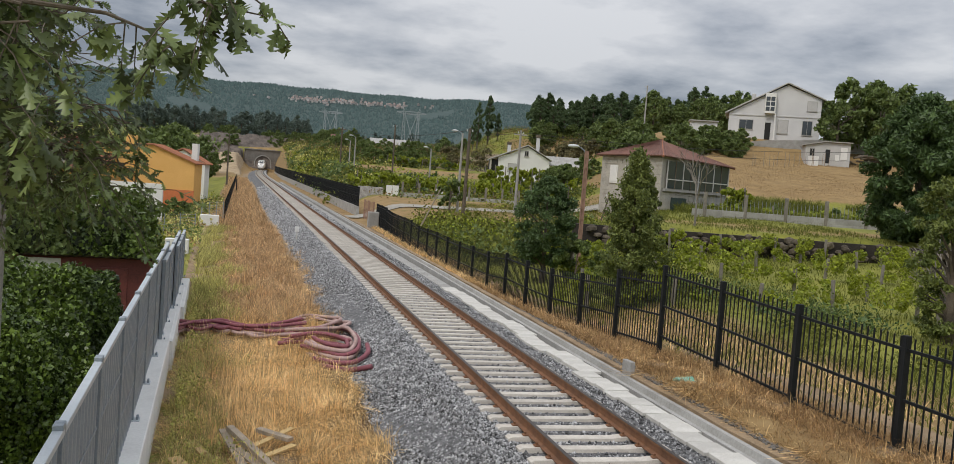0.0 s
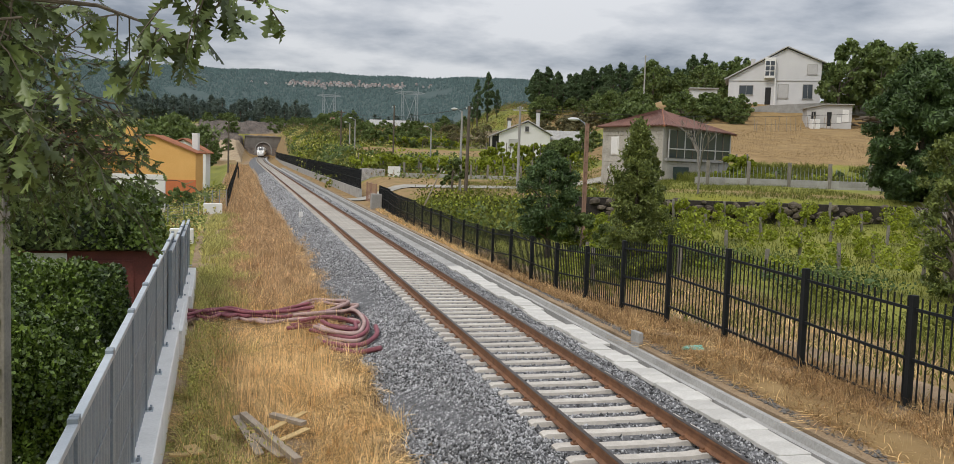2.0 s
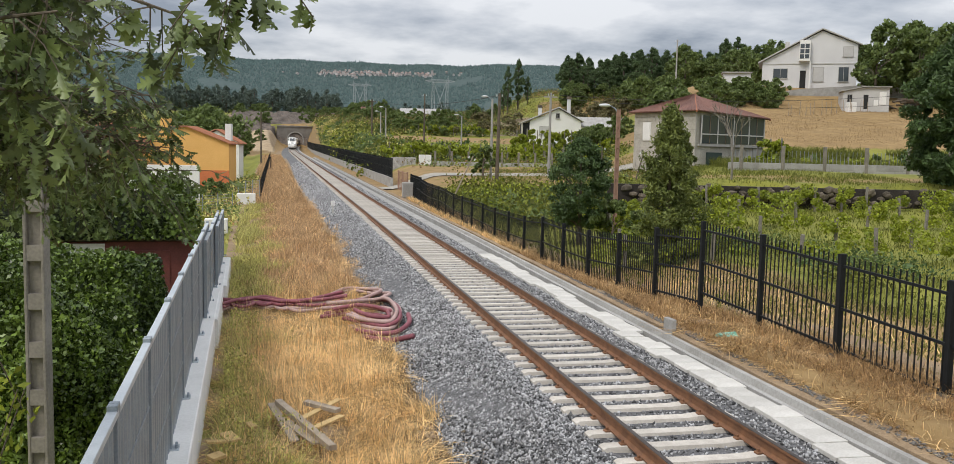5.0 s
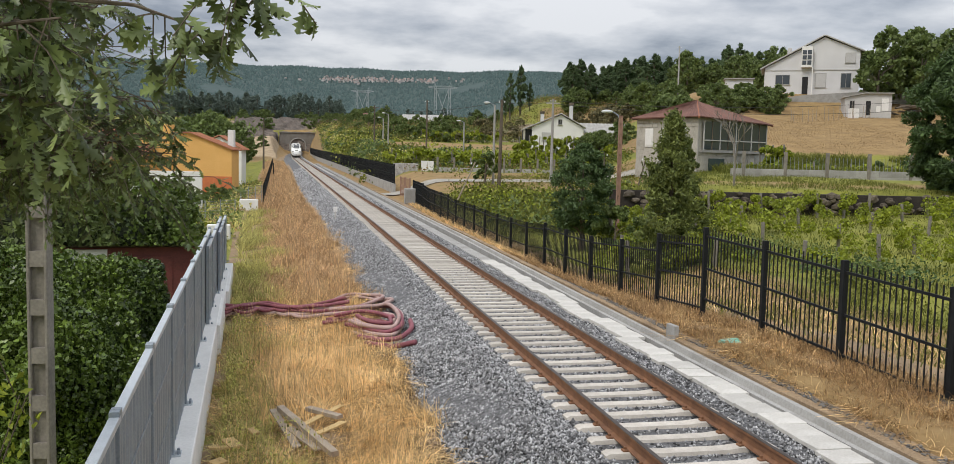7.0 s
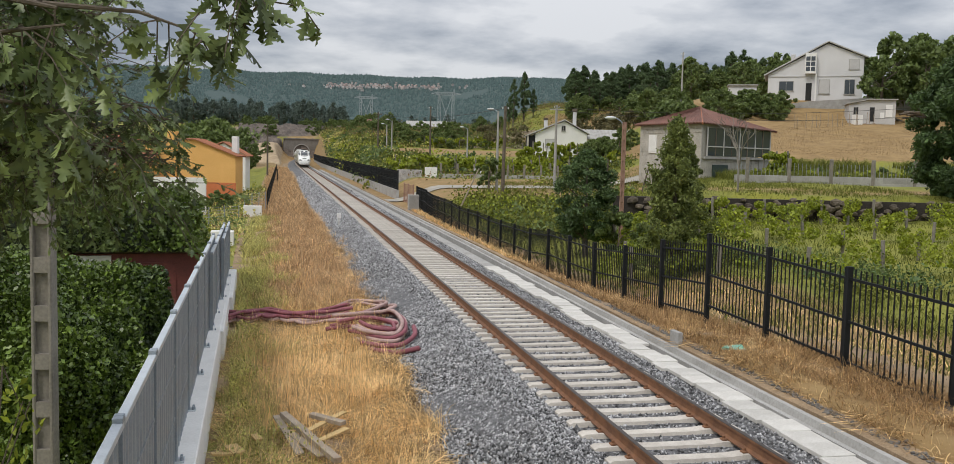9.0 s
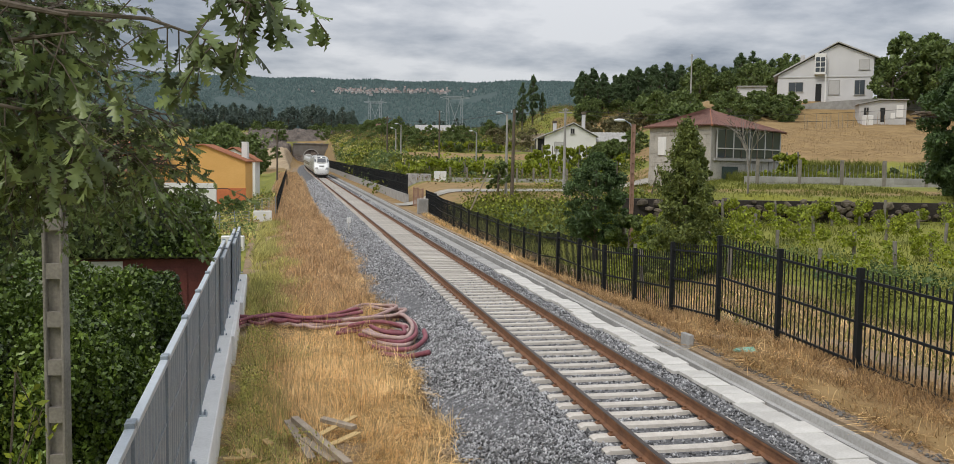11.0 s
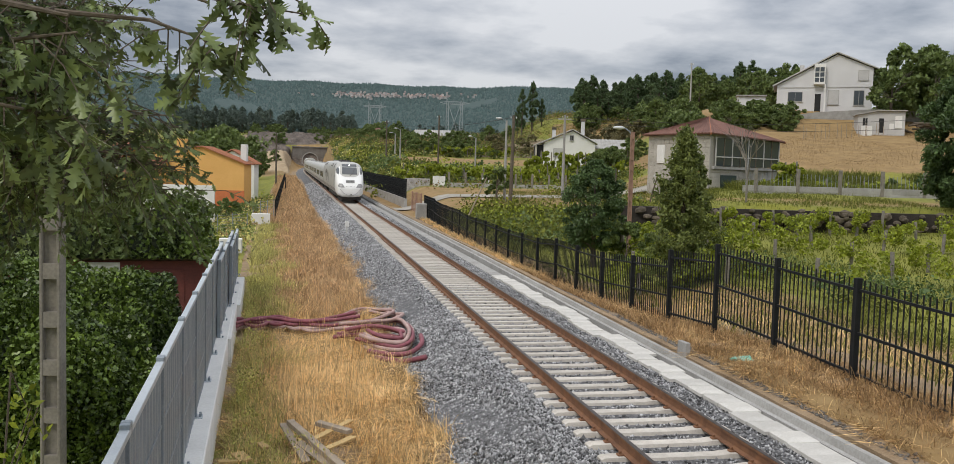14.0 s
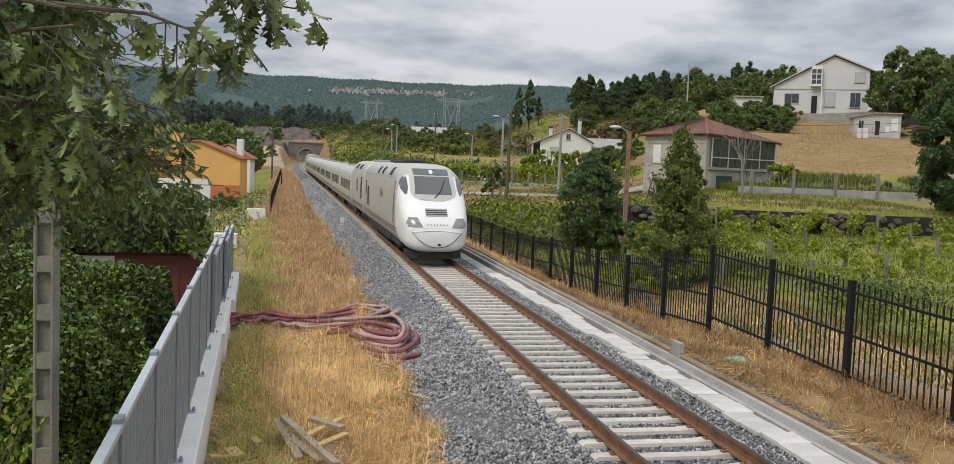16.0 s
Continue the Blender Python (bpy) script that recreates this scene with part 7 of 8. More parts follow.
def make_twig():
    """A climber with pale yellow-green leaves behind the parapet."""
    rng = np.random.default_rng(63)
    x, y = from_site(-2.95, 5.0)
    t = empty("climber", pose(x, y, -1.6), "slender climber with pale yellow-green leaves beside the parapet", "plant")
    pts = []
    for k in range(6):
        a = rng.uniform(0, 6.28)
        p = [Vector((0, 0, 0.0)), Vector((0.06 * math.cos(a), 0.06 * math.sin(a), 2.4)), Vector((0.2 * math.cos(a), 0.2 * math.sin(a), 3.9 + 0.5 * rng.uniform(-1, 1))), Vector((0.34 * math.cos(a), 0.34 * math.sin(a), 3.8 + 0.3 * rng.uniform(-1, 1)))]
        part("stem", tube(p, [0.012, 0.01, 0.006, 0.003], 5), M["bark"], t)
        for j in range(26):
            q = p[1].lerp(p[2], rng.uniform(0.4, 1)) if j < 12 else p[2].lerp(p[3], rng.uniform(0, 1))
            pts.append(tuple(q + Vector(rng.normal(size=3) * 0.05)))
    o = new("foliage", leaf_mesh("foliage", np.array(pts), 0.032, M["leaf_bright"], rng, 2.0, 1.4))
    o.parent = t


make_twig()


# ---- grass ----
def make_grass():
    rng = np.random.default_rng(31)

    def field(n, xa, xb, y0, y1, fy=1.0):
        y = y0 + (y1 - y0) * rng.uniform(0, 1, n) ** fy
        x = xa(y) + (xb(y) - xa(y)) * rng.uniform(0, 1, n)
        return x, y

    def put(name, x, y, zf, h, w, material, label, lean=0.5, bend=0.6, thin=-0.1, freq=1.1):
        g = np.array([noise.noise((a * freq, b * freq * 0.6, 7)) for a, b in zip(x, y)])
        k = g > thin
        if zf is verge_top:
            # trampled where boards and hose lie
            k &= ~((((x + 5.2) / 1.0) ** 2 + ((y - 3.9) / 1.3) ** 2 < 1) & (rng.uniform(0, 1, len(x)) < 0.8))
            k &= ~((np.abs(y - 13.9) < 0.7) & (rng.uniform(0, 1, len(x)) < 0.7))
        x, y = x[k], y[k]
        r = np.stack([x, y, zf(x, y) - 0.02], 1)
        tagged(new(name, blades(name, r, h, w, material, rng, lean, bend)), label, "grass", kind="stuff")

    wx = lambda y: wall_x(y) + 0.12
    def tuft(name, n, xa, xb, y0, y1, zf, per, spread, length, width, material, label, keep=None, fy=1.0, **shape):
        x, y = field(n, xa, xb, y0, y1, fy)
        if keep is not None:
            k = keep(x, y)
            x, y = x[k], y[k]
        c = np.stack([x, y, zf(x, y) - 0.03], 1)
        tagged(new(name, tussocks(name, c, per, spread, length, width, material, rng, **shape)), label, "grass", kind="stuff")

    def clear(x, y):
        """Less grass over the boards and the hose."""
        k = (((x + 5.2) / 0.75) ** 2 + ((y - 3.0) / 1.5) ** 2 > 1) | (rng.uniform(0, 1, len(x)) < 0.12)
        return k & ((np.abs(y - 13.9) > 1.0) | (rng.uniform(0, 1, len(x)) < 0.3))

    def greener(x, y):
        """Where the grass stays green: patches beside the parapet."""
        g = np.array([noise.noise((a * 0.8, b * 0.45, 13)) for a, b in zip(x, y)])
        return (x - wall_x(y)) / 2.6 - 0.55 * g < 0.22 + 0.4 * smooth01(16, 22, y)
    edge = lambda y: -3.35 - 0.18 * np.sin(y * 1.3) - 0.1 * np.sin(y * 3.1)
    x, y = field(3500, wx, edge, -2, 16)
    put("dry_grass", x, y, verge_top, 0.4, 0.010, M["straw"], "dry straw-coloured grass on the verge", 1.0, 1.2, thin=-0.25)
    tuft("dry_tussocks", 760, wx, edge, -2, 10, verge_top, 84, 0.15, 0.78, 0.010, M["straw"], "arching tussocks of dry straw-coloured grass", lambda x, y: clear(x, y) & (~greener(x, y) | (rng.uniform(0, 1, len(x)) < 0.4)))
    tuft("dry_tussocks", 520, wx, edge, 10, 18, verge_top, 70, 0.17, 0.74, 0.013, M["straw"], "arching tussocks of dry grass round the hose", lambda x, y: clear(x, y) & (~greener(x, y) | (rng.uniform(0, 1, len(x)) < 0.4)))
    tuft("matted_grass", 900, wx, edge, -2, 16, verge_top, 34, 0.2, 0.6, 0.010, M["mat_straw"], "flattened brown grass lying between the tussocks", clear, up=0.35, drop=0.35)
    tuft("green_tussocks", 1300, wx, lambda y: wall_x(y) + 2.2, -2, 22, verge_top, 30, 0.12, 0.42, 0.010, M["verge_green"], "yellow-green grass tufts at the foot of the parapet", lambda x, y: clear(x, y) & greener(x, y), up=1.0, drop=0.4)
    tuft("brown_tussocks", 1500, lambda y: wall_x(y) + 0.8 + 0.6 * smooth01(16, 28, y), lambda y: -3.5 + track_x(y), 18, 60, verge_top, 30, 0.2, 0.85, 0.022, M["brown_straw"], "brown withered grass tufts along the ballast", lambda x, y: np.array([noise.noise((a * 0.8, b * 0.35, 31)) for a, b in zip(x, y)]) > -0.22, 1.4, swirl=0.8)
    tuft("dry_tussocks", 500, lambda y: wall_x(y) + 1.2, lambda y: -3.3 + track_x(y), 17, 48, verge_top, 26, 0.2, 0.8, 0.02, M["straw"], "pale dry grass tufts among brown ones", lambda x, y: np.array([noise.noise((a * 0.8, b * 0.35, 41)) for a, b in zip(x, y)]) > 0.05, 1.3)
    tuft("stray_tufts", 90, lambda y: -3.4 + track_x(y), lambda y: -2.7 + track_x(y), 12, 40, lambda x, y: bed_top(x - track_x(y)) + track_z(y), 26, 0.16, 0.5, 0.016, M["brown_straw"], "stray brown tufts growing through the ballast edge")
    x, y = field(3600, wx, lambda y: -3.7 + 0 * y, -2, 20)
    put("dry_stalks", x, y, verge_top, 0.7, 0.007, M["straw"], "thin dry seed stalks standing above the verge grass", 0.25, 0.4, thin=0.0)
    x, y = field(10000, lambda y: np.minimum(wall_x(y) + 0.7 + 1.0 * smooth01(16, 28, y) + 0.35 * np.sin(y * 0.9) + 0.25 * np.sin(y * 2.3), -4.4 + track_x(y)), lambda y: -3.6 + track_x(y) - 0.2 * np.sin(y * 0.9), 16, 60, 1.5)
    put("dry_grass", x, y, verge_top, 0.5, 0.022, M["brown_straw"], "dry straw-coloured grass along the ballast", 0.5, 0.7, thin=-0.25)
    x, y = field(18000, lambda y: wall_x(y), lambda y: -3.7 + track_x(y), 60, 230, 1.4)
    put("dry_grass", x, y, verge_top, 0.55, 0.05, M["brown_straw"], "far dry grass on the bank", 0.5, 0.7, thin=-0.3)
    x, y = field(5000, wx, lambda y: wall_x(y) + 1.1 - 0.02 * y, -1, 10)
    put("green_weeds", x, y, verge_top, 0.34, 0.012, M["verge_green"], "green weeds at the foot of the parapet", 0.5, 0.6, thin=0.0, freq=0.9)
    x, y = field(13000, wx, lambda y: wall_x(y) + 1.5 + 0.5 * np.sin(y * 0.9 + 1) + 0.3 * np.sin(y * 2.3), 16, 56, 1.2)
    put("green_weeds", x, y, verge_top, 0.5, 0.03, M["verge_green"], "green weeds along the verge", 0.5, 0.6, thin=-0.1, freq=0.6)
    x, y = field(42000, lambda y: 3.25 + np.minimum(0.012 * np.maximum(y, 0), 0.36), lambda y: 5.3 + 0 * y, -3, 26)
    put("dry_grass", x, y, strip_top, 0.3, 0.013, M["mat_straw"], "matted dry grass below the black fence", 1.8, 1.0, thin=-0.2)
    strip_in = lambda y: 3.35 + np.minimum(0.012 * np.maximum(y, 0), 0.36)
    tuft("dry_tussocks", 420, strip_in, lambda y: 5.4 + 0 * y, -3, 16, strip_top, 44, 0.13, 0.5, 0.009, M["straw"], "arching dry grass below the black fence", drop=0.9)
    tuft("matted_grass", 620, strip_in, lambda y: 5.4 + 0 * y, -3, 18, strip_top, 44, 0.18, 0.5, 0.009, M["mat_straw"], "flattened brown grass below the black fence", up=0.4, drop=0.4)
    tuft("dry_tussocks", 500, lambda y: 4.1 + 0 * y, lambda y: 5.3 + 0 * y, 16, 36, strip_top, 34, 0.14, 0.5, 0.015, M["straw"], "dry grass tufts at the fence foot")
    x, y = field(8000, lambda y: 4.2 + 0 * y, lambda y: 5.2 + 0 * y, 26, 66)
    put("dry_grass", x, y, strip_top, 0.35, 0.03, M["straw"], "dry grass at the far fence foot", 0.8, 0.8, thin=-0.05)

    # dead leaves and clods where ballast meets grass
    n = 5000
    x, y = field(n, lambda y: -4.0 + 0 * y, lambda y: -3.0 + 0 * y, -2, 16)
    x = -3.55 + (x + 3.5) * 0.8
    p = np.stack([x, y, np.maximum(verge_top(x, y), bed_top(x)) + 0.03], 1)
    tagged(new("dead_leaves", leaf_mesh("dead_leaves", p, 0.035, M["dead_leaf"], rng, 1.3)), "brown dead leaves and crumbs along the ballast edge", "leaves", kind="stuff")
    # fine flowering weeds by the parapet
    n = 11000
    x, y = field(n, wx, lambda y: wall_x(y) + 1.0 + 0.7 * np.sin(y * 0.8), 0, 24)
    g = np.array([noise.noise((a * 1.3, b * 0.9, 17)) for a, b in zip(x, y)])
    k = g > -0.05
    p = np.stack([x, y, verge_top(x, y) + rng.uniform(0.05, 0.62, n) * (0.6 + g)], 1)[k]
    tagged(new("flowering_weeds", leaf_mesh("flowering_weeds", p, 0.028, M["tiny_weed"], rng, 1.6)), "fine yellow-green flowering weeds beside the parapet", "weeds", kind="stuff")

    def land(x, y):
        return land_z(x, y)
    u, v = rng.uniform(0, 30, 70000), rng.uniform(16, 100, 70000)
    x, y = from_site(u, v)
    k = (x > 5.0) & ((y > 18) | (x > 12) | (rng.uniform(0, 1, len(x)) < 0.45))
    put("meadow_grass", x[k], y[k], land, 0.3, 0.03, M["weed"], "green meadow grass behind the black fence", 0.5, 0.6, thin=-0.25, freq=0.5)
    x2, y2 = rng.uniform(5.0, 12.0, 26000), rng.uniform(-2, 22, 26000)
    k2 = rng.uniform(0, 1, 26000) < smooth01(12.5, 7, x2)
    put("lawn_grass", x2[k2], y2[k2], land, 0.12, 0.016, M["weed"], "short mown grass behind the black fence", 0.9, 0.7, thin=-0.1, freq=0.4)
    put("lawn_grass", x2[~k2], y2[~k2], land, 0.2, 0.02, M["weed"], "longer grass before the vines", 0.7, 0.7, thin=-0.3, freq=0.4)
    k = (x > 4.9) & (x < 9) & (y < 16)
    put("dry_grass", x[k], y[k], land, 0.28, 0.025, M["straw"], "dry grass behind the fence", 0.8, 0.7, thin=-0.2)
    u, v = rng.uniform(22, 50, 42000), rng.uniform(72.6, 94, 42000)
    x, y = from_site(u, v)
    put("long_grass", x, y, land, 0.9, 0.06, M["weed"], "long green grass behind the post wall", 0.4, 0.5, thin=-0.3, freq=0.3)
    u, v = rng.uniform(24, 75, 30000), rng.uniform(96, 136, 30000)
    x, y = from_site(u, v)
    put("dry_field_grass", x, y, land, 0.13, 0.04, M["hay"], "cut golden hay field on the slope", 0.6, 0.6, thin=-0.4, freq=0.1)


make_grass()


def make_scrub():
    rng = np.random.default_rng(91)
    for name, mt, n, seed, va, vb in (("scrub", "leaf_mid", 3200, 1, 50, 300), ("scrub", "weed", 5200, 2, 50, 300), ("scrub", "leaf_bright", 1500, 3, 58, 300), ("dry_scrub", "hay", 2600, 4, 58, 300), ("scrub", "leaf_mid", 4200, 5, 190, 400), ("scrub", "weed", 3600, 6, 190, 400), ("dry_scrub", "hay", 5200, 7, 190, 400)):
        v = va * (vb / va) ** rng.uniform(0, 1, n)
        u = rng.uniform(-0.22, 0.17, n) * v
        x, y = from_site(u, v)
        g = np.array([noise.noise((a * 0.05, b * 0.05, seed * 3.1)) for a, b in zip(x, y)])
        k = (x > 7.5) & (g > 0.02) & ~((u > -17) & (u < 10) & (v > 148) & (v < 173)) & ~((v > 86) & (v < 93.5)) & ~((v > 76) & (v < 107) & (rng.uniform(0, 1, n) < 0.88)) & ~((v > 118) & (v < 176) & (rng.uniform(0, 1, n) < 0.85)) & ~((u > 2) & (v > 194) & (v < 230) & (rng.uniform(0, 1, n) < 0.7))
        x, y, v = x[k], y[k], v[k]
        c = np.stack([x, y, land_z(x, y) + 0.2], 1)
        size = 0.25 + v * 0.0035
        pts = np.repeat(c, 30, 0) + rng.normal(size=(len(c) * 30, 3)) * np.repeat(size, 30)[:, None] * np.array([1, 1, 0.55])
        tagged(new(name, leaf_mesh(name, pts, 0.17, M[mt], rng, 1.4)), "rough green scrub over the terraced slope" if name == "scrub" else "dry brown scrub over the terraced slope", "scrub", kind="stuff")


make_scrub()


def make_bank_growth():
    """Brambles, young vines and weeds over the terraces beside the line."""
    rng = np.random.default_rng(57)
    for mt, n, seed, leaf in (("leaf_mid", 900, 1, 0.28), ("weed", 1100, 2, 0.3), ("leaf_bright", 420, 3, 0.3), ("verge_green", 700, 4, 0.26), ("leaf_dark2", 360, 5, 0.3)):
        y = rng.uniform(96, 330, n)
        x = 5.9 + track_x(y) + np.abs(rng.normal(0, 9, n)) + 0.014 * (y - 96)
        g = np.array([noise.noise((a * 0.09, b * 0.05, seed * 2.3)) for a, b in zip(x, y)])
        k = g > -0.08
        u, v = site(x, y)
        k &= ~((u > -17) & (u < 10) & (v > 146) & (v < 173)) & (v > 106)
        x, y, g = x[k], y[k], g[k]
        size = 0.45 + 0.9 * np.clip(g, 0, 1)
        c = np.stack([x, y, land_z(x, y) + 0.3 * size], 1)
        pts = np.repeat(c, 34, 0) + rng.normal(size=(len(c) * 34, 3)) * np.repeat(size, 34)[:, None] * np.array([1, 1, 0.5])
        tagged(new("brambles", leaf_mesh("brambles", pts, leaf, M[mt], rng, 1.4)), "green brambles and weeds on the terraced bank", "scrub", kind="stuff")


make_bank_growth()


def make_fence_weeds():
    """Tall weeds and brambles between the lineside fence and the vines."""
    rng = np.random.default_rng(17)
    for mt, n, seed, h in (("leaf_mid", 300, 1, 0.5), ("leaf_dark2", 240, 2, 0.6), ("weed", 500, 3, 0.4)):
        y = rng.uniform(-2, 34, n)
        x = rng.uniform(11.8, 16.0, n)
        g = np.array([noise.noise((a * 0.25, b * 0.25, seed * 4.7)) for a, b in zip(x, y)])
        k = g > -0.02
        x, y = x[k], y[k]
        c = np.stack([x, y, land_z(x, y) + h * 0.5], 1)
        pts = np.repeat(c, 40, 0) + rng.normal(size=(len(c) * 40, 3)) * np.array([0.3, 0.3, h * 0.4])
        tagged(new("weeds", leaf_mesh("weeds", pts, 0.07, M[mt], rng, 1.8)), "tall green weeds and brambles behind the black fence", "weeds", kind="stuff")


make_fence_weeds()


# ---- vineyard ----
def make_vines():
    rng = np.random.default_rng(44)
    rnd = random.Random(44)

    def vine_row(u0, u1, v, step, h, n, leaf, name, label):
        x, y = from_site((u0 + u1) / 2, v)
        g = empty(name, pose(0, 0, 0), label, "vines", "vine rows")
        u = u0
        cc, rr = [], []
        while u < u1:
            vv = v + rnd.uniform(-0.5, 0.5)
            x, y = from_site(u, vv)
            z = gz(x, y)
            if x > 5.6:
                part("post", box(-0.06, 0.06, -0.06, 0.06, -0.2, h + rnd.uniform(-0.1, 0.35), 0.01), M["vine_post"], g, at=pose(x, y, z, rnd.uniform(-4, 4), rnd.uniform(-4, 4), 0))
                for _ in range(7):
                    if rnd.random() < 0.72:
                        xx, yy = from_site(u + rnd.uniform(-step / 2, step / 2), vv + rnd.uniform(-0.4, 0.4))
                        cc.append((xx, yy, z + h * rnd.uniform(0.35, 1.02)))
                        rr.append(rnd.uniform(0.25, 0.55))
            u += step
        pts = clump_points(rng, n, np.array(cc), np.array(rr), 0.3)
        o = new("foliage", leaf_mesh("foliage", pts, leaf, M["leaf_bright"], rng, 1.2))
        o.parent = g
    for v, n in ((33.0, 3600), (38.5, 4600), (44, 5200), (49, 6200), (52.4, 8600)):
        vine_row(5.0 + rnd.uniform(0, 1) + max(0, 0.1 * (v - 30)), 14 + v * 0.36, v, 3.2, 1.15, n, 0.105, "vine_row", "row of bright green grapevines tied to granite posts")
    for v, a, b, n in ((111, -13, 14, 2600), (114, -13, 16, 2600), (118, -14, 18, 2200)):
        vine_row(a, b, v, 2.4, 1.9, n, 0.34, "trellis_row", "trellised green vines behind the roadside wall")
    for v, a, b, n in ((124, 5.6, 12.6, 2200), (127, 7.0, 14.0, 2000)):
        vine_row(a, b, v, 1.6, 3.3, n * 2, 0.22, "vine_arbour", "bright green vine arbour before the white cottage")
    for v, a, b, n in ((176, -10, 4, 1500), (180, -12, 0, 1500)):
        vine_row(a, b, v, 2.6, 1.8, n, 0.4, "trellis_row", "trellised green vines on the upper slope")
    vine_row(24, 40, 76, 1.6, 1.0, 1500, 0.2, "vine_row", "low green vines behind the post wall")
    vine_row(26, 29, 82, 1.2, 2.6, 900, 0.25, "vine_arbour", "bright green vine arbour beside the stone house")


make_vines()


# ---- things lying on the verge ----
def make_hose():
    h = empty("corrugated_hose", pose(0, 0, 0), "heap of dusty dark red flexible hose lying over the ballast edge", "hose")
    rng = random.Random(6)

    def lay(pts, r, m):
        out = []
        for k in range(len(pts) - 1):
            p0, p1, p2, p3 = (Vector(pts[max(0, min(len(pts) - 1, k + d))]) for d in (-1, 0, 1, 2))
            for j in range(8):
                t = j / 8
                out.append(0.5 * ((2 * p1) + (p2 - p0) * t + (2 * p0 - 5 * p1 + 4 * p2 - p3) * t * t + (3 * p1 - p0 - 3 * p2 + p3) * t ** 3))
        out.append(Vector(pts[-1]))
        part("hose_loop", tube(out, r, 8), m, h, smooth=True)
    top = lambda x, y: max(float(verge_top(x, y)), float(bed_top(x) + 0.0)) + 0.07

    def ground(pts, lift=0.0):
        return [(x, y, top(x, y) + lift + 0.05 * float(smooth01(-3.4, -4.0, x))) for x, y in pts]
    # strands lying across the grass towards the wall, crossing one another
    for k in range(8):
        o = 0.11 * (k - 3.5)
        j = lambda a: rng.uniform(-a, a)
        lay(ground([(-7.35, 14.3 + o * 1.5 + j(0.3)), (-6.8, 14.5 - o + j(0.35)), (-6.25, 14.6 + o + j(0.4)), (-5.75, 14.2 - o + j(0.4)), (-5.25, 14.25 + o + j(0.3)), (-4.6, 14.6 + o * 2 + j(0.3)), (-4.0 + j(0.2), 15.0 + o * 2.4 + j(0.2))], 0.08 + 0.09 * (k % 3)), 0.05, M["hose"] if k % 3 else M["hose_pale"])
    # pale strands thrown up over the ballast edge
    for k in range(5):
        lay(ground([(-5.1, 14.3 + 0.1 * k), (-4.4, 15.1 + 0.12 * k), (-3.8, 16.0 + 0.15 * k), (-3.25 + 0.05 * k, 16.9 - 0.3 * k), (-3.0 + 0.1 * k, 15.9 - 0.35 * k), (-3.5, 14.9 - 0.3 * k), (-4.1, 14.2 - 0.25 * k)], 0.05 + 0.07 * (k % 3)), 0.052, M["hose_pale"])
    # nested loops bent back on the ballast slope
    for k in range(9):
        q = 0.10 * k
        j = lambda a: rng.uniform(-a, a)
        lay(ground([(-4.45 + j(0.3), 14.0 - 0.2 * k + j(0.3)), (-3.75, 14.5 - 0.28 * k + j(0.25)), (-3.15 + j(0.12), 14.9 - 0.36 * k), (-2.72 - q * 0.35, 14.2 - 0.36 * k + j(0.3)), (-2.62 - q * 0.5 + j(0.08), 12.4 - 0.12 * k + j(0.3)), (-2.72 - q * 0.4, 10.9 + 0.04 * k + j(0.3)), (-3.1 + j(0.1), 10.3 + 0.08 * k), (-3.6 + j(0.15), 10.6 + 0.10 * k + j(0.2)), (-3.95 + j(0.2), 11.3 + 0.1 * k)], 0.02 + 0.07 * (k % 4) + 0.012 * k), 0.054, M["hose_pale"] if k in (0, 1, 3, 6) else M["hose"])
    lay(ground([(-3.75, 9.9), (-3.45, 9.65), (-3.1, 9.5), (-2.65, 9.1)], 0.02), 0.064, M["hose"])
    lay(ground([(-3.9, 10.4), (-3.4, 10.0), (-2.95, 9.9), (-2.6, 10.3), (-2.5, 11.2)], 0.08), 0.062, M["hose"])


make_hose()


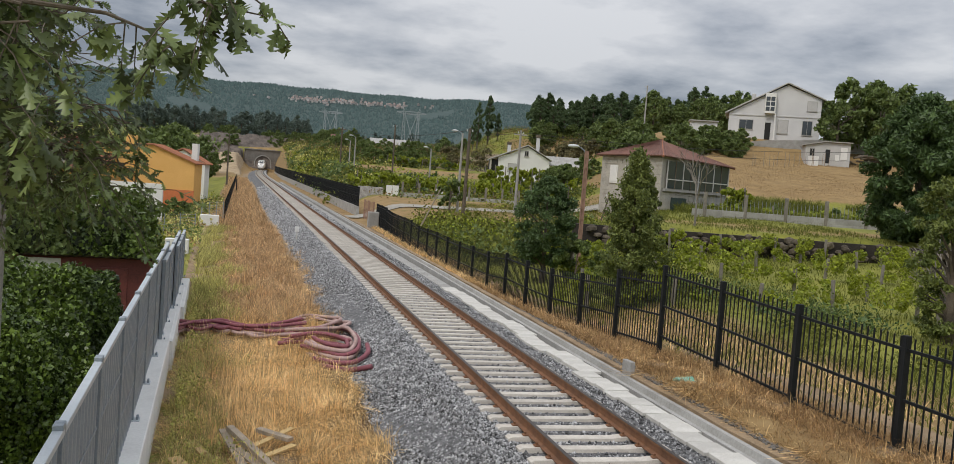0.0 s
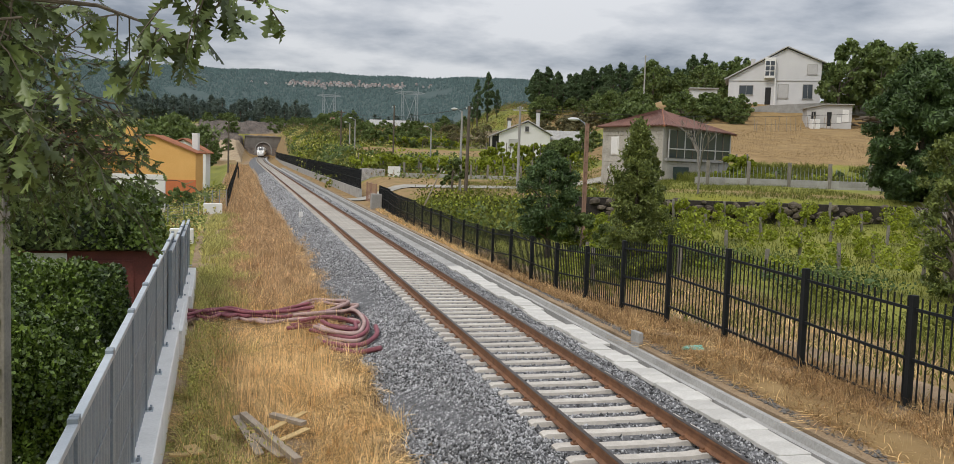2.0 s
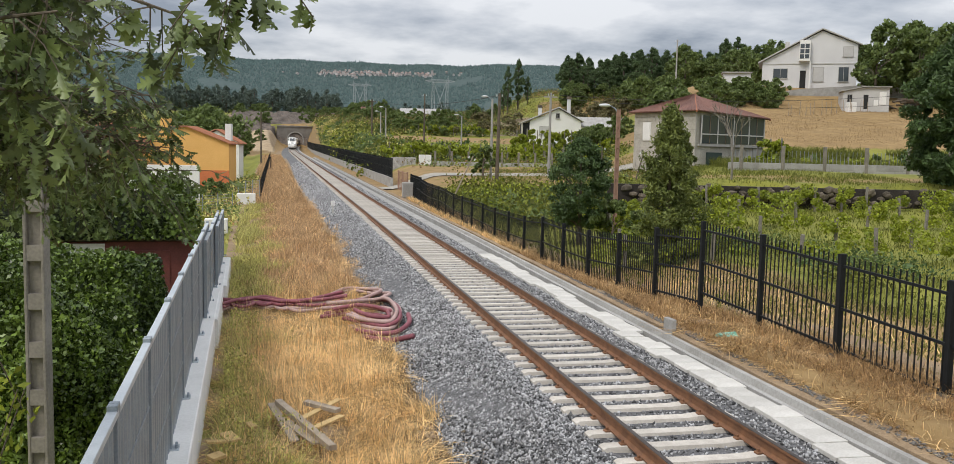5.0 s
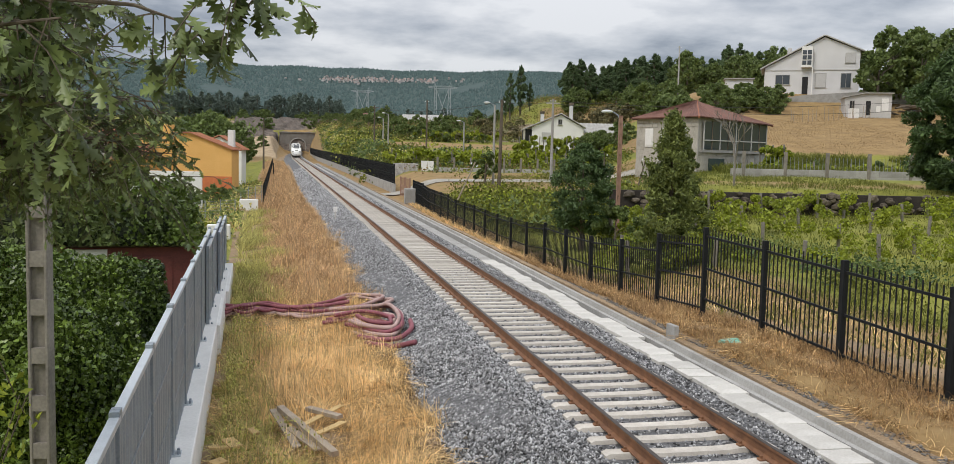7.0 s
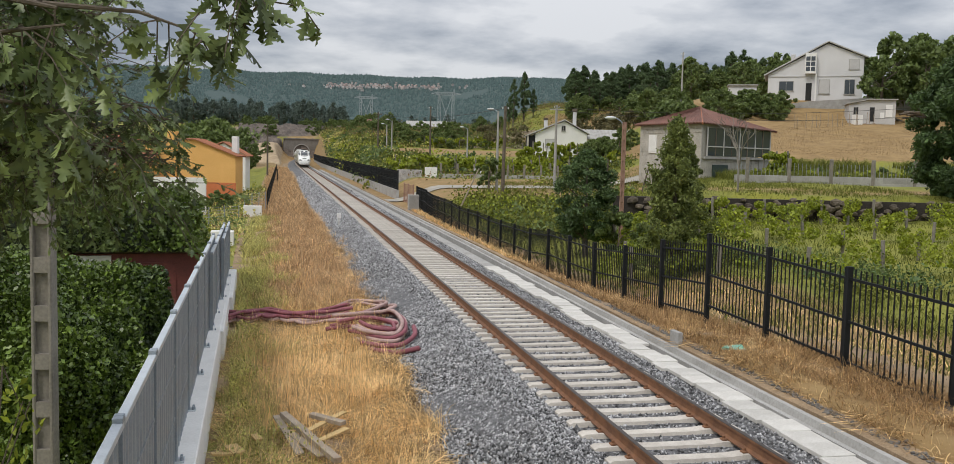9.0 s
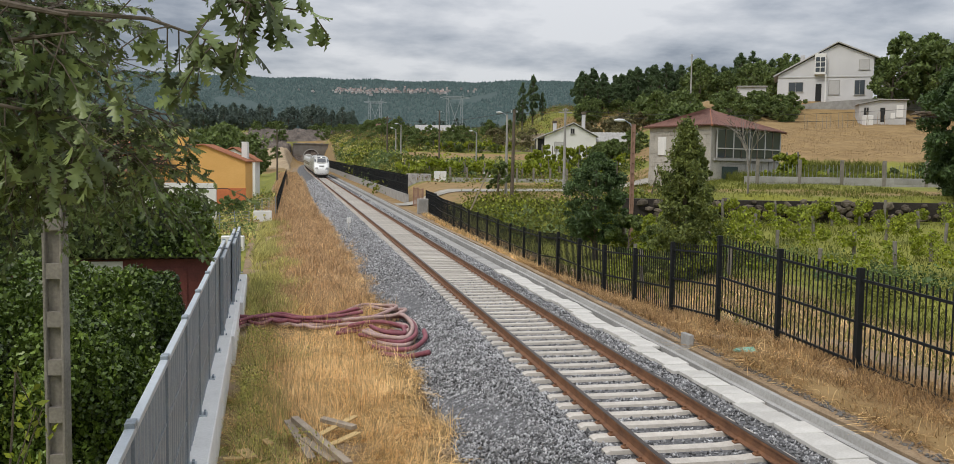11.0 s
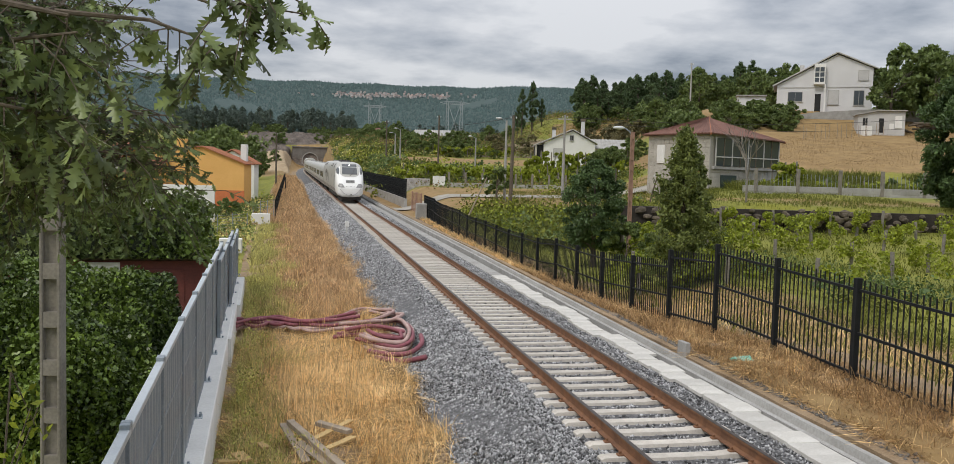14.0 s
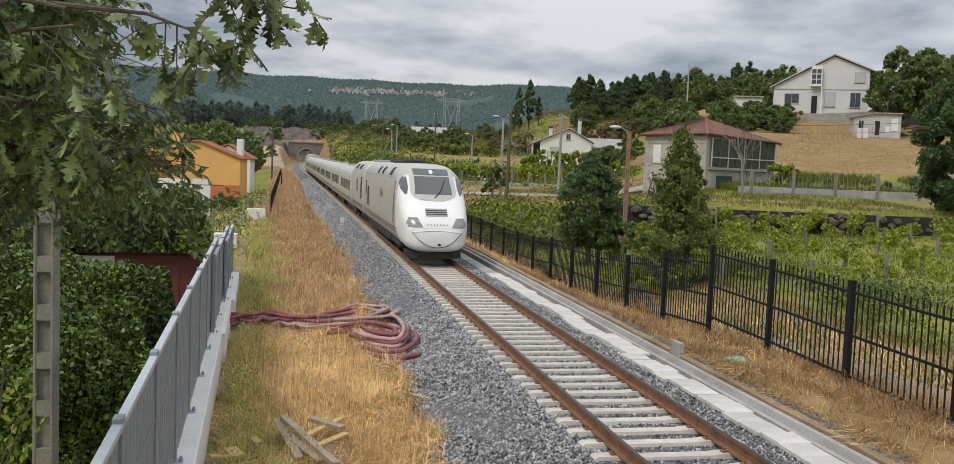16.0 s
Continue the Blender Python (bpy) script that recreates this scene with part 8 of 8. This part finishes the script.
def make_planks():
    grey, yellow = "grey weathered timber plank lying in dry grass", "yellowish broken pallet board in dry grass"
    for xa, ya, xb, yb, w, th, lift, m, lab in ((-5.82, 4.13, -5.44, 2.31, 0.13, 0.03, 0.20, "old_wood", grey), (-5.70, 3.98, -4.87, 1.77, 0.12, 0.09, 0.26, "old_wood", grey),
                                                (-5.56, 3.16, -5.10, 2.11, 0.14, 0.03, 0.19, "old_wood", grey), (-5.26, 4.04, -4.70, 3.57, 0.13, 0.07, 0.25, "old_wood", grey),
                                                (-5.34, 3.15, -4.64, 4.45, 0.11, 0.03, 0.21, "new_wood", yellow), (-5.11, 2.66, -4.65, 3.38, 0.12, 0.03, 0.22, "new_wood", yellow),
                                                (-6.50, 2.75, -6.33, 2.40, 0.20, 0.05, 0.18, "new_wood", yellow), (-6.74, 2.29, -6.45, 2.33, 0.09, 0.04, 0.2, "new_wood", yellow), (-6.17, 3.20, -6.08, 2.95, 0.12, 0.04, 0.2, "new_wood", yellow), (-6.62, 1.75, -6.5, 1.6, 0.22, 0.05, 0.2, "new_wood", yellow)):
        ln = math.hypot(xb - xa, yb - ya)
        x, y = (xa + xb) / 2, (ya + yb) / 2
        bm = box(-ln / 2, ln / 2, -w / 2, w / 2, -th / 2, th / 2, 0.005)
        for q in bm.verts:
            q.co.y += 0.012 * math.sin(q.co.x * 5 + xa * 9)
            q.co.x += 0.02 * math.sin(q.co.y * 60 + ya)
        o = part("timber_plank", bm, M[m], None, at=pose(x, y, float(verge_top(x, y)) + lift + 0.08, 3, 2.5, math.degrees(math.atan2(yb - ya, xb - xa))))
        tagged(o, lab, "plank", "pallet boards")
    bag = bmesh.new()
    bmesh.ops.create_icosphere(bag, subdivisions=2, radius=0.2)
    for q in bag.verts:
        q.co = Vector((q.co.x * 1.3, q.co.y * 0.8, max(-0.05, q.co.z * 0.35))) * (1 + 0.5 * noise.noise(q.co * 9))
    o = part("plastic_wrap", bag, mat("green_plastic", (0.10, 0.45, 0.32), (0.35, 0.55, 0.48), 0.35, 9, 30, 0.3), None, at=pose(3.75, 6.0, float(strip_top(3.75, 6.0)) + 0.06))
    tagged(o, "crumpled green and white plastic litter on dry grass", "litter")


make_planks()


def make_field_stakes():
    rng = random.Random(15)
    for k in range(16):
        u, v = 42 + 0.9 * k + rng.uniform(-0.3, 0.3), 121 + 0.35 * k
        x, y = from_site(u, v)
        o = part("wooden_stake", tube([(0, 0, -0.3), (0.02, 0, 0.8), (rng.uniform(-0.1, 0.1), 0, rng.uniform(1.4, 2.0))], [0.05, 0.045, 0.035], 5), M["old_wood"], None, at=pose(x, y, gz(x, y)))
        tagged(o, "thin weathered wooden stake in the dry field", "stake", "field stakes")


make_field_stakes()


def make_left_fittings():
    """Low concrete blocks, mesh fence and lineside posts beyond the parapet."""
    for x, y, w in ((-8.75, 59.5, 1.4), (-9.35, 38, 1.2)):
        o = part("concrete_block", box(-w / 2, w / 2, -0.3, 0.3, -0.3, 0.75, 0.03), M["white_wall"], None, at=pose(x, y, gz(x, y) + 0.1))
        tagged(o, "white concrete block at the end of the path", "concrete block", "path blocks")
    k = 0
    y = 66.0
    bar = mesh_of(box(-0.015, 0.015, -0.015, 0.015, 0, 1.5), "bar", M["black_steel"])
    while y < 190:
        x = -7.85 - 0.0135 * (y - 66)
        f = empty("mesh_fence_panel", pose(x, y, float(verge_z(y))), "dark metal fence panel along the garden path", "fence", "path fence panels")
        part("post", box(-0.04, 0.04, -0.04, 0.04, 0, 1.7), M["black_steel"], f)
        for z in (0.2, 0.6, 1.0, 1.4):
            part("rail", box(-0.012, 0.012, 0, 2.9, z, z + 0.03), M["black_steel"], f)
        for i in range(5):
            shared("bar", bar, f, pose(0, 0.5 * (i + 0.5), 0.05))
        y += 3.0
    for xa, ya, xb, yb in ((-12.4, 52, -9.6, 56.5), (-9.4, 60.5, -7.95, 65.5)):
        f = empty("garden_fence", pose(xa, ya, gz(xa, ya), 0, 0, math.degrees(math.atan2(yb - ya, xb - xa))), "grey wire mesh garden fence with steel posts", "fence", "garden fences")
        ln = math.hypot(xb - xa, yb - ya)
        for k in range(4):
            part("post", tube([(ln * k / 3, 0, -0.2), (ln * k / 3, 0, 1.75)], 0.035, 6), M["galv"], f)
        for k in range(8):
            part("wire", box(0, ln, -0.008, 0.008, 0.1 + 0.22 * k, 0.118 + 0.22 * k), M["galv"], f)
    rng = np.random.default_rng(19)
    for mt, n, h in (("verge_green", 420, 0.3), ("leaf_mid", 160, 0.5), ("leaf_bright", 40, 0.6), ("mat_straw", 260, 0.2)):
        y = rng.uniform(26, 100, n)
        x = -9.2 - np.abs(rng.normal(0, 3.5, n))
        c = np.stack([x, y, land_z(x, y) + h * 0.6], 1)
        pts = np.repeat(c, 36, 0) + rng.normal(size=(len(c) * 36, 3)) * np.array([0.5, 0.5, h * 0.6])
        tagged(new("garden_plants", leaf_mesh("garden_plants", pts, 0.12, M[mt], rng, 1.6)), "low green garden plants and weeds beside the path", "plants", kind="stuff")
    p = part("path_panel", box(-0.06, 0.06, -0.1, 0.1, 0, 2.1, 0.02), M["black_steel"], None, at=pose(-8.2, 128, float(verge_z(128)), 0, 0, 20))
    tagged(p, "dark upright signal post seen edge-on beside the line", "post")
    c = part("garden_path", box(-1.3, 1.3, -25, 25, -0.1, 0.05), M["asphalt"], None, at=pose(-11.5, 92, gz(-11.5, 92) + 0.1, 0, 0, 3))
    tagged(c, "pale concrete garden path beside the railway", "path", kind="structure")
    s = part("lineside_slab", box(-0.5, 0.5, -0.4, 0.4, 0, 0.12, 0.02), M["concrete"], None, at=pose(-3.0, 73, float(track_z(73)) - 0.75))
    tagged(s, "pale concrete slab on the ballast shoulder", "slab")
    e = empty("kilometre_post", pose(-2.7, 47, float(track_z(47)) - 0.75), "small pale lineside marker post on the ballast", "marker post")
    part("post", tube([(0, 0, 0), (0, 0, 0.7)], 0.04, 6), M["concrete"], e)
    part("plate", box(-0.13, 0.13, -0.02, 0.02, 0.65, 1.0, 0.01), M["render_white"], e)


make_left_fittings()


def pebbles(name, x, y, z, small, large, material, seed, label):
    """Small angular stones strewn at the given places."""
    rng = np.random.default_rng(seed)
    n = len(x)
    base = np.array([[1, 0, 0], [-1, 0, 0], [0, 1, 0], [0, -1, 0], [0, 0, 0.7], [0, 0, -0.7]], float)
    tri = np.array([[0, 2, 4], [2, 1, 4], [1, 3, 4], [3, 0, 4], [2, 0, 5], [1, 2, 5], [3, 1, 5], [0, 3, 5]])
    shape = (base[None] * rng.uniform(0.6, 1.3, (n, 6, 1)) + rng.normal(0, 0.25, (n, 6, 3))) * rng.uniform(small, large, (n, 1, 1))
    v = shape + np.stack([x, y, z], 1)[:, None]
    f = (np.arange(n)[:, None, None] * 6 + tri[None]).reshape(-1, 3)
    tagged(new(name, np_mesh(name, v.reshape(-1, 3), f, material)), label, "stones", kind="stuff")


def make_edge_rubble():
    rng = np.random.default_rng(83)
    y = rng.uniform(-3, 34, 2600)
    x = 3.02 + np.minimum(0.012 * np.maximum(y, 0), 0.36) + track_x(y) + np.abs(rng.normal(0, 0.12, len(y)))
    pebbles("kerb_rubble", x, y, strip_top(x, y) + 0.01, 0.012, 0.045, M["old_masonry"], 1, "crumbled earth and stones along the drain channel")
    y = rng.uniform(-2, 20, 3600)
    x = -3.42 + rng.normal(0, 0.16, len(y)) + 0.1 * np.sin(y * 1.3)
    z = np.maximum(verge_top(x, y), bed_top(x)) + 0.015
    pebbles("stained_stones", x, y, z, 0.014, 0.036, M["earth"], 2, "earth-stained stones where ballast meets the grass")
    y = rng.uniform(-2, 16, 500)
    x = -3.4 + rng.normal(0, 0.22, len(y))
    pebbles("dark_clods", x, y, np.maximum(verge_top(x, y), bed_top(x)) + 0.02, 0.018, 0.045, M["dark_stone"], 3, "dark clods lying on the ballast edge")


make_edge_rubble()

motions()
